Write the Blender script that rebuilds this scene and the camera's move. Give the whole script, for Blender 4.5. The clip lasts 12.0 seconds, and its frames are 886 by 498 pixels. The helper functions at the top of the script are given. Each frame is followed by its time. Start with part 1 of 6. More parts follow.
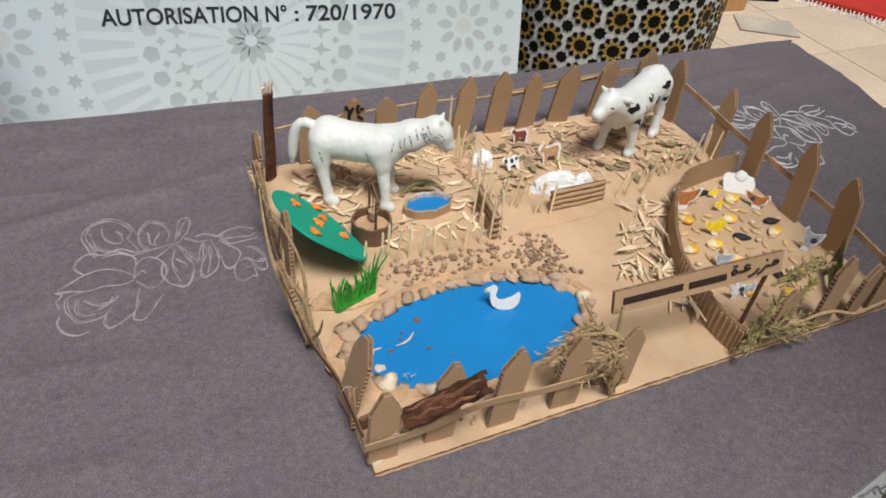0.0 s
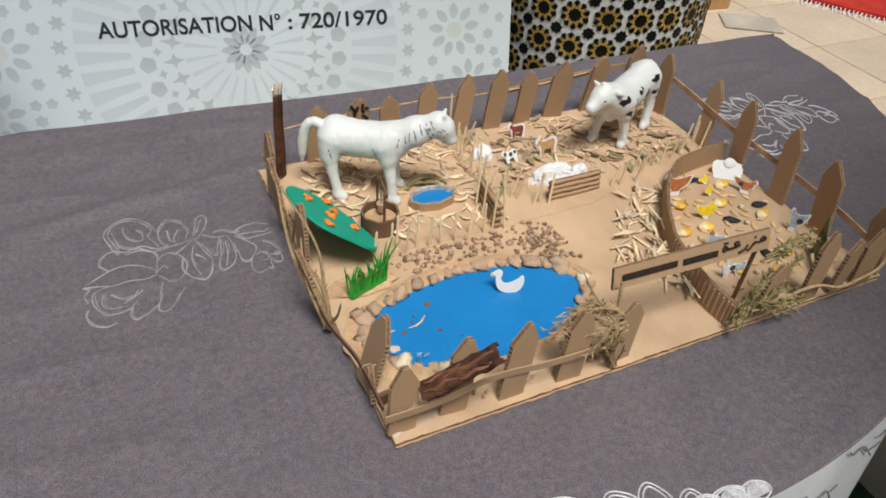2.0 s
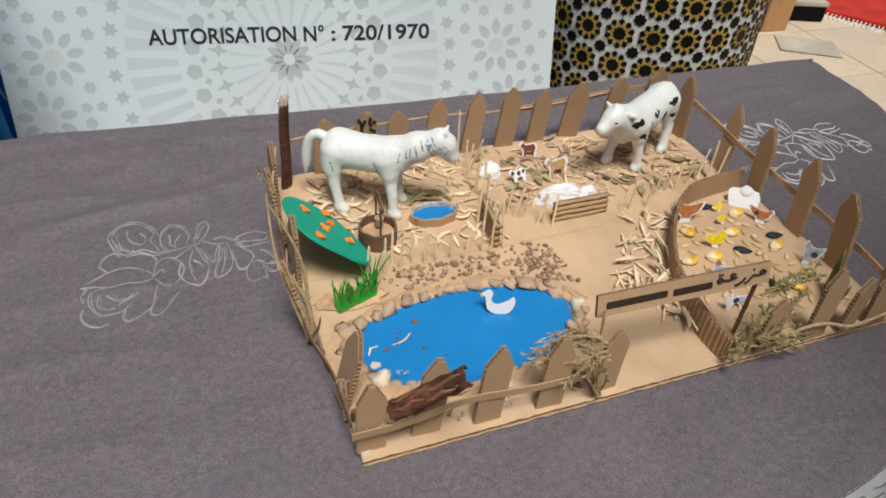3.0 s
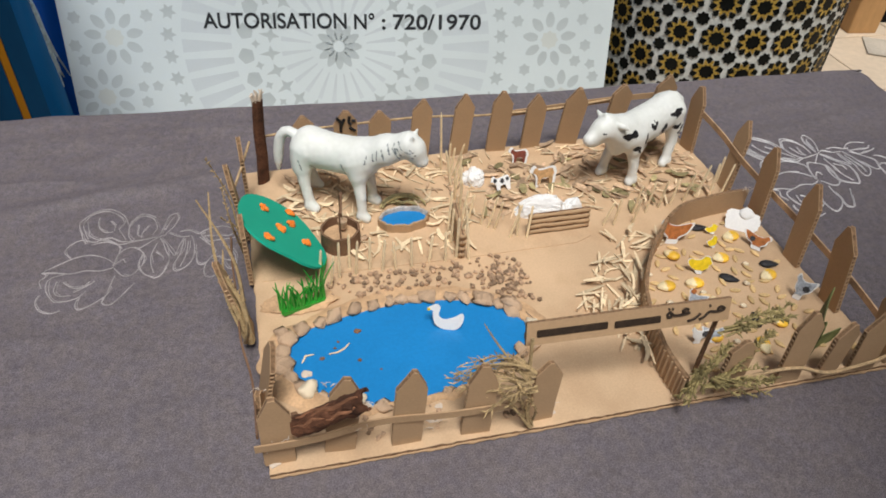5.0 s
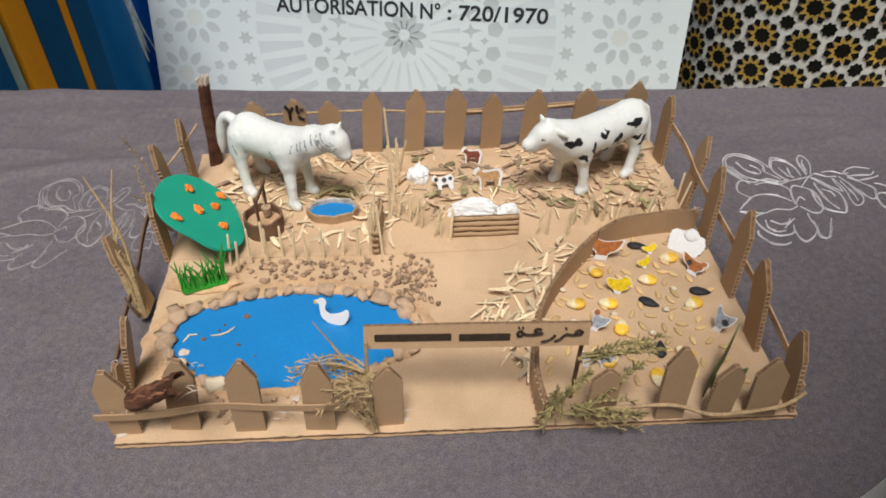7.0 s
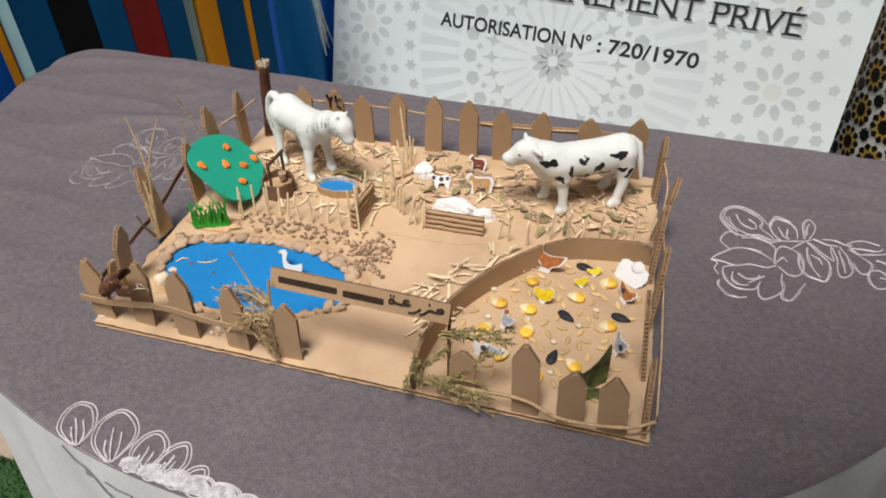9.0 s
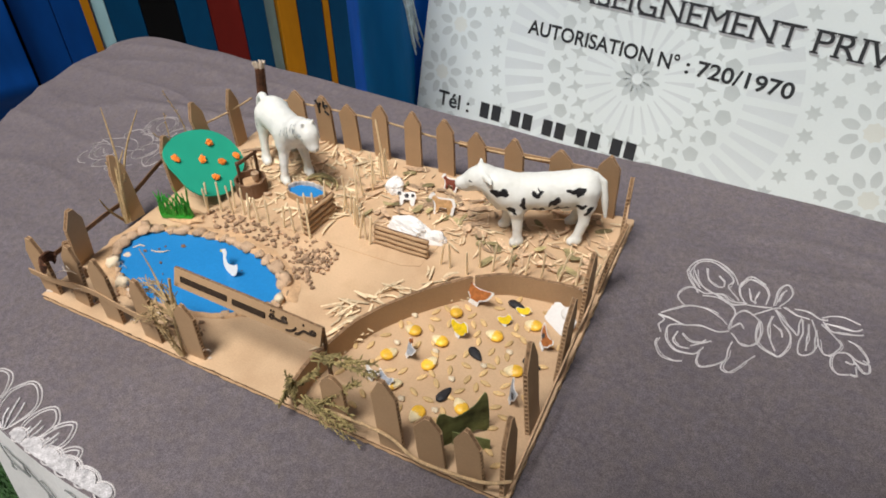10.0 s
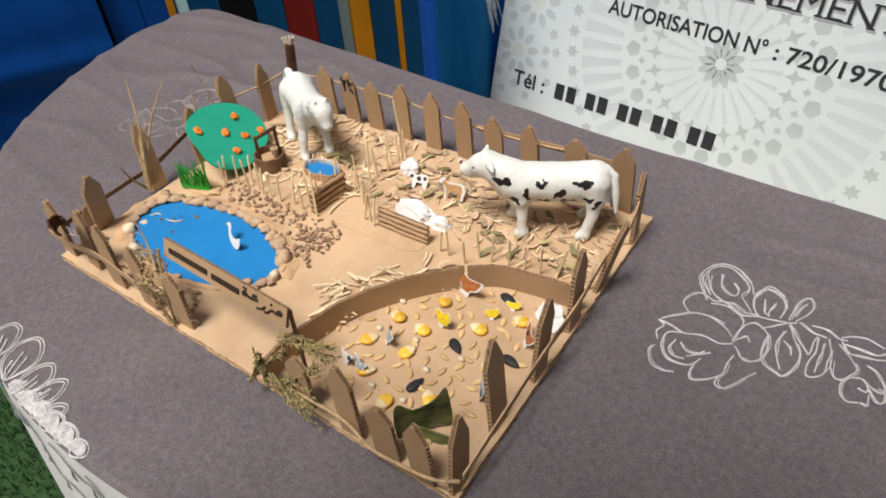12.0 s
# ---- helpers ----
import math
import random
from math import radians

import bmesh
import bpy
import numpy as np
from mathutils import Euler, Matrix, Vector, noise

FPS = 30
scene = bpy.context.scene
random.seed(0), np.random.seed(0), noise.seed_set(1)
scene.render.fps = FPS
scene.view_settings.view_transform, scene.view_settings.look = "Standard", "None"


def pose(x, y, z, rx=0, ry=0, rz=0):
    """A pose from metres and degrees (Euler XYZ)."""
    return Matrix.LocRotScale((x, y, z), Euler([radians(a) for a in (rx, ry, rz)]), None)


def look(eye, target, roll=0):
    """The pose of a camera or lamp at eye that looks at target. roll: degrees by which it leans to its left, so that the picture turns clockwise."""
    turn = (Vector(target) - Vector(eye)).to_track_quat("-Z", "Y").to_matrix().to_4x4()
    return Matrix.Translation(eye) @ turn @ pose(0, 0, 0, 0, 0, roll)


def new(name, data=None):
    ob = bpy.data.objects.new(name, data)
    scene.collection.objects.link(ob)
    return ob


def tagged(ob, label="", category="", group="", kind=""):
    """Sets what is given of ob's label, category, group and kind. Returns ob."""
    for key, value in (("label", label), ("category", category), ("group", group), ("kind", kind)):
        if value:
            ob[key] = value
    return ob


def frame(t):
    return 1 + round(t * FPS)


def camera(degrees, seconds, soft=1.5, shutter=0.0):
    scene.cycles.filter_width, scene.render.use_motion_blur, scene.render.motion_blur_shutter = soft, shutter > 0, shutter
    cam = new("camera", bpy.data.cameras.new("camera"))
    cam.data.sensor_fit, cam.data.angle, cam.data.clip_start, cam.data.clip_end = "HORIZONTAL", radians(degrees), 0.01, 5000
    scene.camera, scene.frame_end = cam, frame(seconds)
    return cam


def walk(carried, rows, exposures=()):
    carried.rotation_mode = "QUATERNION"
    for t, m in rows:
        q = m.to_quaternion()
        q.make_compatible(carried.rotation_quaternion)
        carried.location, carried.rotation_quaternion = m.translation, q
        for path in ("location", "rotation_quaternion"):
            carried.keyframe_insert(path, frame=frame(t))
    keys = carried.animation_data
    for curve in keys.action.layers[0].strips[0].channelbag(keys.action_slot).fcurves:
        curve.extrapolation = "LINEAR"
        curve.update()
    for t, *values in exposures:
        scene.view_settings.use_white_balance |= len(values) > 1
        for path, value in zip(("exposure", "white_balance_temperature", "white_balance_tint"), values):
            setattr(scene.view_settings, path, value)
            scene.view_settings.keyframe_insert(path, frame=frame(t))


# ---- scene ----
cam = camera(64.54, 12.0, soft=1.8)
# seconds, eye x y z in metres, yaw, pitch, roll in degrees
ROWS = [
    (0.0, -0.0863, -0.2405, 0.4167, -26.93, -40.70, 6.27),
    (0.5, -0.0895, -0.2412, 0.4195, -26.48, -40.80, 6.00),
    (1.0, -0.1234, -0.2403, 0.4229, -28.48, -40.55, 5.21),
    (1.5, -0.1283, -0.2553, 0.4234, -28.88, -40.30, 5.32),
    (2.0, -0.1115, -0.2672, 0.4252, -27.58, -40.20, 5.08),
    (2.5, -0.0854, -0.2750, 0.4285, -24.93, -39.70, 4.68),
    (4.3, -0.0049, -0.2814, 0.4248, -18.02, -39.71, 4.24),
    (4.5, 0.0078, -0.2795, 0.4279, -17.73, -40.18, 4.31),
    (5.0, 0.0426, -0.2794, 0.4335, -14.80, -40.83, 3.21),
    (5.5, 0.0781, -0.2800, 0.4380, -11.10, -41.20, 2.80),
    (6.0, 0.1202, -0.2789, 0.4388, -9.35, -41.21, 2.80),
    (6.5, 0.1671, -0.2827, 0.4383, -6.70, -41.74, 2.00),
    (7.0, 0.2190, -0.2934, 0.4392, -3.26, -41.89, 0.75),
    (7.2, 0.2368, -0.2978, 0.4378, -1.99, -41.61, 1.20),
    (8.8, 0.4161, -0.3481, 0.4520, 14.96, -40.06, -0.41),
    (9.0, 0.4388, -0.3505, 0.4659, 16.12, -40.02, -0.35),
    (9.5, 0.5231, -0.3027, 0.4719, 21.09, -39.90, -0.20),
    (10.0, 0.5974, -0.2606, 0.4736, 28.62, -39.96, -1.42),
    (10.5, 0.6464, -0.2293, 0.4713, 33.41, -40.59, -2.75),
    (11.0, 0.6634, -0.2176, 0.4690, 36.89, -40.97, -3.08),
    (11.5, 0.6670, -0.2056, 0.4696, 38.02, -41.01, -3.91),
    (12.0, 0.6663, -0.1975, 0.4665, 38.52, -41.37, -4.28),
]
walk(cam, [(t, pose(x, y, z, 0, 0, yaw) @ pose(0, 0, 0, 90 + pitch) @ pose(0, 0, 0, 0, 0, roll)) for t, x, y, z, yaw, pitch, roll in ROWS], exposures=[(0, 0.0, 6350, 8), (6.5, 0.04, 6450, 9), (9, 0.15, 6550, 10), (12, 0.25, 6700, 10.5)])
# ---- end camera


# ---------------------------------------------------------------- light
world = bpy.data.worlds.new("world")
scene.world = world
world.use_nodes = True
wn = world.node_tree
sky = wn.nodes.new("ShaderNodeTexSky")
sky.sky_type, sky.sun_disc = "NISHITA", False
sky.sun_elevation, sky.sun_rotation = radians(64), radians(184)
sky.dust_density, sky.air_density = 6.0, 1.0
wn.nodes["Background"].inputs["Strength"].default_value = 0.040
wn.links.new(sky.outputs[0], wn.nodes["Background"].inputs["Color"])

sun_data = bpy.data.lights.new("sun", "SUN")
sun_data.energy, sun_data.angle, sun_data.color = 3.54, radians(20), (1.0, 0.98, 0.955)
sun = new("sun", sun_data)
sun.matrix_world = look((-0.10, -0.92, 2.2), (0, 0, 0))
scene.view_settings.exposure = 0.0


# ---------------------------------------------------------------- materials
def surface(name, base, rough=0.8, spread=0.15, scale=30.0, fine=300.0, bump=0.3, grain=0.1, vary=0.0, stretch=(1, 1, 1), spec=0.3, coat=0.0):
    """Two scales of colour variation and a fine relief, in metres of the object."""
    m = bpy.data.materials.new(name)
    m.use_nodes = True
    t = m.node_tree
    N, L = t.nodes, t.links
    bsdf = N["Principled BSDF"]
    co = N.new("ShaderNodeTexCoord")
    mp = N.new("ShaderNodeMapping")
    mp.inputs["Scale"].default_value = stretch
    L.new(co.outputs["Object"], mp.inputs["Vector"])
    n1, n2 = N.new("ShaderNodeTexNoise"), N.new("ShaderNodeTexNoise")
    for n, s, d in ((n1, scale, 4), (n2, fine, 3)):
        n.inputs["Scale"].default_value, n.inputs["Detail"].default_value = s, d
        L.new(mp.outputs[0], n.inputs["Vector"])
    r1 = N.new("ShaderNodeMapRange")
    r1.inputs["From Min"].default_value, r1.inputs["From Max"].default_value = 0.3, 0.7
    r1.inputs["To Min"].default_value, r1.inputs["To Max"].default_value = 1 - spread, 1 + spread
    L.new(n1.outputs[0], r1.inputs[0])
    r2 = N.new("ShaderNodeMapRange")
    r2.inputs["From Min"].default_value, r2.inputs["From Max"].default_value = 0.3, 0.7
    r2.inputs["To Min"].default_value, r2.inputs["To Max"].default_value = 1 - grain, 1 + grain
    L.new(n2.outputs[0], r2.inputs[0])
    mul = N.new("ShaderNodeMath")
    mul.operation = "MULTIPLY"
    L.new(r1.outputs[0], mul.inputs[0])
    L.new(r2.outputs[0], mul.inputs[1])
    last = mul
    if vary:
        info, r3, mul2 = N.new("ShaderNodeObjectInfo"), N.new("ShaderNodeMapRange"), N.new("ShaderNodeMath")
        r3.inputs["To Min"].default_value, r3.inputs["To Max"].default_value = 1 - vary, 1 + vary
        L.new(info.outputs["Random"], r3.inputs[0])
        mul2.operation = "MULTIPLY"
        L.new(mul.outputs[0], mul2.inputs[0])
        L.new(r3.outputs[0], mul2.inputs[1])
        last = mul2
    col = N.new("ShaderNodeVectorMath")
    col.operation = "SCALE"
    col.inputs[0].default_value = base
    L.new(last.outputs[0], col.inputs["Scale"])
    L.new(col.outputs[0], bsdf.inputs["Base Color"])
    bsdf.inputs["Roughness"].default_value = rough
    bsdf.inputs["Specular IOR Level"].default_value = spec
    bsdf.inputs["Coat Weight"].default_value = coat
    if bump:
        b = N.new("ShaderNodeBump")
        b.inputs["Strength"].default_value, b.inputs["Distance"].default_value = bump, 0.0006
        L.new(n2.outputs[0], b.inputs["Height"])
        L.new(b.outputs[0], bsdf.inputs["Normal"])
    return m


def tinted(m, other, scale, low=0.4, high=0.6):
    """Blends patches of a second hue into a surface."""
    t = m.node_tree
    bsdf = t.nodes["Principled BSDF"]
    link = bsdf.inputs["Base Color"].links[0]
    co, n, r, mix = t.nodes.new("ShaderNodeTexCoord"), t.nodes.new("ShaderNodeTexNoise"), t.nodes.new("ShaderNodeMapRange"), t.nodes.new("ShaderNodeMix")
    mul = t.nodes.new("ShaderNodeVectorMath")
    n.inputs["Scale"].default_value, n.inputs["Detail"].default_value = scale, 5
    r.inputs["From Min"].default_value, r.inputs["From Max"].default_value = low, high
    t.links.new(co.outputs["Object"], n.inputs["Vector"])
    t.links.new(n.outputs[0], r.inputs[0])
    mix.data_type = "RGBA"
    mix.inputs[6].default_value, mix.inputs[7].default_value = (1, 1, 1, 1), (*other, 1)
    t.links.new(r.outputs[0], mix.inputs[0])
    mul.operation = "MULTIPLY"
    t.links.new(link.from_socket, mul.inputs[0])
    t.links.new(mix.outputs[2], mul.inputs[1])
    t.links.new(mul.outputs[0], bsdf.inputs["Base Color"])
    return m


def island(m, amount):
    """Adds a shade of its own to each loose piece of a joined mesh."""
    t = m.node_tree
    bsdf = t.nodes["Principled BSDF"]
    link = bsdf.inputs["Base Color"].links[0]
    geo, r, sc = t.nodes.new("ShaderNodeNewGeometry"), t.nodes.new("ShaderNodeMapRange"), t.nodes.new("ShaderNodeVectorMath")
    r.inputs["To Min"].default_value, r.inputs["To Max"].default_value = 1 - amount, 1 + amount
    sc.operation = "SCALE"
    t.links.new(geo.outputs["Random Per Island"], r.inputs[0])
    t.links.new(link.from_socket, sc.inputs[0])
    t.links.new(r.outputs[0], sc.inputs["Scale"])
    t.links.new(sc.outputs[0], bsdf.inputs["Base Color"])
    return m


CARD = surface("cardboard", (0.425, 0.28, 0.16), 0.85, 0.10, 14, 500, 0.15, 0.05, 0.06)
CARD_TOP = tinted(surface("cardboard_base", (0.575, 0.398, 0.245), 0.85, 0.10, 9, 600, 0.2, 0.06), (0.90, 0.88, 0.86), 22, 0.45, 0.62)
CARD_TORN = surface("torn_cardboard", (0.52, 0.46, 0.40), 0.95, 0.35, 120, 700, 0.6, 0.2)
CARD_EDGE = surface("cardboard_edge", (0.24, 0.145, 0.08), 0.95, 0.45, 350, 900, 0.8, 0.2)
CARD_MID = surface("bared_corrugated", (0.44, 0.29, 0.175), 0.9, 0.3, 60, 500, 0.5, 0.15, 0.15)
CARD_DARK = surface("brown_corrugated", (0.17, 0.095, 0.055), 0.9, 0.25, 40, 500, 0.4, 0.12, 0.05)
BARK = surface("bark", (0.085, 0.035, 0.018), 0.85, 0.5, 90, 500, 1.0, 0.3)
WOOD_CORE = surface("split_wood", (0.42, 0.26, 0.13), 0.8, 0.3, 60, 500, 0.5, 0.2, 0.0, (1, 6, 6))
CLOTH = tinted(tinted(surface("linen", (0.139, 0.1175, 0.1215), 0.62, 0.16, 170, 900, 0.6, 0.36, 0, (1, 1, 1), 0.40), (0.93, 0.95, 1.03), 90, 0.38, 0.62), (0.92, 0.92, 0.93), 12, 0.42, 0.66)
SKIRT = surface("white_organza", (0.62, 0.63, 0.64), 0.8, 0.08, 12, 300, 0.3, 0.06)
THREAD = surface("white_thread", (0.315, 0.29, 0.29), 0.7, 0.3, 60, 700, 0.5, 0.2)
# paler copy of the thread, its glint partly put into the base colour
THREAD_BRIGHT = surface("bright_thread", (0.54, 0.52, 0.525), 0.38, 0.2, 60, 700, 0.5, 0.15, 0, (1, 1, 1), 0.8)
SCALLOP = surface("stitched_hem", (0.46, 0.45, 0.46), 0.8, 0.35, 160, 700, 0.8, 0.25)
THREAD_DARK = surface("grey_thread", (0.16, 0.17, 0.17), 0.8, 0.2, 60, 700, 0.5, 0.15)
BLUE = surface("blue_paint", (0.012, 0.2, 0.5), 0.42, 0.06, 18, 400, 0.12, 0.05, 0, (1, 1, 1), 0.4)
STONE = tinted(surface("pebble", (0.58, 0.41, 0.275), 0.9, 0.18, 90, 700, 0.8, 0.14, 0.16), (0.80, 0.72, 0.64), 140, 0.48, 0.66)
STONE_WHITE = surface("white_pebble", (0.78, 0.66, 0.48), 0.8, 0.15, 120, 700, 0.5, 0.1, 0.1)
GRAVEL = island(surface("gravel", (0.37, 0.245, 0.155), 0.95, 0.3, 200, 900, 0.6, 0.2), 0.45)
STRAW = island(surface("shavings", (0.72, 0.57, 0.37), 0.7, 0.15, 80, 600, 0.3, 0.15), 0.35)
LITTER = island(surface("brown_leaf", (0.50, 0.345, 0.22), 0.85, 0.3, 150, 600, 0.3, 0.15), 0.45)
LEAF = island(surface("dry_leaf", (0.33, 0.275, 0.135), 0.8, 0.3, 150, 600, 0.3, 0.15), 0.5)
PICK = surface("toothpick_wood", (0.84, 0.68, 0.44), 0.6, 0.12, 60, 500, 0.2, 0.1, 0.1, (6, 6, 1))
TWIG = island(surface("dry_twig", (0.39, 0.28, 0.145), 0.85, 0.25, 120, 600, 0.4, 0.2), 0.4)
TWIG_GREEN = island(surface("dry_herb", (0.285, 0.230, 0.100), 0.85, 0.25, 120, 600, 0.4, 0.2), 0.45)
TWINE = surface("twine", (0.46, 0.32, 0.18), 0.9, 0.25, 200, 900, 0.7, 0.2)
PLASTIC_WHITE = tinted(surface("white_toy_plastic", (0.725, 0.735, 0.700), 0.5, 0.03, 25, 250, 0.1, 0.03, 0, (1, 1, 1), 0.5), (0.97, 0.975, 0.955), 70, 0.45, 0.65)
PAINT_BLACK = surface("black_marker", (0.014, 0.014, 0.016), 0.5, 0.2, 60, 400, 0.1, 0.1)
PAINT_GREY = surface("grey_marker", (0.22, 0.24, 0.25), 0.6, 0.3, 80, 500, 0.1, 0.2)
INK = surface("brown_black_ink", (0.035, 0.022, 0.014), 0.7, 0.3, 200, 900, 0.0, 0.2)
FOAM = surface("green_foam_sheet", (0.012, 0.36, 0.235), 0.8, 0.05, 20, 900, 0.25, 0.05)
ORANGE = surface("orange_foam", (0.88, 0.24, 0.035), 0.8, 0.12, 150, 700, 0.5, 0.12, 0.1)
GREEN_PLASTIC = surface("green_plastic", (0.03, 0.36, 0.035), 0.35, 0.15, 80, 500, 0.1, 0.1, 0.2, (1, 1, 1), 0.5)
PAPER = surface("white_paper", (0.8, 0.79, 0.77), 0.75, 0.05, 60, 500, 0.3, 0.03)
PRINT_BROWN = surface("brown_print", (0.42, 0.15, 0.045), 0.7, 0.3, 180, 700, 0.0, 0.2)
PRINT_RED = surface("red_brown_print", (0.20, 0.055, 0.035), 0.7, 0.3, 180, 700, 0.0, 0.2)
PRINT_TAN = surface("tan_print", (0.50, 0.30, 0.14), 0.7, 0.25, 180, 700, 0.0, 0.2)
PRINT_YELLOW = surface("yellow_print", (0.80, 0.58, 0.02), 0.6, 0.2, 180, 700, 0.0, 0.15)
PRINT_GREY = surface("grey_blue_print", (0.36, 0.40, 0.46), 0.7, 0.35, 250, 700, 0.0, 0.25)
PRINT_DARK = surface("dark_print", (0.05, 0.05, 0.055), 0.7, 0.4, 250, 700, 0.0, 0.25)
CORN = surface("maize_kernel", (0.85, 0.50, 0.05), 0.4, 0.2, 120, 600, 0.1, 0.08, 0.2, (1, 1, 1), 0.5)
CORN_PALE = surface("maize_tip", (0.86, 0.72, 0.44), 0.5, 0.12, 120, 600, 0.1, 0.08, 0.1)
SEED = surface("sunflower_husk", (0.028, 0.028, 0.032), 0.55, 0.5, 200, 600, 0.3, 0.3, 0.1, (1, 7, 7))
GRAIN = surface("barley_grain", (0.66, 0.46, 0.22), 0.6, 0.15, 150, 700, 0.2, 0.1, 0.2)
CAMO = surface("camouflage_paper", (0.13, 0.15, 0.055), 0.75, 0.75, 55, 400, 0.1, 0.1)
GLUE = surface("hot_glue", (0.62, 0.52, 0.42), 0.25, 0.1, 60, 400, 0.1, 0.05, 0, (1, 1, 1), 0.5)
BANNER = surface("vinyl_banner", (0.585, 0.655, 0.670), 0.5, 0.05, 3, 200, 0.05, 0.015, 0, (1, 1, 1), 0.4)
PRINT_PALE = surface("pale_grey_print", (0.432, 0.487, 0.498), 0.5, 0.12, 5, 200, 0.0, 0.02)
PRINT_PALER = surface("paler_print", (0.525, 0.585, 0.612), 0.5, 0.06, 5, 200, 0.0, 0.02)
PRINT_SOFT = surface("soft_grey_print", (0.452, 0.508, 0.520), 0.5, 0.10, 5, 200, 0.0, 0.02)
PRINT_BEIGE = surface("pale_beige_print", (0.560, 0.600, 0.575), 0.5, 0.05, 5, 200, 0.0, 0.02)
LETTER = surface("dark_lettering", (0.025, 0.028, 0.032), 0.5, 0.1, 20, 200, 0.0, 0.05)
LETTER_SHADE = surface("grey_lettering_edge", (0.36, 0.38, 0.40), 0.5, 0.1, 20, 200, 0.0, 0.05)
FLOOR = surface("beige_floor_tile", (0.56, 0.45, 0.33), 0.45, 0.10, 2.5, 40, 0.1, 0.06, 0.05, (1, 1, 1), 0.4)
GROUT = surface("tile_joint", (0.38, 0.30, 0.22), 0.9, 0.15, 8, 60, 0.1, 0.06)
TURF = surface("turf_backing", (0.025, 0.06, 0.02), 0.95, 0.3, 10, 150, 0.5, 0.2)
BLADE = island(surface("turf_blade", (0.026, 0.080, 0.014), 0.6, 0.2, 20, 100, 0.0, 0.1), 0.5)
ZELLIJ_WHITE = surface("white_glazed_tile", (0.60, 0.62, 0.585), 0.3, 0.12, 25, 150, 0.15, 0.05, 0, (1, 1, 1), 0.3)
ZELLIJ_BLACK = surface("black_glazed_tile", (0.006, 0.007, 0.006), 0.45, 0.3, 25, 150, 0.1, 0.1, 0.2, (1, 1, 1), 0.12)
ZELLIJ_YELLOW = surface("ochre_glazed_tile", (0.42, 0.28, 0.060), 0.4, 0.2, 25, 150, 0.1, 0.1, 0.2, (1, 1, 1), 0.2)
PLANK_BLUE = surface("teal_blue_paint", (0.001, 0.051, 0.136), 0.6, 0.2, 4, 60, 0.15, 0.06, 0.08, (1, 1, 0.3), 0.08)
PLANK_BRIGHT = surface("bright_blue_paint", (0.001, 0.052, 0.255), 0.5, 0.22, 4, 60, 0.15, 0.06, 0.08, (1, 1, 0.3), 0.10)
PLANK_RED = surface("dark_red_paint", (0.125, 0.010, 0.008), 0.6, 0.2, 5, 60, 0.15, 0.06, 0, (1, 1, 0.3), 0.1)
PLANK_ORANGE = surface("orange_paint", (0.40, 0.165, 0.006), 0.6, 0.2, 5, 60, 0.15, 0.06, 0, (1, 1, 0.3), 0.1)
PLANK_BLACK = surface("black_paint", (0.003, 0.0035, 0.0045), 0.6, 0.2, 5, 60, 0.15, 0.06, 0, (1, 1, 0.3), 0.1)
PLANK_CYAN = surface("pale_cyan_paint", (0.36, 0.60, 0.67), 0.4, 0.2, 5, 60, 0.15, 0.06, 0, (1, 1, 0.3))
TARP = surface("blue_tarpaulin", (0.001, 0.080, 0.44), 0.6, 0.25, 3, 40, 0.2, 0.05, 0, (1, 1, 0.2), 0.05)
TARP_TEAL = surface("teal_tarpaulin", (0.001, 0.105, 0.30), 0.6, 0.25, 3, 40, 0.2, 0.05, 0, (1, 1, 0.2), 0.05)
SCUFFED = surface("scuffed_plastic", (0.48, 0.60, 0.66), 0.8, 0.35, 30, 200, 0.2, 0.2)
RUG_RED = surface("red_carpet", (0.42, 0.03, 0.018), 0.95, 0.2, 10, 150, 0.5, 0.15)
GREY_BROWN = surface("grey_mat", (0.42, 0.37, 0.30), 0.95, 0.15, 8, 100, 0.3, 0.1)
PLANK_WOOD = surface("brown_board", (0.42, 0.24, 0.10), 0.7, 0.15, 6, 60, 0.2, 0.08, 0, (1, 1, 0.3))
WALL = surface("cream_wall", (0.62, 0.56, 0.47), 0.9, 0.1, 2, 60, 0.2, 0.05)


# ---------------------------------------------------------------- helpers
def mesh_of(name, bm, materials, smooth=False):
    me = bpy.data.meshes.new(name)
    bm.to_mesh(me)
    bm.free()
    for m in materials if isinstance(materials, (list, tuple)) else (materials,):
        me.materials.append(m)
    if smooth:
        me.shade_smooth()
    return me


def part(name, bm, material, parent=None, label="", smooth=False, at=None):
    """Links a bmesh (or a ready mesh) as one object, under a thing where one is given."""
    me = bm if isinstance(bm, bpy.types.Mesh) else mesh_of(name, bm, material, smooth)
    ob = new(name, me)
    if at is not None:
        ob.matrix_basis = at
    if parent is not None:
        ob.parent = parent
    if label:
        ob["label"] = label
    return ob


def thing(name, label, category, group="", kind="", at=None):
    ob = new(name)
    ob.empty_display_size = 0.01
    if at is not None:
        ob.matrix_basis = at
    return tagged(ob, label, category, group, kind)


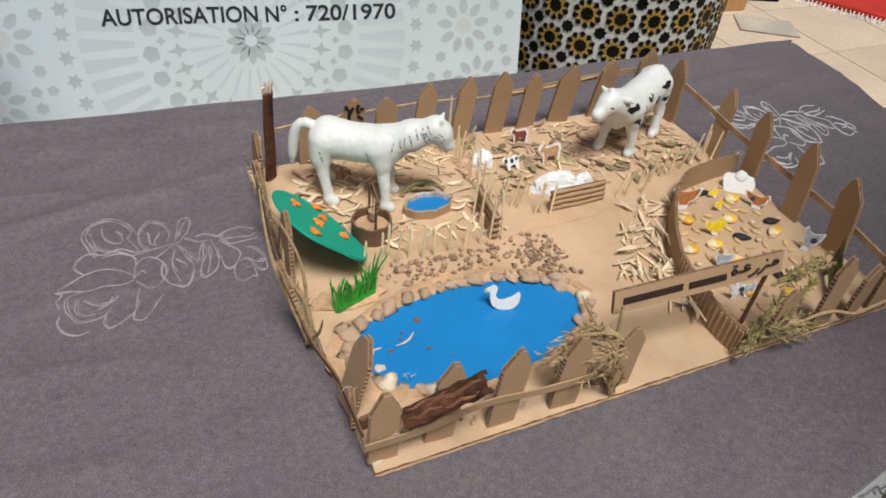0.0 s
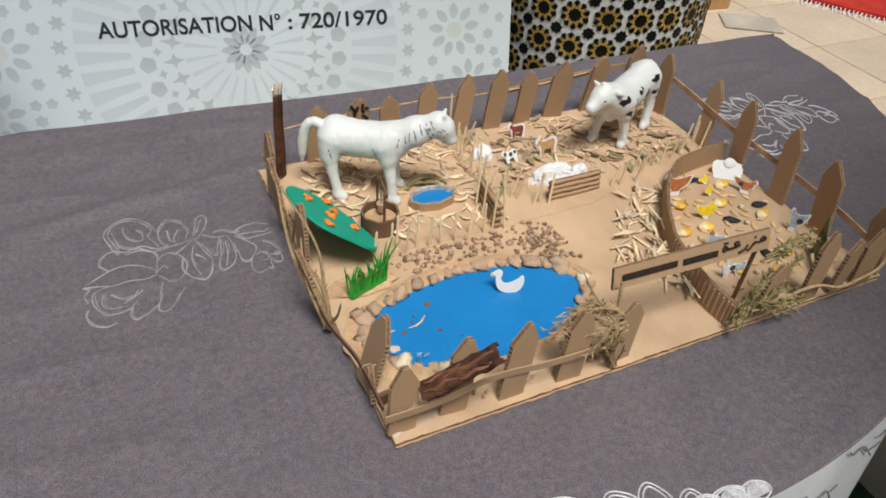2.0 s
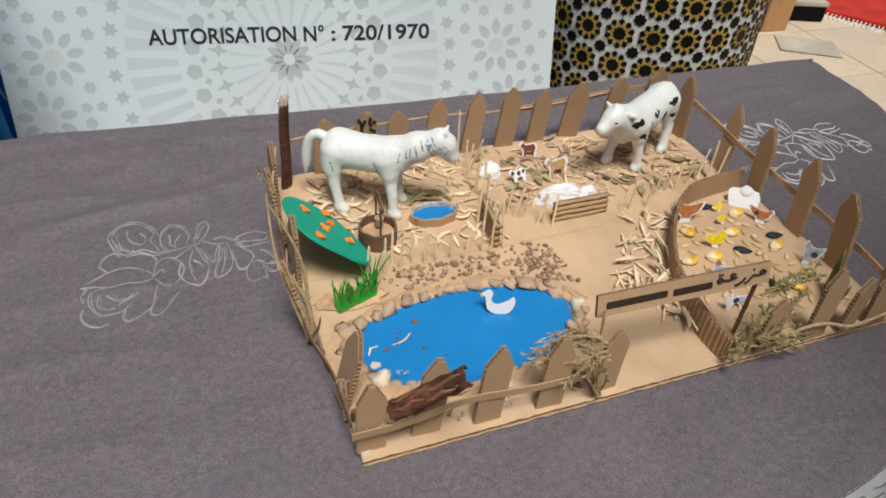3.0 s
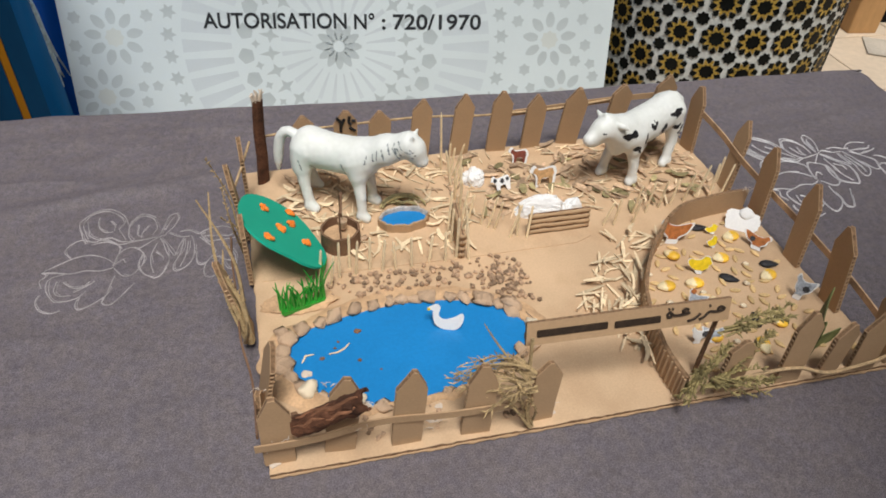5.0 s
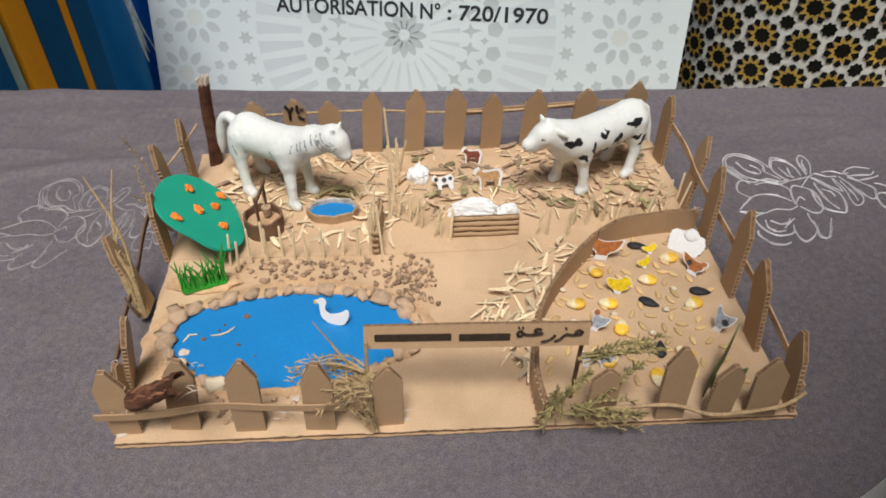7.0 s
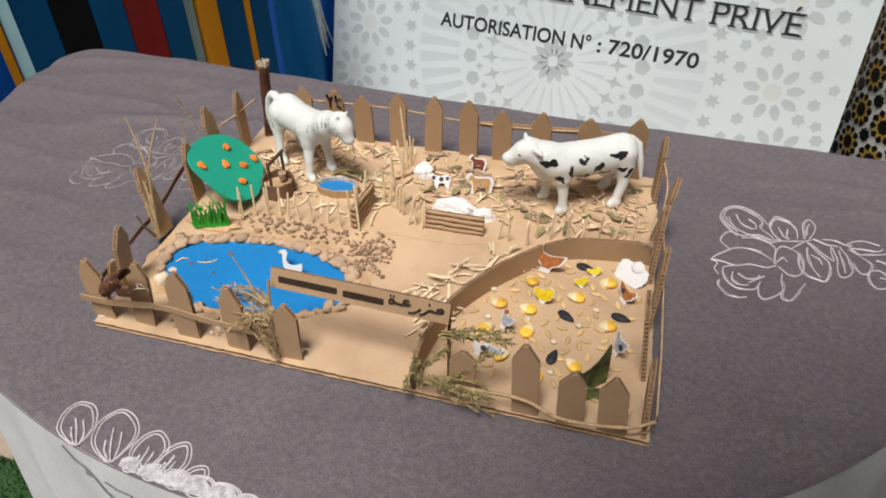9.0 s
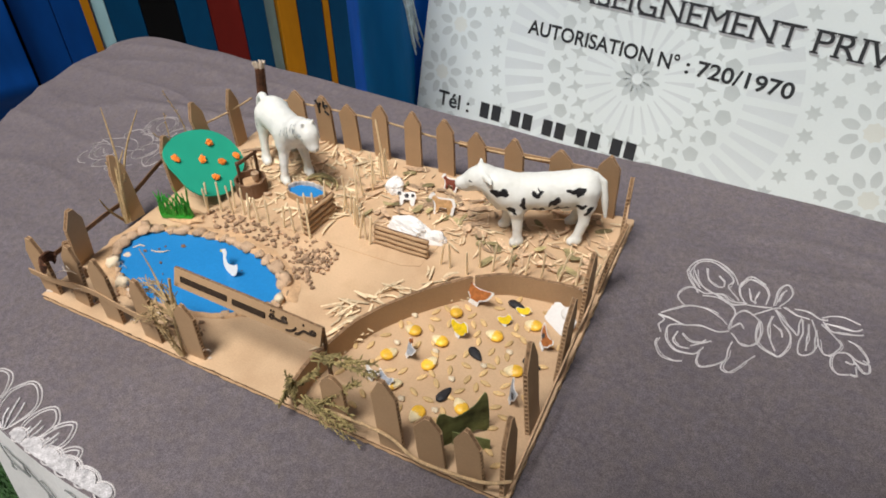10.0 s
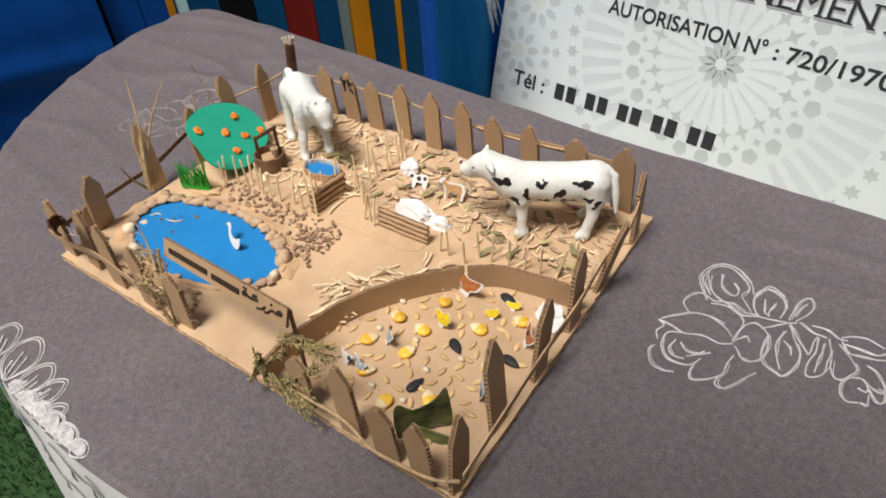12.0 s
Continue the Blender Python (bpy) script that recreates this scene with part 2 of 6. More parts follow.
def prism(outline, thickness, bm=None, m=None, sides=0):
    """A flat outline in x and z, thick in y, as a closed solid; the sides take material slot `sides`."""
    bm = bm or bmesh.new()
    m = m or Matrix()
    a = [bm.verts.new(m @ Vector((x, -thickness / 2, z))) for x, z in outline]
    b = [bm.verts.new(m @ Vector((x, thickness / 2, z))) for x, z in outline]
    bm.faces.new(a)
    bm.faces.new(b[::-1])
    n = len(a)
    for i in range(n):
        f = bm.faces.new((a[i], b[i], b[(i + 1) % n], a[(i + 1) % n]))
        f.material_index = sides
    bmesh.ops.recalc_face_normals(bm, faces=bm.faces[-(n + 2):] if n else bm.faces)
    return bm


def box(sx, sy, sz, bm=None, m=None, bevel=0.0):
    bm = bm or bmesh.new()
    made = bmesh.ops.create_cube(bm, size=1.0, matrix=(m or Matrix()) @ Matrix.Diagonal((sx, sy, sz, 1)))
    if bevel:
        es = list({e for v in made["verts"] for e in v.link_edges})
        bmesh.ops.bevel(bm, geom=es, offset=bevel, segments=2, affect="EDGES")
    return bm


def tube(points, radii, sides=6, bm=None):
    """A round stroke along points, tapered by radii (one number or one for each point)."""
    bm = bm or bmesh.new()
    pts = [Vector(p) for p in points]
    rs = radii if isinstance(radii, (list, tuple)) else [radii] * len(pts)
    rings = []
    ref = Vector((0.31, 0.23, 0.92)).normalized()
    for i, p in enumerate(pts):
        d = (pts[min(i + 1, len(pts) - 1)] - pts[max(i - 1, 0)])
        d = d.normalized() if d.length > 1e-9 else Vector((0, 0, 1))
        a = d.cross(ref)
        if a.length < 0.1:
            a = d.cross(Vector((1, 0, 0)))
        a.normalize()
        b = d.cross(a)
        rings.append([bm.verts.new(p + rs[i] * (math.cos(k * math.tau / sides) * a + math.sin(k * math.tau / sides) * b)) for k in range(sides)])
    for r0, r1 in zip(rings, rings[1:]):
        for k in range(sides):
            bm.faces.new((r0[k], r0[(k + 1) % sides], r1[(k + 1) % sides], r1[k]))
    bm.faces.new(rings[0][::-1])
    bm.faces.new(rings[-1])
    return bm


def spline(points, steps=6, closed=False):
    """Catmull-Rom through 2D or 3D points."""
    pts = [Vector(p) for p in points]
    n, out = len(pts), []
    for i in range(n if closed else n - 1):
        g = (lambda k: pts[k % n]) if closed else (lambda k: pts[max(0, min(n - 1, k))])
        p0, p1, p2, p3 = g(i - 1), g(i), g(i + 1), g(i + 2)
        for s in range(steps):
            t = s / steps
            out.append(0.5 * ((2 * p1) + (p2 - p0) * t + (2 * p0 - 5 * p1 + 4 * p2 - p3) * t * t + (3 * p1 - p0 - 3 * p2 + p3) * t ** 3))
    if not closed:
        out.append(pts[-1])
    return out


def pebble(size, seed, bm=None, m=None, flat=0.6):
    """An uneven rounded stone."""
    bm = bm or bmesh.new()
    made = bmesh.ops.create_icosphere(bm, subdivisions=2, radius=1.0)["verts"]
    off = Vector((seed * 3.1, seed * 1.7, seed * 0.9))
    for v in made:
        k = 1 + 0.45 * noise.noise(v.co * 1.3 + off) + 0.30 * noise.noise(v.co * 2.9 + off)
        v.co = (m or Matrix()) @ Vector((v.co.x * size * k, v.co.y * size * 0.8 * k, v.co.z * size * flat * k))
    return bm


rng = random.Random(7)

# ---------------------------------------------------------------- the place: floor, turf, pillar, banner, panels
FLOOR_Z = -0.80
bm = box(14, 14, 0.1, m=pose(0.5, 1.5, FLOOR_Z - 0.056))
floor = tagged(part("floor", bm, GROUT), "pale beige tiled floor with thin joints", "floor", kind="structure")
tile_me = mesh_of("floor_tile", box(0.446, 0.446, 0.012, bevel=0.002), FLOOR)
for i in range(9):
    for j in range(7):
        part("floor_tile", tile_me, None, floor, at=pose(1.15 + 0.45 * i, 0.15 + 0.45 * j, FLOOR_Z - 0.006, rng.uniform(-0.1, 0.1), rng.uniform(-0.1, 0.1), 0))

turf = tagged(part("artificial_turf", box(3.2, 1.9, 0.01, m=pose(-0.5, -0.75, FLOOR_Z + 0.006)), TURF), "dark green artificial grass carpet on the floor", "turf", kind="structure")
verts, faces = [], []
for _ in range(42000):
    x, y = rng.uniform(-1.5, 1.0), rng.uniform(-1.0, 0.2)
    a, h, w, l = rng.uniform(0, 6.28), rng.uniform(0.018, 0.034), 0.0016, rng.uniform(0.002, 0.014)
    ca, sa, k = math.cos(a), math.sin(a), len(verts)
    z = FLOOR_Z + 0.010
    verts += [(x - w * ca, y - w * sa, z), (x + w * ca, y + w * sa, z), (x - l * sa, y + l * ca, z + h)]
    faces.append((k, k + 1, k + 2))
me = bpy.data.meshes.new("turf_blades")
me.from_pydata(verts, [], faces)
me.materials.append(BLADE)
tagged(part("turf_blades", me, None, turf), kind="stuff")

# unseen plain walls, added to shade the front and right of the table
tagged(part("wall_south", box(3.4, 0.10, 2.36, m=pose(2.09, -0.57, FLOOR_Z + 1.18)), WALL), "plain cream wall, unseen, added to block the sun", "wall", kind="structure")
tagged(part("wall_east", box(0.10, 0.82, 3.20, m=pose(1.10, -0.108, FLOOR_Z + 1.6)), WALL), "plain cream wall, unseen, added to block sky from the east", "wall", kind="structure")

# brown box and a low dark crate on the floor behind the column
crate = thing("cardboard_box", "tall brown cardboard box standing on the tiled floor", "box", at=pose(2.565, 2.255, FLOOR_Z, 0, 0, -6))
part("body", box(0.135, 0.10, 0.42, m=pose(0, 0, 0.21), bevel=0.003), PLANK_WOOD, crate)
part("flap", box(0.133, 0.003, 0.05, m=pose(0, -0.0525, 0.385, 3, 0, 0)), PLANK_WOOD, crate)
low = thing("low_crate", "low dark crate with an olive-grey lid on the floor", "crate", at=pose(2.79, 2.36, FLOOR_Z, 0, 0, -18))
part("body", box(0.27, 0.14, 0.075, m=pose(0, 0, 0.0375), bevel=0.003), PLANK_BLACK, low)
part("lid", box(0.28, 0.15, 0.02, m=pose(0, 0, 0.085), bevel=0.004), GREY_BROWN, low)

# red fringed carpet and a thin grey-brown patch lying on the tiles further off
rug = thing("red_carpet", "red carpet with a pale fringe on the tiled floor", "carpet", at=pose(3.165, 2.085, FLOOR_Z, 0, 0, -55.5))
part("woven_field", box(2.2, 1.1, 0.02, m=pose(0, 0.55, 0.012), bevel=0.006), RUG_RED, rug)
bm = bmesh.new()
for k in range(110):
    x = -1.09 + 0.02 * k
    tube([(x, 0.0, 0.012), (x + rng.uniform(-0.006, 0.006), -0.03, 0.006), (x + rng.uniform(-0.012, 0.012), -0.055 - rng.uniform(0, 0.02), 0.003)], 0.003, 4, bm)
part("fringe", bm, PAPER, rug, "pale cotton fringe")
tagged(part("floor_mat", box(0.27, 0.18, 0.005, m=pose(2.60, 2.02, FLOOR_Z + 0.005, 0, 0, -30), bevel=0.002), GREY_BROWN), "thin grey-brown patch on the tiled floor", "mat")

# column covered in star-pattern mosaic tiles
PC, PR = Vector((1.45, 1.75)), 0.39
pillar = thing("mosaic_column", "round column clad in black, white and ochre star mosaic", "column", at=pose(PC.x, PC.y, FLOOR_Z))
bm = bmesh.new()
bmesh.ops.create_cone(bm, cap_ends=True, segments=96, radius1=PR, radius2=PR, depth=1.9, matrix=pose(0, 0, 0.95))
part("shaft", bm, ZELLIJ_WHITE, pillar, "white glazed mosaic ground", smooth=False)


def star(points, r1, r2, thick, turn=0.0, bm=None, cx=0.0, cz=0.0):
    out = []
    for k in range(points * 2):
        a, r = turn + math.pi * k / points, r1 if k % 2 == 0 else r2
        out.append((cx + r * math.cos(a), cz + r * math.sin(a)))
    return prism(out, thick, bm)


STEP = 2 * math.pi * PR / 24
s = STEP / 0.102
star_me = mesh_of("star_tile", star(10, 0.0222 * s, 0.0180 * s, 0.0045), ZELLIJ_BLACK)
dark_me = mesh_of("small_star_tile", star(8, 0.0205 * s, 0.0155 * s, 0.004, 0.2), ZELLIJ_BLACK)
bm = star(10, 0.0395 * s, 0.0235 * s, 0.003, 0.0)
ring_me = mesh_of("ochre_tile", bm, ZELLIJ_YELLOW)
bm = bmesh.new()
for k in range(10):
    a = math.tau * (k + 0.5) / 10
    cx, cz, q = 0.0372 * s * math.cos(a), 0.0372 * s * math.sin(a), 0.0102 * s
    prism([(cx + r * q * math.cos(a + b), cz + r * q * math.sin(a + b)) for b, r in ((0, 0.95), (1.35, 1.0), (3.14, 1.2), (4.93, 1.0))], 0.0045, bm)
kite_me = mesh_of("kite_tiles", bm, ZELLIJ_BLACK)
for i in range(15):
    for j in range(8):
        for me, da, dz in ((star_me, 0.5, 0.5), (ring_me, 0.5, 0.5), (kite_me, 0.5, 0.5), (dark_me, 0.0, 0.0)):
            a = math.radians(232) + (i - 7 + da) * STEP / PR + 0.03
            part(me.name, me, None, pillar, at=Matrix.Translation((PR * math.cos(a), PR * math.sin(a), 0.05 + (j + dz) * STEP)) @ pose(0, 0, 0, 0, 0, math.degrees(a) + 90))

# printed banner leaning back behind the table
BU, BLEAN = Vector((0.7760, -0.1010, -0.0040)).normalized(), math.radians(14)
BUP = Vector((0, math.sin(BLEAN), math.cos(BLEAN)))
BN = BU.cross(BUP).normalized()
BUP = BN.cross(BU)
banner_m = Matrix.Translation((-0.159, 1.716, -0.412)) @ Matrix((BU, BUP, BN)).transposed().to_4x4()
banner = thing("printed_banner", "white vinyl banner with pale grey star ornament and dark lettering", "banner", at=banner_m)
sheet = part("sheet", box(1.565, 1.30, 0.0015, m=pose(0.3955, 0.255, -0.0012)), BANNER, banner)


def flat(outline, z, kind):
    """A printed shape on the banner, a part of its own."""
    name, material = kind
    cx, cy = sum(p[0] for p in outline) / len(outline), sum(p[1] for p in outline) / len(outline)
    bm = bmesh.new()
    bm.faces.new([bm.verts.new((x - cx, y - cy, 0)) for x, y in outline])
    part(name, bm, material, sheet, at=pose(cx, cy, z))


def petal(cx, cy, a, r0, r1, w, z, bm, n=5):
    """A leaf shape pointing out from (cx, cy) at angle a, between the radii."""
    ca, sa, out = math.cos(a), math.sin(a), []
    for side in (1, -1):
        for k in range(n + 1):
            t = k / n if side == 1 else 1 - k / n
            r = r0 + (r1 - r0) * t
            q = side * w * math.sin(math.pi * (0.12 + 0.83 * t)) ** 0.8
            out.append((cx + r * ca - q * sa, cy + r * sa + q * ca))
    flat(out, z, bm)


def flat_star(cx, cy, r1, r2, n, turn, z, bm):
    flat([(cx + (r1 if k % 2 == 0 else r2) * math.cos(turn + math.pi * k / n), cy + (r1 if k % 2 == 0 else r2) * math.sin(turn + math.pi * k / n)) for k in range(2 * n)], z, bm)


dark, pale, beige = ("star_print", PRINT_PALE), ("ray_print", PRINT_PALER), ("rosette_print", PRINT_BEIGE)
soft = ("rosette_petal", PRINT_SOFT)
ROSETTES = ((-0.249, -0.032), (-0.299, -0.200), (0.993, -0.032), (1.043, -0.200), (-0.249, 0.20), (0.993, 0.20))
printed = []


def alone(x, y, r):
    """True where no other small print lies yet, clear of the rosettes' petals and the great ring."""
    clear = all(math.hypot(x - a, y - b) > r + q for a, b, q in printed) and all(math.hypot(x - a, y - b) > r + 0.082 for a, b in ROSETTES)
    clear = clear and all(math.hypot(x - 0.372, y - b) > 0.502 + r for b in (-0.054, 0.62))
    if clear:
        printed.append((x, y, r))
    return clear


INSIDE = lambda x, y: -0.37 < x < 1.16 and -0.385 < y < 0.85
for layer, (cx, cy, big) in enumerate(((0.372, -0.054, 1), (-0.249, -0.032, 0), (-0.299, -0.200, 0), (0.993, -0.032, 0), (1.043, -0.200, 0), (-0.249, 0.20, 0), (0.993, 0.20, 0), (0.372, 0.62, 1))):
    up = 0.00006 * layer
    if big:
        for k in range(12):
            petal(cx, cy, math.tau * k / 12, 0.016, 0.066, 0.0125, up - 0.00025, dark)
        for k in range(24):
            a = math.tau * (k + 0.4) / 24
            ca, sa = math.cos(a), math.sin(a)
            kite = [(cx + (0.195 + u) * ca - v * sa, cy + (0.195 + u) * sa + v * ca) for u, v in ((0.034, 0), (0.007, 0.007), (0, 0.022), (-0.007, 0.007), (-0.027, 0), (-0.007, -0.007), (0, -0.022), (0.007, -0.007))]
            if all(INSIDE(*p) for p in kite):
                flat(kite, up - 0.00025, dark)
            x, y = cx + 0.266 * ca, cy + 0.266 * sa
            if INSIDE(x, y):
                flat_star(x, y, 0.024, 0.0205, 5, a, up - 0.00025, dark)
            x, y = cx + 0.236 * math.cos(a + 0.131), cy + 0.236 * math.sin(a + 0.131)
            if INSIDE(x, y):
                flat_star(x, y, 0.013, 0.007, 4, a + 0.131, up - 0.00025, dark)
        for k in range(48):
            a = math.tau * (k + 0.5) / 48
            x, y = cx + 0.476 * math.cos(a), cy + 0.476 * math.sin(a)
            if INSIDE(x, y):
                flat_star(x, y, 0.023, 0.0125, 6, a, up - 0.00025, dark)
        for k in range(48):
            a = math.tau * k / 48
            c, s2 = math.cos(a), math.sin(a)
            out = [(cx + r * c - w * s2, cy + r * s2 + w * c) for r, w in ((0.303, -0.0085), (0.440, -0.019), (0.440, 0.019), (0.303, 0.0085))]
            if all(INSIDE(*p) for p in out):
                flat(out, up * 0.5 - 0.00040, pale)
            out = [(cx + r * c - w * s2, cy + r * s2 + w * c) for r, w in ((0.08, -0.002), (0.165, -0.007), (0.165, 0.007), (0.08, 0.002))]
            if k % 2 and all(INSIDE(*p) for p in out):
                flat(out, up * 0.5 - 0.00040, pale)
    else:
        for k in range(9):
            a = math.tau * (k + 0.3) / 9
            petal(cx, cy, a, 0.036, 0.080, 0.0135, up - 0.00025, soft)
            for r, q, turn, n_ in ((0.112, 0.019, 0.35, 6), (0.150, 0.017, 0.0, 5)):
                x, y = cx + r * math.cos(a + turn), cy + r * math.sin(a + turn)
                if INSIDE(x, y) and alone(x, y, q):
                    flat_star(x, y, q, q * 0.72, n_, a, up - 0.00025, soft)
        flat_star(cx, cy, 0.027, 0.022, 8, 0, up - 0.00020, beige)


def lettering(text, x, y, width, height, turn, parent, material, z=0.0008, bold=0.0, align="LEFT", shear=0.0, serif=0.0):
    cu = bpy.data.curves.new("lettering", "FONT")
    cu.body, cu.size, cu.offset, cu.extrude, cu.shear = text, 1.0, bold, 0.0, shear
    tmp = bpy.data.objects.new("lettering", cu)
    scene.collection.objects.link(tmp)
    bpy.context.view_layer.update()
    me = bpy.data.meshes.new_from_object(tmp.evaluated_get(bpy.context.evaluated_depsgraph_get()))
    bpy.data.objects.remove(tmp)
    xs, ys = [v.co.x for v in me.vertices], [v.co.y for v in me.vertices]
    sx = width / (max(xs) - min(xs))
    sy = height / 0.70
    for v in me.vertices:
        v.co.x = (v.co.x - (min(xs) if align == "LEFT" else max(xs))) * sx
        v.co.y *= sy
    whole = bmesh.new()
    whole.from_mesh(me)
    bpy.data.meshes.remove(me)
    left = set(whole.faces)
    while left:
        heap, seen = [left.pop()], []
        while heap:
            f = heap.pop()
            seen.append(f)
            for e in f.edges:
                for g in e.link_faces:
                    if g in left:
                        left.discard(g)
                        heap.append(g)
        bm, made = bmesh.new(), {}
        for f in seen:
            for v in f.verts:
                if v not in made:
                    made[v] = bm.verts.new(v.co)
            bm.faces.new([made[v] for v in f.verts])
        if serif:
            ys = [v.co.y for v in bm.verts]
            for y0, y1 in ((min(ys), min(ys) + 0.0045), (max(ys) - 0.0045, max(ys))):
                if max(ys) - min(ys) < 0.02:
                    break
                xs, runs = sorted(v.co.x for v in made.values() if y0 - 0.0005 < v.co.y < y1 + 0.0005 and min(abs(v.co.y - y0), abs(v.co.y - y1)) < 0.001), []
                for q in xs:
                    if runs and q - runs[-1][1] < 0.011:
                        runs[-1][1] = q
                    else:
                        runs.append([q, q])
                for a, b in runs:
                    bm.faces.new([bm.verts.new((px, py, 0.0003)) for px, py in ((a - serif, y0), (b + serif, y0), (b + serif, y1), (a - serif, y1))])
        part("letter", bm, material, parent, at=pose(x, y, z, 0, 0, turn))
    whole.free()


for text, x0, x1 in (("AUTORISATION", -0.003, 0.397), ("N°", 0.418, 0.476), (":", 0.497, 0.508), ("720/1970", 0.529, 0.785)):
    lettering(text, x0, -0.004, x1 - x0, 0.041, 0.25, sheet, LETTER, bold=0.019)
lettering("ENSEIGNEMENT PRIVÉ", 1.014, 0.120, 0.93, 0.060, 0.0, sheet, LETTER, 0.0012, 0.0, "RIGHT", serif=0.006)
lettering("ENSEIGNEMENT PRIVÉ", 1.018, 0.115, 0.93, 0.060, 0.0, sheet, LETTER_SHADE, 0.0008, 0.0, "RIGHT", serif=0.007)
lettering("Tél :", -0.300, -0.312, 0.128, 0.050, 1.0, sheet, LETTER, bold=0.018)
for k in range(10):
    flat([(-0.128 + 0.118 * (k // 2) + 0.045 * (k % 2) + x, -0.311 + 0.002 * k + y) for x, y in ((0, 0.0), (0.034, 0.0), (0.034, 0.052), (0, 0.052))], 0.0008, ("number_bar", LETTER))

# painted plank partition beside the table
PA, PB = Vector((-1.4907, -0.5012)), Vector((-0.4707, 1.1638))
pd = (PB - PA).normalized()
length = (PB - PA).length
screen = thing("plank_partition", "upright painted planks in blue, red, orange, black and pale cyan", "partition", at=Matrix.Translation((PA.x, PA.y, FLOOR_Z)) @ pose(0, 0, 0, 0, 0, math.degrees(math.atan2(pd.y, pd.x))))


def plank(x0, x1, material, back=0.0, deep=0.022, tint=""):
    w = x1 - x0 - 0.0012
    part("plank", box(w, deep, 1.05, m=pose((x0 + x1) / 2, back + deep / 2 - 0.011, 0.525), bevel=0.0012), material, screen, tint)


def along(x, y):
    return (Vector((x, y)) - PA).dot(pd)


edges = [(1.251, PLANK_BRIGHT), (1.325, PLANK_BRIGHT), (1.399, PLANK_CYAN), (1.426, PLANK_BLUE), (1.494, PLANK_BLACK), (1.569, PLANK_BLUE), (1.637, PLANK_RED), (1.709, PLANK_BLUE),
         (1.768, None), (1.800, PLANK_ORANGE), (1.847, PLANK_BLUE), (1.912, PLANK_ORANGE), (1.930, PLANK_BLUE), (1.978, None)]
for (x0, m), (x1, _) in zip(edges, edges[1:]):
    if m is not None:
        plank(x0, x1, m, 0.0, 0.046 if m is PLANK_ORANGE else 0.022)
# pale board seen through the gap between the planks
plank(1.745, 1.7995, PLANK_CYAN, 0.026, 0.012, "pale cyan board set back in the gap")
part("painted_stripe", box(0.016, 0.004, 0.43, m=pose(1.388, -0.0135, 0.82)), PLANK_ORANGE, screen, "orange stripe painted on the upper boards")
# black board added behind the planks, stands in for the shade in their gaps
part("backing_board", box(1.72, 0.008, 1.03, m=pose(0.860, 0.020, 0.515)), PLANK_BLACK, screen, "black board added for the dark in the plank gaps")
# wide blue sheet stretched over the boards, folded over itself lower down
bm = bmesh.new()
grid = []
for j in range(66):
    z = 1.05 * j / 65
    row = []
    for i in range(61):
        x = 1.246 * i / 60
        fold = 0.020 / (1 + math.exp(-(z - 0.560 - 0.012 * math.sin(x * 7)) / 0.006)) + 0.008 * math.exp(-((z - 0.60) / 0.03) ** 2)
        q = fold + 0.012 * noise.noise(Vector((x * 4, z * 3, 2.0))) + 0.004 * noise.noise(Vector((x * 16, z * 9, 6.0)))
        row.append(bm.verts.new((x, -0.012 - max(0.0, q + 0.006), z)))
    grid.append(row)
for j in range(65):
    for i in range(60):
        bm.faces.new((grid[j][i], grid[j][i + 1], grid[j + 1][i + 1], grid[j + 1][i]))
part("blue_sheet", bm, PLANK_BRIGHT, screen, "smooth bright blue plastic sheet with a horizontal fold", smooth=True)
for z in (0.15, 0.95):
    part("batten", box(length, 0.02, 0.06, m=pose(length / 2, 0.058, z), bevel=0.003), PLANK_BLUE, screen)

# hanging blue tarpaulin between the planks and the banner
tarp = thing("tarpaulin", "creased glossy dark blue tarpaulin hanging in soft folds", "tarpaulin")
p0, pm, p1, n, rows = Vector((-0.470, 1.190)), Vector((-0.66, 1.56)), Vector((-0.46, 2.08)), 100, 34
side = Vector((p1.y - p0.y, -(p1.x - p0.x))).normalized()


def hanging(t, z, out=0.0):
    amp = min(1.0, 5 * t)
    q = amp * (0.020 * math.sin(t * 17 + 0.5 * z) + 0.016 * noise.noise(Vector((t * 5, z * 1.5, 1.0)))) + 0.004 * noise.noise(Vector((t * 22, z * 8, 4.0)))
    p = p0.lerp(pm, t).lerp(pm.lerp(p1, t), t) + side * (q + out)
    return p.x, p.y, z


bm = bmesh.new()
grid = [[bm.verts.new(hanging(i / n, FLOOR_Z + 1.05 * j / rows)) for i in range(n + 1)] for j in range(rows + 1)]
for j in range(rows):
    for i in range(n):
        bm.faces.new((grid[j][i], grid[j][i + 1], grid[j + 1][i + 1], grid[j + 1][i]))
tarp_sheet = part("sheet", bm, [TARP, TARP_TEAL], tarp, smooth=True)
for f in tarp_sheet.data.polygons:
    f.material_index = 1 if 26 <= f.index % n < 62 else 0
# whitish scuffs where the plastic is stretched
SCUFF = (0.500, 0.640, -0.28, -0.565)
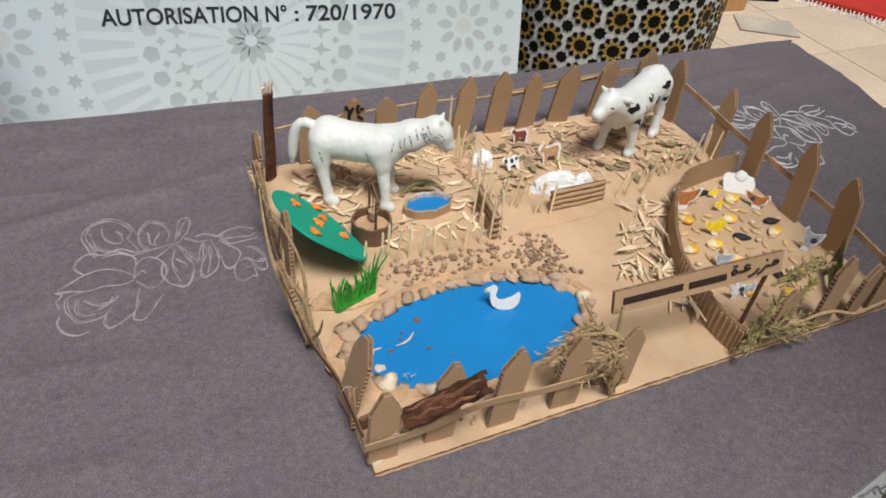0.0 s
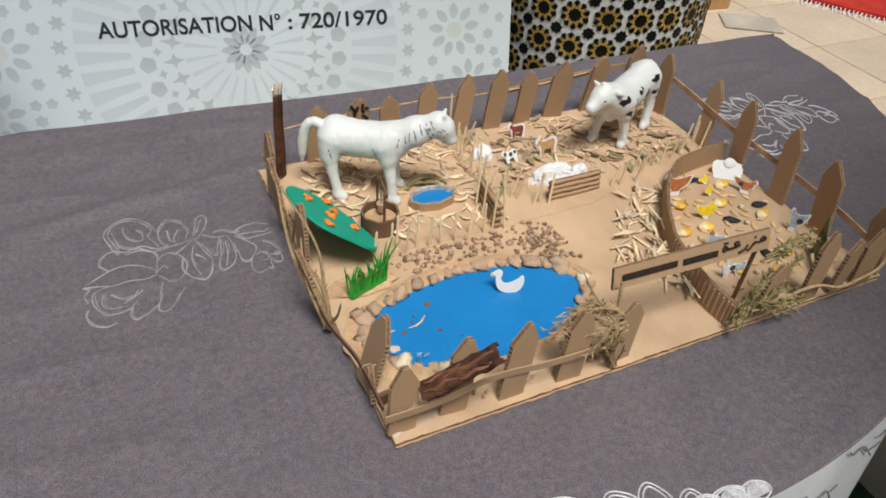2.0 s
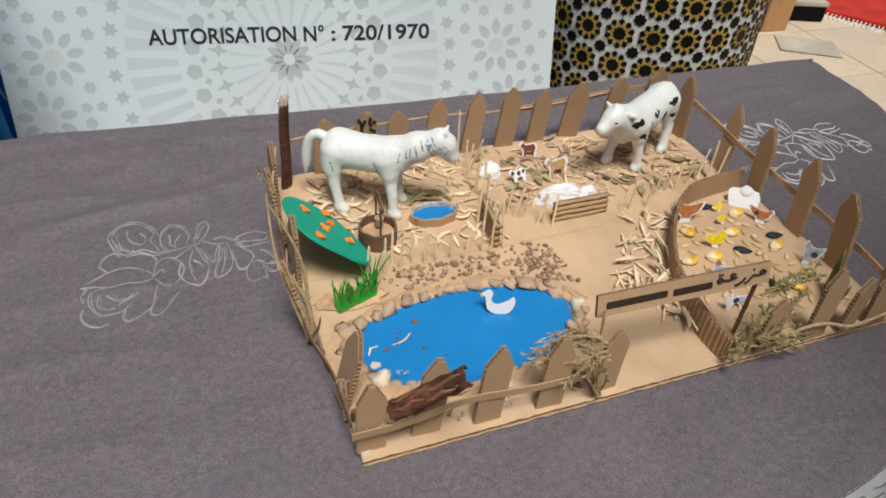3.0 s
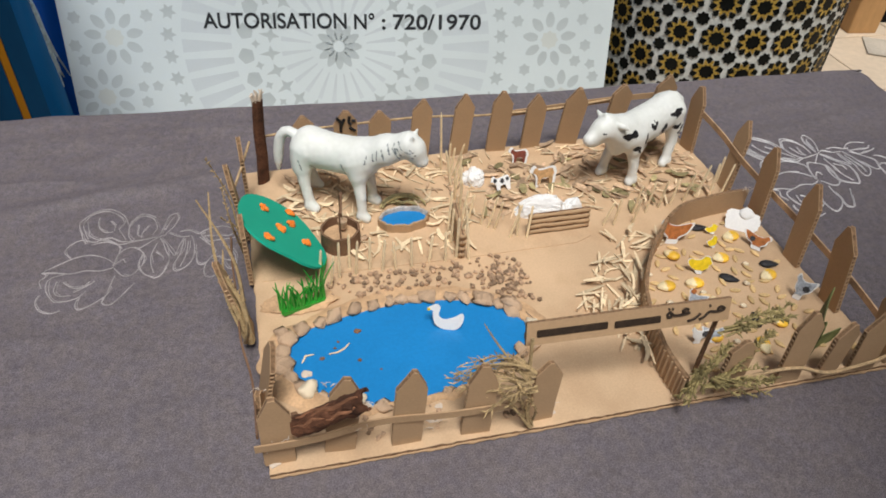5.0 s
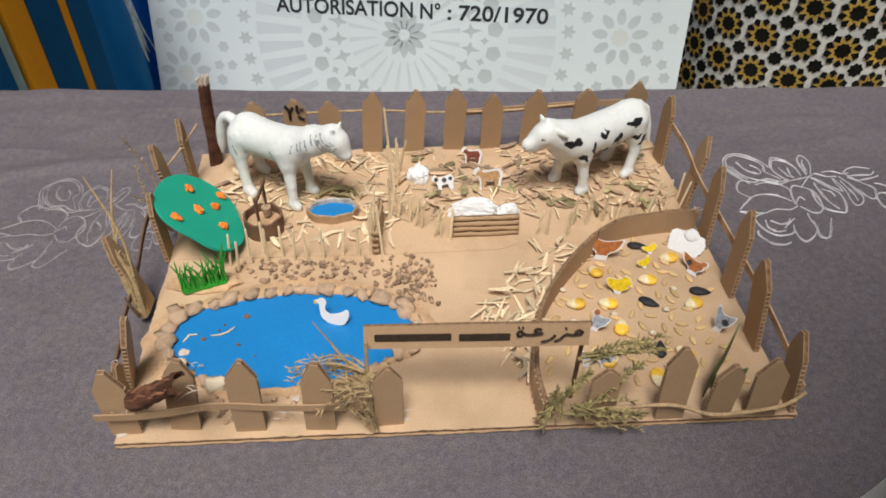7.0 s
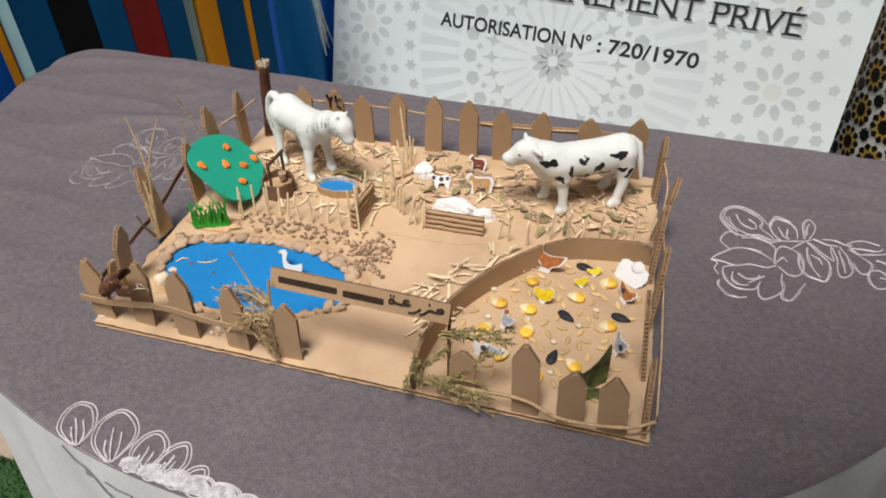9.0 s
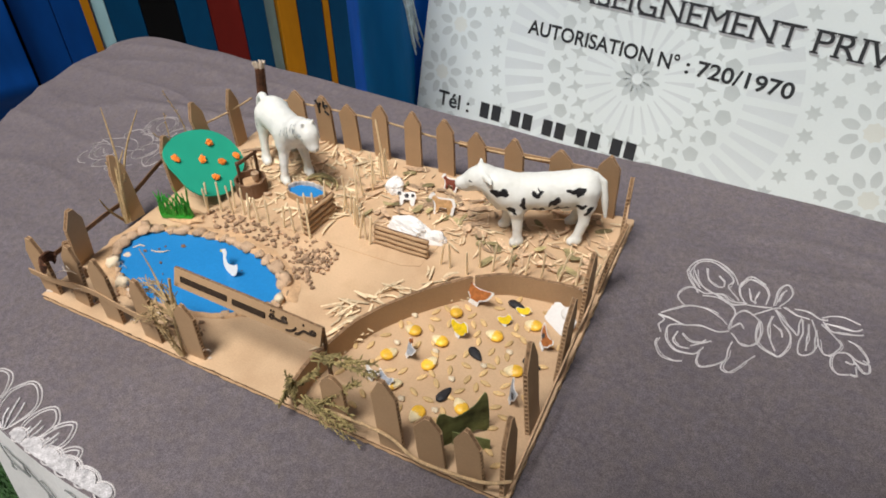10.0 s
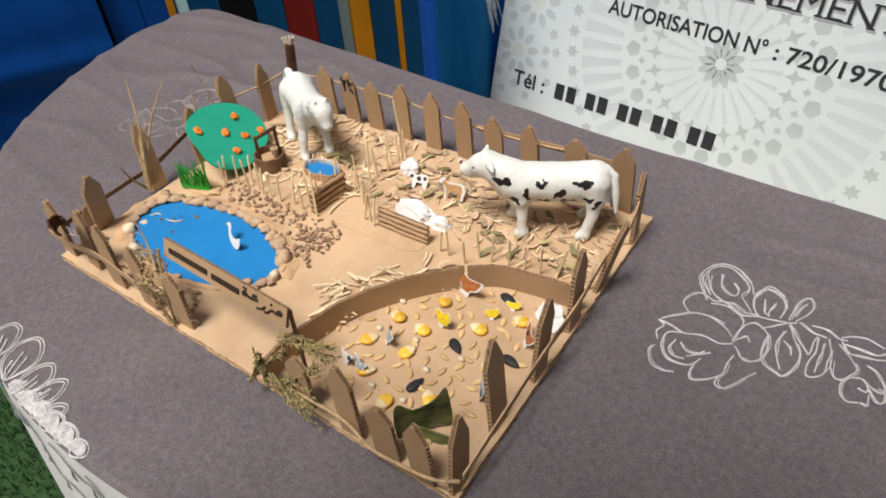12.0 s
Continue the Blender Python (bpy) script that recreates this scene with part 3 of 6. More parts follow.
for k in range(7):
    t0, w = SCUFF[0] + 0.014 * k + 0.004 * math.sin(k * 2.4), 0.0080 - 0.0006 * k
    pts = [hanging(t0 + (SCUFF[1] - SCUFF[0]) * q / 10 * (1 - 0.03 * k), SCUFF[2] + (SCUFF[3] - SCUFF[2]) * q / 10 + 0.01 * math.sin(k + q * 0.4), 0.0015) for q in range(11 - (k % 3))]
    part("scuff", tube(pts, [w * (0.25 + 0.75 * math.sin(math.pi * (q + 0.4) / len(pts))) for q in range(len(pts))], 5), SCUFFED, tarp_sheet, "whitish stretched crease")
part("hem", tube([hanging(i / 40, FLOOR_Z + 1.05) for i in range(41)], 0.006, 6), TARP, tarp)

# ---------------------------------------------------------------- the table with its cloth
CX, CY, RA, RB = 0.215, 0.45, 0.635, 0.585


def table_edge(s):
    """The D-shaped outline, s from 0 to 1: the curved front from the left corner, then the straight back."""
    if s < 0.72:
        a = math.pi + math.pi * s / 0.72
        return Vector((CX + RA * math.cos(a), CY + RB * math.sin(a)))
    pts = [(CX + RA, CY), (0.855, 0.480), (0.848, 0.493), (0.825, 0.499), (0.45, 0.500), (0.22, 0.505), (-0.05, 0.514), (-0.30, 0.525), (-0.375, 0.526), (-0.407, 0.512), (-0.420, 0.485), (CX - RA, CY)]
    pts = spline(pts, 6)
    t = (s - 0.72) / 0.28 * (len(pts) - 1)
    k = min(int(t), len(pts) - 2)
    return pts[k].lerp(pts[k + 1], t - k)


table = thing("display_table", "table with a rounded front under a grey-brown cloth", "table", at=pose(CX, 0.2, FLOOR_Z))
bm = bmesh.new()
ring = [table_edge(k / 120) for k in range(120)]
mid = Vector((CX, 0.22))
outl = [(p - mid) * 0.985 + mid for p in ring]
prism([(p.x - CX, p.y - 0.2) for p in outl], 0.025, bm, pose(0, 0, 0.774) @ Matrix(((1, 0, 0, 0), (0, 0, 1, 0), (0, 1, 0, 0), (0, 0, 0, 1))))
part("tabletop", bm, WOOD_CORE, table)
for x, y in ((-0.35, 0.22), (0.35, 0.22), (-0.22, -0.15), (0.22, -0.15)):
    part("leg", box(0.04, 0.04, 0.765, m=pose(x, y, 0.3825), bevel=0.004), WOOD_CORE, table)

CLOTH_Z = -0.0065
cloth = thing("tablecloth", "grey-brown woven tablecloth with white flower embroidery and a white front drape", "tablecloth")
bm = bmesh.new()
NS, NR = 420, 120


CREASES = (((-0.150, 0.353), (-0.083, 0.358), (0.0, 0.385)), ((-0.172, 0.413), (-0.132, 0.435), (-0.080, 0.463)), ((-0.105, 0.372), (-0.015, 0.455), (0.006, 0.490)), ((-0.235, 0.335), (-0.190, 0.345), (-0.150, 0.353)), ((0.60, 0.405), (0.66, 0.425), (0.74, 0.415)))


def fold_at(x, y):
    """Soft pressed creases that run across the cloth."""
    p, h = Vector((x, y)), 0.0
    for pts in CREASES:
        for a, b in zip(pts, pts[1:]):
            a, b = Vector(a), Vector(b)
            t = (p - a).dot(b - a) / (b - a).length_squared
            if -0.3 < t < 1.3:
                d = (p - a.lerp(b, max(0.0, min(1.0, t)))).length
                h = max(h, 0.0032 * math.exp(-(d / 0.010) ** 2))
    return h


def cloth_height(x, y):
    on_board = max(0.0, min(1.0, 12 * min(x + 0.03, 0.53 - x, y + 0.03, 0.40 - y)))
    w = 0.0016 * noise.noise(Vector((x * 5, y * 11, 0.3))) + 0.0009 * noise.noise(Vector((x * 17, y * 23, 2.0)))
    off = max(0.0, min(1.0, 9 * max(-x - 0.02, x - 0.53, y - 0.40)))
    w += off * 0.0030 * (1 - abs(noise.noise(Vector((x * 4 + 3, y * 13, 7.0))))) ** 6 + off * 0.0012 * noise.noise(Vector((x * 9, y * 30, 5.0)))
    crease = 0.0022 * math.exp(-((y - 0.455 + 0.05 * math.sin(x * 7)) / 0.012) ** 2) * (x < 0.1)
    return CLOTH_Z + (1 - on_board) * (w + crease + fold_at(x, y))


top = []
for k in range(NS):
    e = table_edge(k / NS)
    row = []
    for r in range(NR + 1):
        p = mid.lerp(e, 0.02 + 0.98 * r / NR)
        row.append(bm.verts.new((p.x, p.y, cloth_height(p.x, p.y) - (0.004 if r == NR else 0.001 if r == NR - 1 else 0))))
    top.append(row)
for k in range(NS):
    a, b = top[k], top[(k + 1) % NS]
    for r in range(NR):
        bm.faces.new((a[r], a[r + 1], b[r + 1], b[r]))
bm.faces.new([top[k][0] for k in range(NS)])
bmesh.ops.recalc_face_normals(bm, faces=bm.faces[:])
top_cloth = part("top_cloth", bm, CLOTH, cloth, "grey-brown woven linen", smooth=True)

NS2 = 420


def drape_point(k, t, out=0.0):
    """A point of the hanging drape, k steps round the table's edge and t of the way down."""
    e = table_edge(k / NS2 % 1.0)
    d = (e - mid).normalized()
    fold = (0.010 + 0.030 * t) * t ** 0.5 * math.sin(k * math.tau * 26 / NS2 + 1.2 * math.sin(k * 0.05) + 0.5 * t)
    p = e + d * (-0.001 + 0.010 * math.sqrt(t) + 0.035 * t + fold * 0.6 + out)
    return Vector((p.x, p.y, -0.0095 - 0.70 * t - 0.004 * math.sin(k * 0.3) * t))


bm = bmesh.new()
grid = []
for r in range(25):
    t, row = r / 24, []
    for k in range(NS2):
        row.append(bm.verts.new(drape_point(k, t)))
    grid.append(row)
for r in range(24):
    for k in range(NS2):
        bm.faces.new((grid[r][k], grid[r + 1][k], grid[r + 1][(k + 1) % NS2], grid[r][(k + 1) % NS2]))
part("drape", bm, SKIRT, cloth, "white sheer drape hanging from the table's edge", smooth=True)


def stitch(points, r, bm, closed=False):
    pts = spline(points, 6, closed)
    if closed:
        pts.append(pts[0])
    pts = [Vector((p[0] + 0.0016 * noise.noise(Vector((p[0] * 60, p[1] * 60, r * 9e3))), p[1] + 0.0016 * noise.noise(Vector((p[0] * 60, p[1] * 60, 4 + r * 9e3))))) for p in pts]
    part("embroidery", tube([(p[0], p[1], cloth_height(p[0], p[1]) + r * 0.5) for p in pts], r, 5), bm, top_cloth)


def loop(cx, cy, a, l, w, bm, r=0.0009, echo=0.0):
    """A stitched petal outline, from its base at (cx, cy) towards the angle a; echo: a second line outside it."""
    ca, sa = math.cos(a), math.sin(a)
    for grow in (0.0, echo) if echo else (0.0,):
        pts = []
        for t, q in ((0.0, 0.0), (0.18, 0.6), (0.5, 1.0), (0.82, 0.75), (1.0, 0.0), (0.82, -0.75), (0.5, -1.0), (0.18, -0.6)):
            x, y = t * (l + grow), q * (w + grow)
            pts.append((cx + x * ca - y * sa, cy + x * sa + y * ca))
        stitch(pts, r, bm, True)


def flower_spray(dx, dy, turn, size, material, r):
    """The spray of a rose, buds and leaves that is sewn into the cloth."""
    c, s_ = size * math.cos(turn), size * math.sin(turn)

    def sew(*points):
        out = [(0.63 + dx + c * (x - 0.63) - s_ * (y - 0.27), 0.27 + dy + s_ * (x - 0.63) + c * (y - 0.27)) for x, y in points]
        stitch(out, r, material)
        stitch([(x + 0.0011, y + 0.0008) for x, y in out[:-1]], r * 0.6, material)

    # opened bud
    sew((0.576, 0.301), (0.565, 0.321), (0.568, 0.340), (0.582, 0.346), (0.598, 0.337), (0.605, 0.326), (0.602, 0.315), (0.613, 0.298))
    sew((0.568, 0.328), (0.575, 0.308), (0.587, 0.299), (0.597, 0.301), (0.608, 0.295), (0.621, 0.297))
    sew((0.578, 0.334), (0.582, 0.318), (0.591, 0.311), (0.597, 0.312))
    sew((0.591, 0.328), (0.597, 0.321), (0.598, 0.313))
    sew((0.575, 0.293), (0.561, 0.323), (0.568, 0.344), (0.586, 0.349), (0.604, 0.336), (0.610, 0.322))
    # round bud
    sew((0.621, 0.295), (0.613, 0.307), (0.612, 0.324), (0.621, 0.335), (0.634, 0.330), (0.640, 0.317), (0.638, 0.304))
    sew((0.620, 0.320), (0.623, 0.305), (0.629, 0.302))
    sew((0.630, 0.319), (0.627, 0.309), (0.628, 0.300))
    sew((0.612, 0.319), (0.620, 0.339), (0.636, 0.333))
    # stems
    sew((0.645, 0.305), (0.647, 0.324), (0.649, 0.335), (0.655, 0.340), (0.659, 0.331), (0.656, 0.317), (0.650, 0.306))
    sew((0.580, 0.291), (0.594, 0.295), (0.607, 0.290), (0.621, 0.295), (0.635, 0.298), (0.643, 0.301))
    sew((0.626, 0.281), (0.635, 0.290), (0.644, 0.300), (0.651, 0.304))
    sew((0.648, 0.312), (0.651, 0.326), (0.654, 0.333))
    # long petals
    sew((0.566, 0.271), (0.558, 0.281), (0.561, 0.292), (0.569, 0.299), (0.581, 0.295), (0.590, 0.299), (0.602, 0.293), (0.611, 0.282), (0.609, 0.257))
    sew((0.548, 0.253), (0.559, 0.263), (0.569, 0.271), (0.583, 0.275), (0.597, 0.271), (0.608, 0.262))
    sew((0.546, 0.250), (0.557, 0.249), (0.571, 0.246), (0.585, 0.250), (0.600, 0.249), (0.610, 0.254))
    sew((0.546, 0.250), (0.552, 0.246), (0.549, 0.238), (0.553, 0.229))
    # rose
    sew((0.552, 0.220), (0.551, 0.212), (0.558, 0.201), (0.569, 0.197), (0.577, 0.200))
    sew((0.569, 0.246), (0.558, 0.240), (0.558, 0.226), (0.566, 0.213), (0.576, 0.211), (0.586, 0.214), (0.592, 0.224))
    sew((0.566, 0.235), (0.565, 0.224), (0.570, 0.218), (0.580, 0.218))
    sew((0.571, 0.234), (0.579, 0.228), (0.588, 0.229), (0.593, 0.235))
    sew((0.581, 0.222), (0.590, 0.229), (0.598, 0.235))
    # lower petals
    sew((0.589, 0.219), (0.588, 0.206), (0.593, 0.200), (0.604, 0.207), (0.612, 0.217), (0.613, 0.229), (0.615, 0.241))
    sew((0.612, 0.217), (0.610, 0.206), (0.617, 0.203), (0.623, 0.210), (0.629, 0.221), (0.635, 0.232))
    sew((0.610, 0.256), (0.611, 0.274), (0.620, 0.285), (0.631, 0.278), (0.637, 0.265), (0.635, 0.251), (0.629, 0.242), (0.621, 0.242), (0.612, 0.252))
    sew((0.612, 0.260), (0.617, 0.267), (0.621, 0.262))
    # broad leaf
    sew((0.634, 0.275), (0.633, 0.256), (0.639, 0.245), (0.648, 0.240), (0.654, 0.239), (0.660, 0.250), (0.661, 0.263), (0.656, 0.278), (0.646, 0.299))
    sew((0.644, 0.289), (0.642, 0.273), (0.645, 0.257), (0.650, 0.245))
    sew((0.646, 0.276), (0.653, 0.269), (0.655, 0.263))
    sew((0.646, 0.299), (0.654, 0.288), (0.661, 0.277), (0.666, 0.270), (0.668, 0.286), (0.670, 0.296))
    # folded leaf
    sew((0.671, 0.295), (0.671, 0.276), (0.668, 0.260), (0.669, 0.248), (0.676, 0.249), (0.682, 0.258), (0.683, 0.273), (0.682, 0.287), (0.678, 0.299))
    sew((0.676, 0.291), (0.676, 0.276), (0.675, 0.261), (0.674, 0.253))
    sew((0.685, 0.274), (0.688, 0.258), (0.694, 0.255), (0.700, 0.264), (0.704, 0.273), (0.701, 0.281), (0.686, 0.297))
    # narrow leaves
    sew((0.653, 0.306), (0.665, 0.299), (0.676, 0.299))
    sew((0.663, 0.307), (0.674, 0.309), (0.684, 0.303), (0.691, 0.304))
    sew((0.686, 0.305), (0.694, 0.311), (0.706, 0.314), (0.719, 0.310))
    sew((0.690, 0.299), (0.701, 0.299), (0.714, 0.298), (0.720, 0.303))
    sew((0.687, 0.301), (0.694, 0.291), (0.702, 0.291), (0.715, 0.293), (0.721, 0.295))
    # small flower
    sew((0.700, 0.264), (0.696, 0.254), (0.697, 0.242), (0.702, 0.236), (0.710, 0.239))
    sew((0.702, 0.263), (0.708, 0.266), (0.713, 0.261), (0.713, 0.254), (0.707, 0.254))
    sew((0.711, 0.240), (0.716, 0.240), (0.715, 0.252))
    sew((0.714, 0.258), (0.720, 0.248), (0.726, 0.249), (0.726, 0.259), (0.721, 0.263))
    sew((0.710, 0.283), (0.718, 0.278), (0.725, 0.266), (0.724, 0.259), (0.717, 0.260), (0.710, 0.266))


# one spray sewn twice; the first has its glint in the colour, the second is duller
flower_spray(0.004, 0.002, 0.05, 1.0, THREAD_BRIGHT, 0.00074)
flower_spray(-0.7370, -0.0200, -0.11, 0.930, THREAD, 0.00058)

# sprays that run over the front edge
def front_y(x):
    return CY - RB * math.sqrt(max(0.0, 1 - ((x - CX) / RA) ** 2))


for x, a, l, w in ((0.070, 2.20, 0.040, 0.0125), (0.106, 2.08, 0.048, 0.0150), (0.131, 1.72, 0.036, 0.0115), (0.149, 1.42, 0.034, 0.0095), (0.170, 1.15, 0.022, 0.0060)):
    y = front_y(x) + 0.002
    loop(x, y, a, l, w, THREAD_BRIGHT, 0.0007, 0.0030)
    for q, s_ in ((-0.35, 0.55), (0.12, 0.66), (0.42, 0.45)):
        dx, dy = -q * w * math.sin(a), q * w * math.cos(a)
        stitch([(x + dx * 0.4, y + dy * 0.4), (x + dx + 0.25 * l * math.cos(a), y + dy + 0.25 * l * math.sin(a)), (x + dx + s_ * l * math.cos(a), y + dy + s_ * l * math.sin(a))], 0.0011, SCALLOP)
# scalloped white hem that laps over the edge
for x, r in ((0.122, 0.008), (0.142, 0.010), (0.162, 0.012), (0.182, 0.013), (0.204, 0.013), (0.225, 0.010)):
    y = front_y(x) + 0.004
    out = []
    for k in range(28):
        a = math.tau * k / 28
        q = r * (1 + 0.10 * noise.noise(Vector((x * 40, math.cos(a), math.sin(a)))))
        out.append((x + q * math.cos(a), y + 0.85 * q * math.sin(a)))
    out = [p for p in out if p[1] > front_y(p[0]) + 0.0005] or out
    part("scallop", prism(out, 0.0012, m=pose(0, 0, CLOTH_Z + 0.0012 + 2 * (x - 0.12) * 0.004) @ Matrix(((1, 0, 0, 0), (0, 0, 1, 0), (0, 1, 0, 0), (0, 0, 0, 1)))), SCALLOP, cloth, "white scalloped hem")
    loop(x, y - 0.004, 1.45, r * 1.25, r * 0.95, THREAD_BRIGHT, 0.0007, 0.0016)
for k in range(9):
    s0, t0 = 126 + 7.0 * k, 0.012 + 0.016 * (k % 3)
    pts = [drape_point(s0 + 1.8 * q, t0 + 0.010 * q + 0.006 * math.sin(q * 1.9 + k), 0.0015) for q in range(7)]
    part("embroidery", tube(spline(pts, 3), 0.0006, 5), THREAD_DARK, cloth, "grey thread stem")
    for q in (2, 4):
        e = pts[q] + Vector((0.006, -0.002, -0.008 - 0.004 * (k % 2)))
        part("embroidery", tube([pts[q], pts[q].lerp(e, 0.5) + Vector((0, -0.001, 0)), e], [0.0005, 0.0010, 0.0004], 5), THREAD_DARK, cloth, "grey thread leaf")

# ---------------------------------------------------------------- the cardboard farm: base, pond, fences
base = thing("farm_base_board", "torn-edged corrugated cardboard base of the model farm on the tablecloth", "board")
corners = [Vector(p) for p in ((0.0025, -0.0035), (0.5030, 0.0010), (0.4915, 0.3725), (-0.0090, 0.3610))]


def ragged(amount, seed, inset=0.0):
    out, mid_p = [], Vector((0.246, 0.184))
    for a, b in zip(corners, corners[1:] + corners[:1]):
        d = (b - a).normalized()
        nrm = Vector((d.y, -d.x))
        steps = int((b - a).length / 0.004)
        for k in range(steps):
            p = a.lerp(b, k / steps)
            out.append(p + nrm * (amount * noise.noise(Vector((p.x * 160, p.y * 160, seed))) - inset))
    return out


LAY = Matrix(((1, 0, 0, 0), (0, 0, 1, 0), (0, 1, 0, 0), (0, 0, 0, 1)))
part("top_liner", prism([tuple(p) for p in ragged(0.0012, 1.0)], 0.0008, m=pose(0, 0, -0.0004) @ LAY), CARD_TOP, base)
part("fluted_core", prism([tuple(p) for p in ragged(0.0009, 5.0, 0.0012)], 0.0036, m=pose(0, 0, -0.0026) @ LAY), CARD_EDGE, base, "dark corrugated core")
part("bottom_liner", prism([tuple(p) for p in ragged(0.0014, 9.0, -0.0004)], 0.0008, m=pose(0, 0, -0.0048) @ LAY), CARD, base)
# second sheet of card that covers the back half, with its cut line
bm = prism([(0.003, 0.1895), (0.19, 0.1895), (0.30, 0.1925), (0.318, 0.200), (0.330, 0.362), (0.0, 0.358)], 0.0006, m=pose(0, 0, 0.0003) @ LAY)
part("pen_sheet", bm, CARD_TOP, base, "thin card laid over the back half")

# pond painted blue
pond_outline = [(0.022, 0.090), (0.022, 0.105), (0.032, 0.119), (0.050, 0.1265), (0.070, 0.132), (0.092, 0.1365), (0.115, 0.139), (0.140, 0.138), (0.162, 0.1355), (0.182, 0.128), (0.200, 0.120),
                (0.213, 0.105), (0.2165, 0.093), (0.210, 0.079), (0.188, 0.061), (0.160, 0.049), (0.131, 0.043), (0.100, 0.0415), (0.075, 0.0415), (0.055, 0.053), (0.037, 0.064), (0.026, 0.076)]
pond_curve = [p.copy() for p in spline(pond_outline, 5, True)]
pond = thing("pond", "bright blue painted paper pond with a sandy glued bank", "pond")
part("water_sheet", prism([tuple(p + (p - Vector((0.12, 0.10))) * 0.03 + Vector((rng.uniform(-1, 1), rng.uniform(-1, 1))) * 0.0007) for p in pond_curve], 0.0006, m=pose(0, 0, 0.0009) @ LAY), BLUE, pond, "bright blue painted paper")

# raised bank of torn card round the pond's back
bank_m = surface("sandy_card", (0.52, 0.335, 0.19), 0.95, 0.22, 60, 500, 0.6, 0.12)
bm = bmesh.new()
inner = [p + (p - Vector((0.12, 0.10))) * 0.02 for p in pond_curve]
n = len(inner)
vi, vm, vo = [], [], []
for k, p in enumerate(inner):
    d = (p - Vector((0.12, 0.10))).normalized()
    j = 0.0025 * noise.noise(Vector((p.x * 90, p.y * 90, 2)))
    w = 0.021 if p.y > 0.10 or p.x < 0.05 else 0.008
    vi.append(bm.verts.new((p.x + d.x * j, p.y + d.y * j, 0.0006)))
    q = p + d * (0.0045 + j)
    vm.append(bm.verts.new((q.x, q.y, 0.0046 + 0.0016 * noise.noise(Vector((q.x * 120, q.y * 120, 5))))))
    q = p + d * (w + 2 * j)
    vo.append(bm.verts.new((q.x, q.y, 0.0004)))
for k in range(n):
    l = (k + 1) % n
    bm.faces.new((vi[k], vi[l], vm[l], vm[k]))
    bm.faces.new((vm[k], vm[l], vo[l], vo[k]))
part("bank", bm, bank_m, pond, "low sandy glued bank", smooth=True)

# stones round the pond
def rock(seed):
    """A blocky stone: the hull of a few random points, its edges worn round."""
    r, bm = random.Random(seed), bmesh.new()
    for _ in range(15):
        v = Vector((r.gauss(0, 1), r.gauss(0, 1), r.gauss(0, 1))).normalized()
        bm.verts.new((v.x * r.uniform(0.85, 1.1), v.y * r.uniform(0.7, 1.0), v.z * 0.62))
    out = bmesh.ops.convex_hull(bm, input=bm.verts)
    bmesh.ops.delete(bm, geom=[g for g in out["geom_interior"] if isinstance(g, bmesh.types.BMVert)], context="VERTS")
    bmesh.ops.bevel(bm, geom=bm.edges[:], offset=0.16, segments=2, affect="EDGES", clamp_overlap=True)
    for v in bm.verts:
        v.co *= 1 + 0.10 * noise.noise(v.co * 3.5 + Vector((seed, 0, 0)))
    return mesh_of("stone", bm, STONE, True)


stone_meshes = [rock(k + 1) for k in range(10)]
white_mesh = mesh_of("stone", pebble(1.0, 31, flat=0.7), STONE_WHITE, True)


def stone(x, y, r, z=0.002, me=None, label="rough tan pebble at the edge of the pond"):
    ob = tagged(part("stone", me or rng.choice(stone_meshes), None, at=Matrix.Translation((x, y, z + r * 0.35)) @ pose(0, 0, 0, rng.uniform(-14, 14), rng.uniform(-14, 14), rng.uniform(0, 360)) @ Matrix.Diagonal((r * rng.uniform(0.9, 1.2), r * rng.uniform(0.7, 1.0), r * rng.uniform(0.65, 1.1), 1))), label, "stone", "stones round the pond")
    return ob


k = 0.0
total = len(pond_curve)
run = [(pond_curve[(i + 1) % total] - pond_curve[i]).length for i in range(total)]
while k < total:
    p = pond_curve[int(k)]
    d = (p - Vector((0.12, 0.10))).normalized()
    back = p.y > 0.10 or p.x < 0.035
    r = rng.uniform(0.0064, 0.0104) if back else rng.uniform(0.0042, 0.0072)
    q = p + d * (r * 0.62 + rng.uniform(-0.001, 0.0015))
    if q.y > 0.012 and not (0.060 < p.x < 0.175 and p.y < 0.07 and rng.random() < 0.5):
        ob = stone(q.x, q.y, r, 0.0008)
        ob.matrix_basis = Matrix.Translation((q.x, q.y, 0.0008 + r * 0.33)) @ pose(0, 0, 0, rng.uniform(-10, 10), rng.uniform(-10, 10), math.degrees(math.atan2(d.y, d.x)) + 90 + rng.uniform(-18, 18)) @ Matrix.Diagonal((r * rng.uniform(1.05, 1.35), r * rng.uniform(0.95, 1.2), r * rng.uniform(0.70, 0.95), 1))
    gone = 0.0
    while gone < r * 1.42 and k < total:
        gone += run[int(k)]
        k += 1
for x, y, r in ((0.066, 0.0425, 0.0088), (0.034, 0.0595, 0.0078), (0.2215, 0.0945, 0.0070)):
    stone(x, y, r, 0.002, white_mesh, "smooth off-white pebble at the edge of the pond")
for x, y, r in ((0.012, 0.098, 0.0095), (0.018, 0.122, 0.0085), (0.211, 0.118, 0.0110), (0.2255, 0.086, 0.0058), (0.026, 0.072, 0.0062), (0.2165, 0.071, 0.0060)):
    stone(x, y, r, 0.002)

# crumbs and shavings that float on the blue paper
bm = bmesh.new()
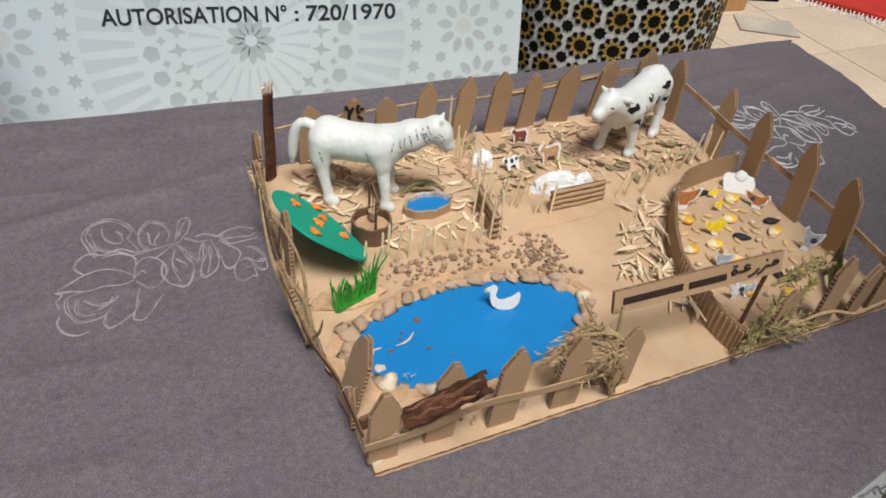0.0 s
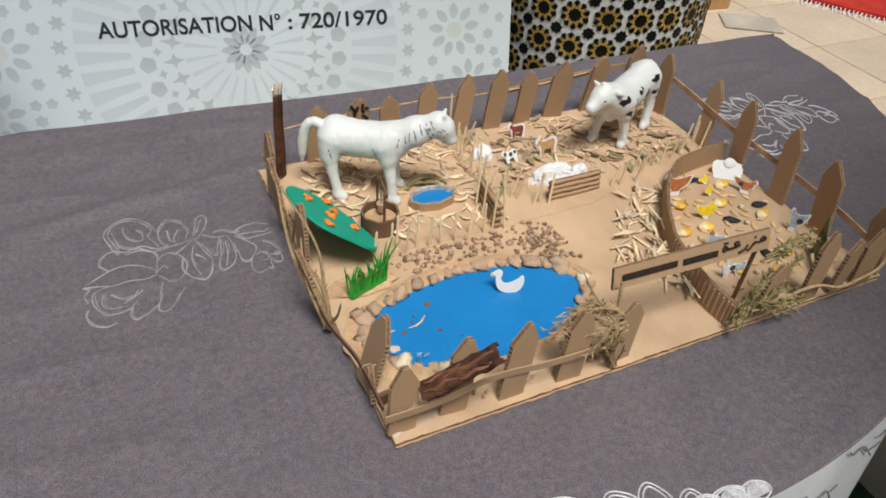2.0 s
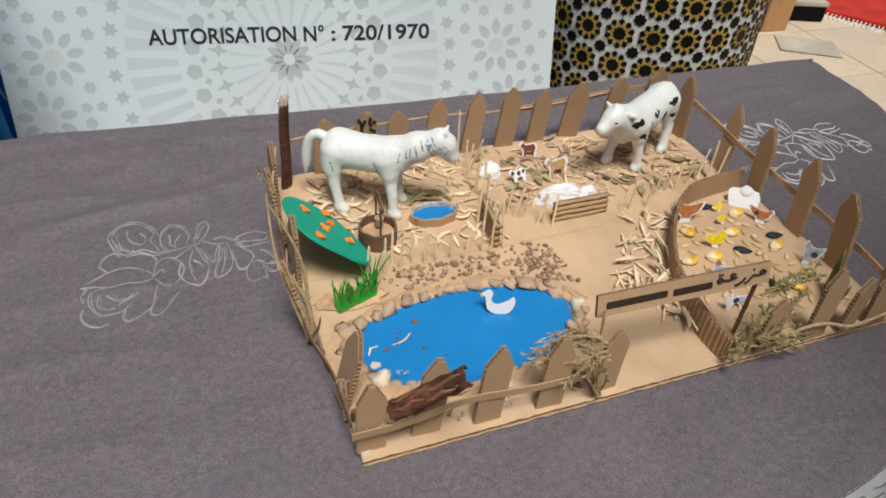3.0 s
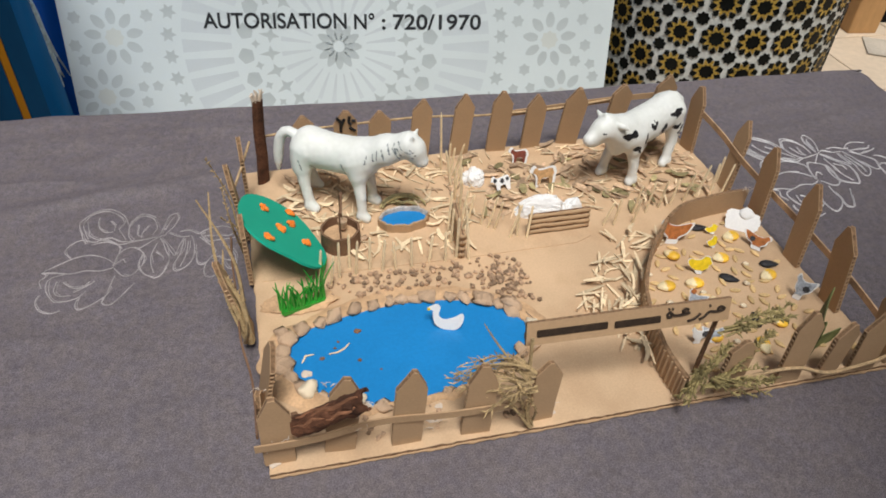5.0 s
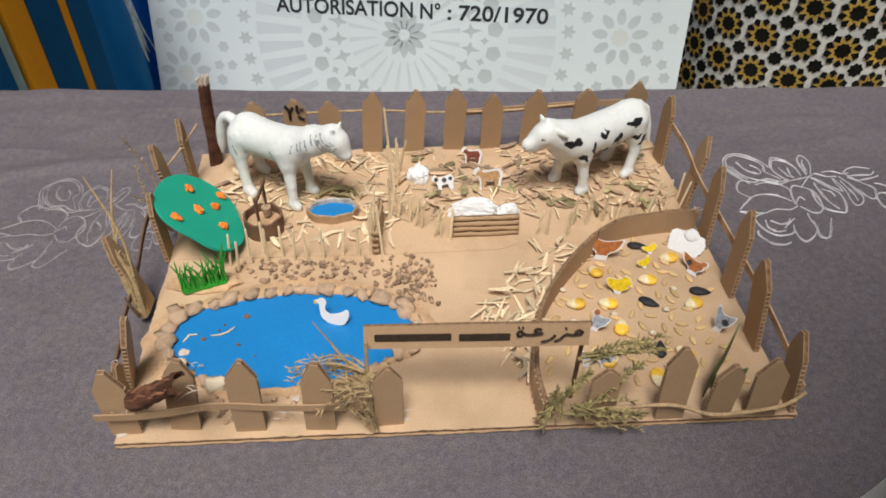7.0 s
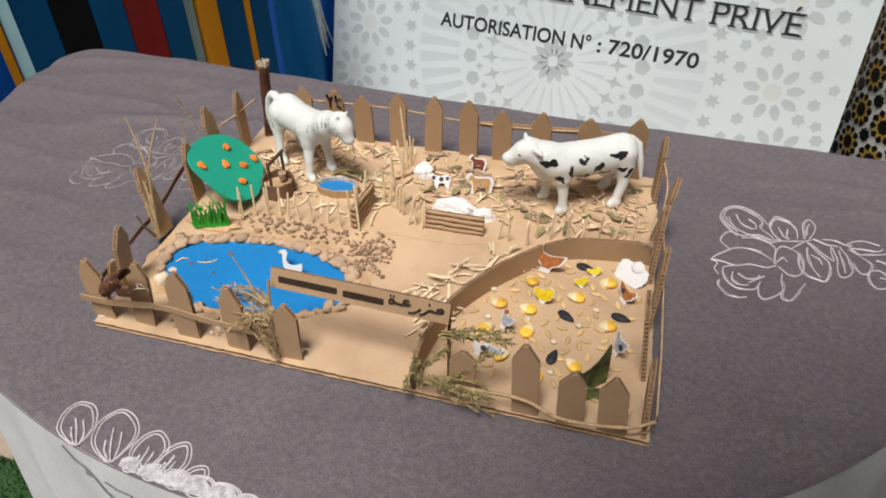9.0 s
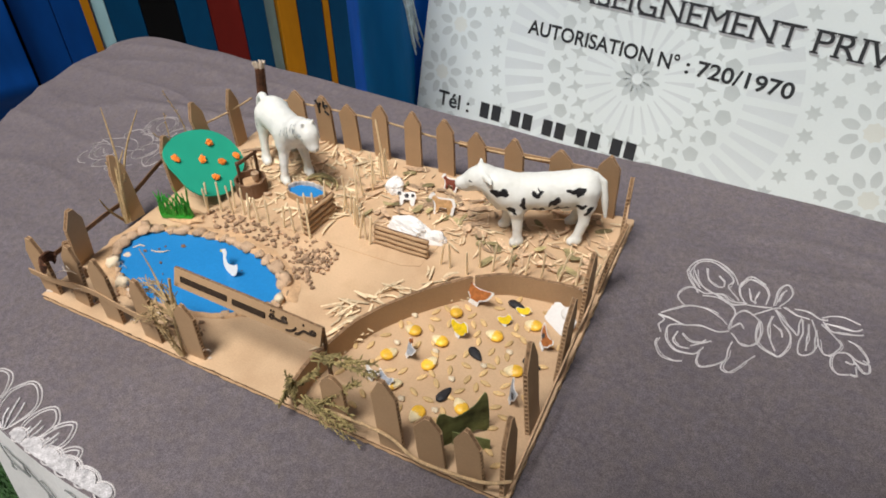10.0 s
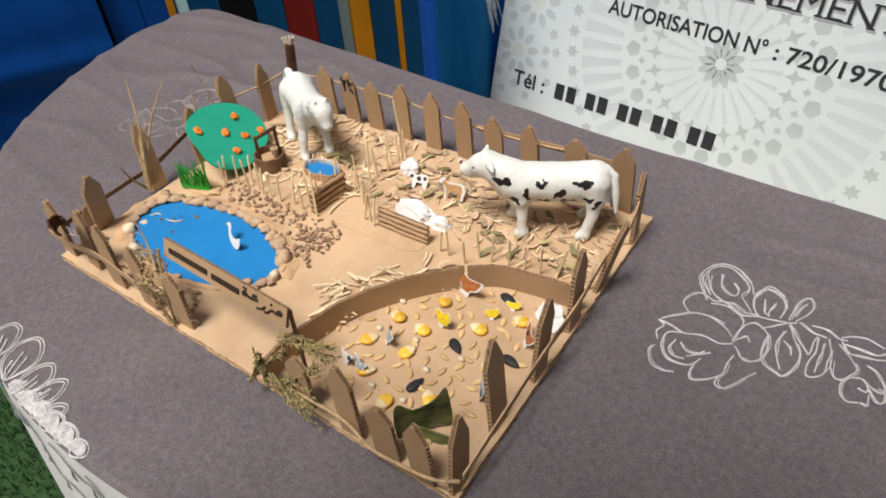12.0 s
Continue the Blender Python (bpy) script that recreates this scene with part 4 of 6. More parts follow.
for x, y, r in ((0.078, 0.115, 0.0028), (0.058, 0.100, 0.0013), (0.047, 0.091, 0.0020), (0.061, 0.106, 0.0012), (0.076, 0.084, 0.0018), (0.091, 0.072, 0.0010), (0.160, 0.112, 0.0008)):
    pebble(r, x * 90, bm, pose(x, y, 0.0018))
tagged(part("crumbs", bm, CARD_DARK), "small brown crumbs on the blue pond", "crumbs", kind="stuff")


def strip(bm, x, y, a, l, w, z, tilt=0.0, curl=0.0, th=0.00045):
    """A thin wood shaving as a closed, slightly curled strip."""
    ca, sa = math.cos(a), math.sin(a)
    rows = []
    for k in range(4):
        t = k / 3 - 0.5
        px, bend = t * l, curl * (t * t - 0.08) * l
        cx, cy, cz = x + px * ca - bend * sa, y + px * sa + bend * ca, z + px * tilt + abs(bend) * 0.3
        ww = w * (1 - 0.5 * abs(2 * t) ** 2)
        rows.append([bm.verts.new((cx - s * ww * sa, cy + s * ww * ca, cz + h)) for s, h in ((-0.5, 0), (0.5, 0), (0.5, th), (-0.5, th))])
    for r0, r1 in zip(rows, rows[1:]):
        for q in range(4):
            bm.faces.new((r0[q], r0[(q + 1) % 4], r1[(q + 1) % 4], r1[q]))
    bm.faces.new(rows[0][::-1])
    bm.faces.new(rows[-1])


bm = bmesh.new()
strip(bm, 0.062, 0.097, 0.45, 0.020, 0.0016, 0.0016, 0, 0.5)
strip(bm, 0.033, 0.093, 1.1, 0.009, 0.0014, 0.0016)
strip(bm, 0.037, 0.096, 0.1, 0.008, 0.0014, 0.0018)
tagged(part("pond_shavings", bm, STRAW), "pale shavings on the blue pond", "shavings", kind="stuff")


# ---------------------------------------------------------------- fences
def picket_mesh(w, h, peak, seed, th=0.0034):
    r = random.Random(seed)
    out = []
    left = [(-w / 2, 0.0), (-w / 2 * 1.02, h * 0.33), (-w / 2 * 0.98, h * 0.7), (-w / 2, h - peak + r.uniform(-0.002, 0.002))]
    right = [(w / 2, h - peak + r.uniform(-0.002, 0.002)), (w / 2 * 1.01, h * 0.6), (w / 2 * 0.99, h * 0.3), (w / 2, 0.0)]
    tip = [(r.uniform(-0.002, 0.001) - 0.0012, h), (r.uniform(0.0, 0.002) + 0.0012, h - 0.0006)]
    out = left + tip + right
    out = [(x + r.uniform(-0.0003, 0.0003), z) for x, z in out]
    bm = bmesh.new()
    # two liners with a recessed dark fluted core between them
    prism(out, 0.0007, bm, pose(0, -th / 2, 0))
    prism(out, 0.0007, bm, pose(0, th / 2, 0))
    core = [(x * 0.975, z - 0.0003 if z > h * 0.8 else z) for x, z in out]
    before = len(bm.faces)
    prism(core, th - 0.0007, bm)
    bm.faces.ensure_lookup_table()
    for f in bm.faces[before:]:
        f.material_index = 1
    # fluting shows as small ribs along the cut sides
    z = 0.002
    while z < h - peak:
        for s in (-1, 1):
            before = len(bm.faces)
            box(0.0009, th - 0.0006, 0.0010, bm, pose(s * w * 0.489, 0, z, 0, 35, 0))
        z += 0.0044
    return mesh_of("picket", bm, [CARD, CARD_EDGE])


def fence(label, rows, group="cardboard fences"):
    """rows: x, y of the foot, turn of the face, lean back, lean aside, width, height, length of the point."""
    ob = thing("cardboard_fence", label, "fence", group, at=pose(rows[0][0], rows[0][1], 0))
    inv = ob.matrix_basis.inverted()
    for k, (x, y, turn, back, aside, w, h, peak) in enumerate(rows):
        part("picket", picket_mesh(w, h, peak, int(x * 9000 + y * 777)), None, ob, at=inv @ pose(x, y, 0.0, 0, 0, turn) @ pose(0, 0, 0, -back, aside, 0))
    return ob, inv


def rail(ob, inv, points, w, h, material, name="rail", label="", round_=False):
    pts = spline(points, 5)
    bm = bmesh.new()
    if round_:
        tube(pts, w, 6, bm)
    else:
        rows = []
        for i, p in enumerate(pts):
            d = (pts[min(i + 1, len(pts) - 1)] - pts[max(0, i - 1)]).normalized()
            nn = Vector((-d.y, d.x, 0)).normalized()
            rows.append([bm.verts.new(p + nn * (s * w / 2) + Vector((0, 0, q * h / 2))) for s, q in ((-1, -1), (1, -1), (1, 1), (-1, 1))])
        for r0, r1 in zip(rows, rows[1:]):
            for q in range(4):
                bm.faces.new((r0[q], r0[(q + 1) % 4], r1[(q + 1) % 4], r1[q]))
        bm.faces.new(rows[0][::-1])
        bm.faces.new(rows[-1])
    bm.transform(inv)
    part(name, bm, material, ob, label, smooth=round_)


# back fence: foot x, y, face turned a little, leaning towards the front
back_rows = [(0.055, 0.359, 4, -4, 0, 0.024, 0.067, 0.013), (0.097, 0.358, -3, -5, 2, 0.024, 0.071, 0.014), (0.134, 0.359, 3, -5, 0, 0.023, 0.067, 0.012),
             (0.177, 0.360, -2, -4, 3, 0.021, 0.076, 0.013), (0.222, 0.360, 2, -5, 3, 0.021, 0.079, 0.016), (0.266, 0.362, -3, -6, 2, 0.022, 0.079, 0.015),
             (0.307, 0.363, 2, -7, 0, 0.022, 0.072, 0.014), (0.352, 0.365, -12, -8, 3, 0.024, 0.077, 0.017), (0.405, 0.366, 5, -8, 1, 0.024, 0.076, 0.014), (0.459, 0.367, -4, -8, 1, 0.023, 0.084, 0.016)]
fb, fi = fence("back fence of ten brown cardboard pickets with a thin twine rail", back_rows)
rail(fb, fi, [(0.012, 0.352, 0.048), (0.055, 0.361, 0.047), (0.16, 0.363, 0.050), (0.20, 0.362, 0.050), (0.245, 0.364, 0.046), (0.33, 0.366, 0.046), (0.40, 0.370, 0.050)], 0.0013, 0, TWINE, "twine", "thin pale twine", True)
rail(fb, fi, [(0.28, 0.3665, 0.044), (0.33, 0.3685, 0.046), (0.40, 0.371, 0.049), (0.455, 0.372, 0.050)], 0.0012, 0.007, CARD, "rail", "narrow cardboard strip")
# printed black marks on one picket of reused packaging
bm = bmesh.new()
for pts in (((-0.009, 0.064), (-0.005, 0.058), (-0.0045, 0.047)), ((-0.001, 0.063), (-0.004, 0.056)), ((0.004, 0.066), (0.0035, 0.058), (0.006, 0.056)), ((0.004, 0.052), (0.010, 0.048)), ((0.006, 0.061), (0.010, 0.060))):
    tube([(x, -0.0019, z) for x, z in spline(pts, 3)], 0.0017, 6, bm)
bm.transform(fi @ pose(0.097, 0.358, 0, 0, 0, -3) @ pose(0, 0, 0, 5, 2, 0))
part("printed_mark", bm, PAINT_BLACK, fb, "black printed packaging marks")

right_rows = [(0.489, 0.331, 98, 0, 3, 0.021, 0.078, 0.018), (0.491, 0.251, 90, -10, 9, 0.020, 0.078, 0.018), (0.493, 0.195, 90, 0, 4, 0.021, 0.084, 0.019),
              (0.495, 0.131, 90, -1, 6, 0.021, 0.084, 0.020), (0.494, 0.072, 91, 7, 5, 0.023, 0.086, 0.022), (0.498, 0.012, 90, 4, 9, 0.021, 0.070, 0.020)]
fr, fi = fence("side fence of six brown cardboard pickets beside the poultry pen", right_rows)
rail(fr, fi, [(0.489, 0.336, 0.052), (0.497, 0.29, 0.044), (0.495, 0.245, 0.041), (0.499, 0.192, 0.036), (0.501, 0.130, 0.034), (0.503, 0.066, 0.029), (0.504, 0.010, 0.020)], 0.0014, 0.0065, CARD_MID, "rail", "narrow brown cardboard strip")

left_rows = [(0.001, 0.040, 78, 2, 3, 0.013, 0.034, 0.010), (0.000, 0.053, 98, -11, -4, 0.022, 0.074, 0.018), (-0.0065, 0.131, 92, 13, 5, 0.019, 0.077, 0.018), (-0.0060, 0.197, 94, 0, -1, 0.021, 0.072, 0.017),
             (-0.008, 0.259, 95, 6, -3, 0.021, 0.083, 0.018), (-0.006, 0.309, 95, 0, -2, 0.020, 0.078, 0.020)]
fl, fi = fence("side fence of six brown cardboard pickets behind the foam tree", left_rows)
rail(fl, fi, [(-0.002, 0.010, 0.026), (-0.004, 0.056, 0.027), (-0.012, 0.10, 0.024), (-0.014, 0.137, 0.024), (-0.017, 0.18, 0.034), (-0.017, 0.205, 0.040)], 0.0015, 0.005, CARD_DARK, "rail", "narrow cardboard strip")
rail(fl, fi, [(-0.014, 0.26, 0.050), (-0.006, 0.30, 0.050), (0.002, 0.335, 0.054)], 0.0013, 0, TWINE, "twine", "thin twine", True)

front_left = [(0.0105, 0.006, 2, 0, 1, 0.021, 0.069, 0.017), (0.0515, 0.008, -2, 2, 7, 0.021, 0.074, 0.015), (0.0985, 0.005, 1, -1, 3, 0.021, 0.079, 0.016), (0.1490, 0.004, -2, 0, 2, 0.021, 0.074, 0.019), (0.1985, 0.006, 3, 0, 1, 0.020, 0.064, 0.013)]
ff, fi = fence("front fence of brown cardboard pickets beside the pond", front_left)
rail(ff, fi, [(-0.004, 0.0005, 0.026), (0.020, 0.0005, 0.026), (0.045, -0.001, 0.031), (0.080, 0.002, 0.033), (0.120, 0.0005, 0.031), (0.150, 0.0, 0.030), (0.185, 0.002, 0.027)], 0.0012, 0.0068, CARD, "rail", "narrow cardboard strip")

front_right = [(0.352, 0.004, 2, 0, 0, 0.021, 0.056, 0.010), (0.4045, 0.003, 1, 0, -3, 0.021, 0.079, 0.018), (0.4405, 0.003, 8, -2, -3, 0.021, 0.062, 0.015), (0.4735, 0.003, -4, 0, -5, 0.022, 0.063, 0.015)]
fg, fi = fence("front fence of brown cardboard pickets before the poultry pen", front_right)
rail(fg, fi, [(0.335, -0.003, 0.018), (0.37, -0.002, 0.021), (0.404, -0.002, 0.021), (0.43, -0.006, 0.014), (0.455, -0.004, 0.012), (0.485, -0.002, 0.016), (0.504, 0.006, 0.020)], 0.0016, 0, TWINE, "twine", "brown twisted twine", True)

# dark bark-covered corner post
post = thing("corner_post", "dark brown wooden stick with a pale torn top at the corner", "post", at=pose(0.010, 0.341, 0, -3, 3, 0))
bm = bmesh.new()
tube([(0, 0, -0.001), (0.0006, 0, 0.03), (-0.0006, 0.0005, 0.06), (0, 0, 0.094)], [0.0072, 0.0068, 0.0066, 0.0062], 9, bm)
for v in bm.verts:
    v.co += v.co.normalized() * 0.0005 * noise.noise(v.co * 300)
SLAB = pose(0, 0, 0, 0, 0, 35) @ Matrix.Diagonal((1.0, 0.45, 1.0, 1.0))
bm.transform(SLAB)
part("stick", bm, BARK, post)
bm = bmesh.new()
for k in range(9):
    a = k * 0.7
    tube([(0.004 * math.cos(a), 0.004 * math.sin(a), 0.092), (0.006 * math.cos(a) + rng.uniform(-0.002, 0.002), 0.006 * math.sin(a), 0.100), (0.0075 * math.cos(a + 0.3), 0.0075 * math.sin(a + 0.3), 0.1015 + rng.uniform(-0.003, 0.003))], [0.0022, 0.0018, 0.0007], 5, bm)
bm.transform(SLAB)
part("torn_top", bm, GLUE, post, "pale torn glued top")

# hollow half-round of bark propped on the front rail
la, lb = Vector((0.0240, 0.0035, 0.0405)), Vector((0.0690, -0.0140, 0.0820))
ld = (lb - la).normalized()
lu = (Vector((0, -0.35, 0.94)) - ld * ld.dot(Vector((0, -0.35, 0.94)))).normalized()
log = thing("bark_trough", "hollow half-round of dark red-brown bark propped on the front fence", "bark", at=Matrix.Translation(la) @ Matrix((ld, lu.cross(ld), lu)).transposed().to_4x4())
ll = (lb - la).length
bm = bmesh.new()
rows = []
for k in range(17):
    t = k / 16
    row = []
    for shell, rr in ((1, 0.0074), (-1, 0.0057)):
        for q in range(11):
            a = math.radians(-25 + 230 * q / 10) if shell == 1 else math.radians(205 - 230 * q / 10)
            r = rr * (1 + 0.24 * noise.noise(Vector((t * 7, math.cos(a) * 2.5, math.sin(a) * 2.5))) + 0.12 * noise.noise(Vector((t * 16, math.cos(a) * 5, math.sin(a) * 5))) + (0.05 * math.sin(a * 9 + t * 2) if shell == 1 else 0))
            row.append(bm.verts.new((ll * t + 0.003 * noise.noise(Vector((a * 2, 0, 0))) * (k in (0, 16)), r * math.cos(a), r * math.sin(a) * 0.9 - 0.002)))
    rows.append(row)
n = len(rows[0])
for r0, r1 in zip(rows, rows[1:]):
    for q in range(n):
        bm.faces.new((r0[q], r0[(q + 1) % n], r1[(q + 1) % n], r1[q]))
bm.faces.new(rows[0][::-1])
bm.faces.new(rows[-1])
part("bark", bm, BARK, log)
worn = surface("reddish_wood", (0.21, 0.095, 0.05), 0.8, 0.35, 90, 500, 0.5, 0.25, 0, (0.3, 2, 2))
for k, (a, w, t0, t1) in enumerate(((58, 0.0026, 0.08, 0.55), (84, 0.0034, 0.30, 0.96), (112, 0.0024, 0.05, 0.48), (132, 0.0026, 0.50, 0.90))):
    steps = [(ll * (t0 + (t1 - t0) * q / 6), math.radians(a + 9 * math.sin(q * 1.7 + k * 2.1))) for q in range(7)]
    part("worn_ridge", tube([(x, 0.0072 * math.cos(c), 0.0066 * math.sin(c) - 0.002) for x, c in steps], [w * 0.5 * (0.25 + 0.75 * math.sin(math.pi * (q + 0.5) / 7)) for q in range(7)], 6), worn, log, "reddish worn ridge")
prop = tagged(part("prop_card", box(0.022, 0.004, 0.012, m=pose(0.014, 0.034, 0.006, 0, 0, 8), bevel=0.0006), CARD_DARK), "dark brown cardboard scrap beside the bark trough", "card")

# gate with its hand-lettered sign
gate = thing("farm_gate", "cardboard gate with two posts and a hand-lettered sign board", "gate", at=pose(0.26, 0.01, 0))
SG = pose(0.0003, 0.0103, 0.0782, -18, 0, -1.0)
bm = prism([(-0.0765, -0.0088), (-0.076, 0.0088), (0.0, 0.0094), (0.0775, 0.0090), (0.0770, -0.0086), (0.0, -0.0090)], 0.0030, sides=1)
board = part("sign_board", bm, [CARD, CARD_EDGE], gate, "cardboard sign board", at=SG)
part("gate_post", tube(spline([(-0.0725, -0.0085, 0.001), (-0.0735, -0.0070, 0.030), (-0.0745, -0.0010, 0.058), (-0.0740, 0.0035, 0.082)], 4), 0.0013, 7), TWIG, gate, "thin brown twig post")
bm = prism([(-0.0014, 0), (-0.0012, 0.082), (0.0012, 0.083), (0.0012, 0)], 0.0026, sides=1)
part("gate_post", bm, [CARD_DARK, CARD_EDGE], gate, "dark narrow cardboard post", at=pose(0.0755, 0.0135, 0, 0, 0, 0))
bm = bmesh.new()
Y = -0.0019


def pen(points, r=0.00085, closed=False):
    pts = spline(points, 5, closed)
    if closed:
        pts.append(pts[0])
    tube([(p[0], Y, p[1]) for p in pts], r, 5, bm)


# the word for farm, written from the board's end inwards
pen([(0.0725, 0.0015), (0.0700, 0.0032), (0.0672, 0.0018), (0.0690, 0.0000), (0.0722, 0.0010), (0.0665, -0.0004), (0.0615, 0.0002), (0.0590, -0.0012), (0.0565, -0.0038), (0.0530, -0.0052)], 0.0011)
pen([(0.0535, 0.0000), (0.0520, -0.0020), (0.0485, -0.0044), (0.0440, -0.0054)], 0.0011)
pen([(0.0440, 0.0042), (0.0412, 0.0050), (0.0395, 0.0034), (0.0418, 0.0020), (0.0450, 0.0014), (0.0405, 0.0006), (0.0355, 0.0004), (0.0318, 0.0012), (0.0300, 0.0036), (0.0278, 0.0018), (0.0285, -0.0002), (0.0310, 0.0004), (0.0312, 0.0030)], 0.0011)
for x, z in ((0.0605, 0.0050), (0.0285, 0.0062), (0.0312, 0.0060)):
    pen([(x - 0.0004, z), (x + 0.0006, z + 0.0004)], 0.0011)
part("writing", bm, INK, board, "brown-black hand-drawn word")
for x0, x1, z in ((-0.0120, 0.0230, -0.0008), (-0.0690, -0.0170, -0.0002)):
    part("name_bar", box(x1 - x0, 0.0012, 0.0056, bevel=0.0005), INK, board, "plain brown-black bar of a written line", at=pose((x0 + x1) / 2, -0.0018, z))

# ---------------------------------------------------------------- toy horse and toy cow
def capsules(points, a, b, ra, rb):
    ab = b - a
    t = np.clip(((points - a) @ ab) / max(ab @ ab, 1e-12), 0, 1)
    return np.linalg.norm(points - (a + t[:, None] * ab), axis=1) - (ra + t * (rb - ra))


def blended(points, limbs, k, trunk, tail):
    d = None
    for i, (a, b, ra, rb) in enumerate(limbs):
        e = capsules(points, np.array(a), np.array(b), ra, rb)
        if d is None:
            d = e
        else:
            q = 0.0001 if i >= len(limbs) - tail else 0.0012 if i < trunk or ra < 0.0055 else k
            h = np.clip(0.5 + 0.5 * (e - d) / q, 0, 1)
            d = e * (1 - h) + d * h - q * h * (1 - h)
    return d


def figurine(name, limbs, k, voxel, materials, paint, at, tail, trunk=3):
    """A smooth moulded figure out of blended limbs; paint gives each face its material slot."""
    bm = bmesh.new()
    for a, b, ra, rb in limbs:
        a, b = Vector(a), Vector(b)
        n = max(2, int((b - a).length / (0.4 * min(ra, rb))))
        for q in range(n + 1):
            bmesh.ops.create_icosphere(bm, subdivisions=2, radius=ra + (rb - ra) * q / n, matrix=Matrix.Translation(a.lerp(b, q / n)))
    tmp = new("figurine_form", mesh_of("figurine_form", bm, ()))
    mod = tmp.modifiers.new("Remesh", "REMESH")
    mod.mode, mod.voxel_size = "VOXEL", voxel
    bpy.context.view_layer.update()
    me = bpy.data.meshes.new_from_object(tmp.evaluated_get(bpy.context.evaluated_depsgraph_get()))
    bpy.data.objects.remove(tmp)
    v = np.empty(len(me.vertices) * 3)
    me.vertices.foreach_get("co", v)
    v = v.reshape(-1, 3)
    for _ in range(6):
        d = blended(v, limbs, k, trunk, tail)
        g = np.stack([(blended(v + e, limbs, k, trunk, tail) - d) / 2e-4 for e in np.eye(3) * 2e-4], 1)
        g /= np.maximum(np.linalg.norm(g, axis=1, keepdims=True), 1e-6)
        v = v - (d * 0.8)[:, None] * g
    v = v + g * np.array([0.00022 * noise.noise(Vector(p) * 200) + 0.00035 * noise.noise(Vector(p) * 60) + 0.00025 * noise.noise(Vector((p[0] * 260, p[1] * 260, p[2] * 90))) for p in v])[:, None]
    me.vertices.foreach_set("co", v.ravel())
    bm = bmesh.new()
    bm.from_mesh(me)
    for _ in range(2):
        bmesh.ops.smooth_vert(bm, verts=bm.verts, factor=0.5, use_axis_x=True, use_axis_y=True, use_axis_z=True)
    bm.to_mesh(me)
    bm.free()
    for m in materials:
        me.materials.append(m)
    for f in me.polygons:
        f.material_index = paint(f.center)
    me.shade_smooth()
    me.name = name
    ob = new(name, me)
    ob.matrix_basis = at
    return ob


# crest of the tail from its root to the tip: place, height, radius
TAIL = [(-0.0400, 0.0735, 0.0050), (-0.0470, 0.0760, 0.0049), (-0.0520, 0.0745, 0.0049), (-0.0555, 0.0700, 0.0050), (-0.0578, 0.0640, 0.0052), (-0.0592, 0.0560, 0.0052), (-0.0600, 0.0480, 0.0048), (-0.0606, 0.0400, 0.0038), (-0.0610, 0.0320, 0.0018)]
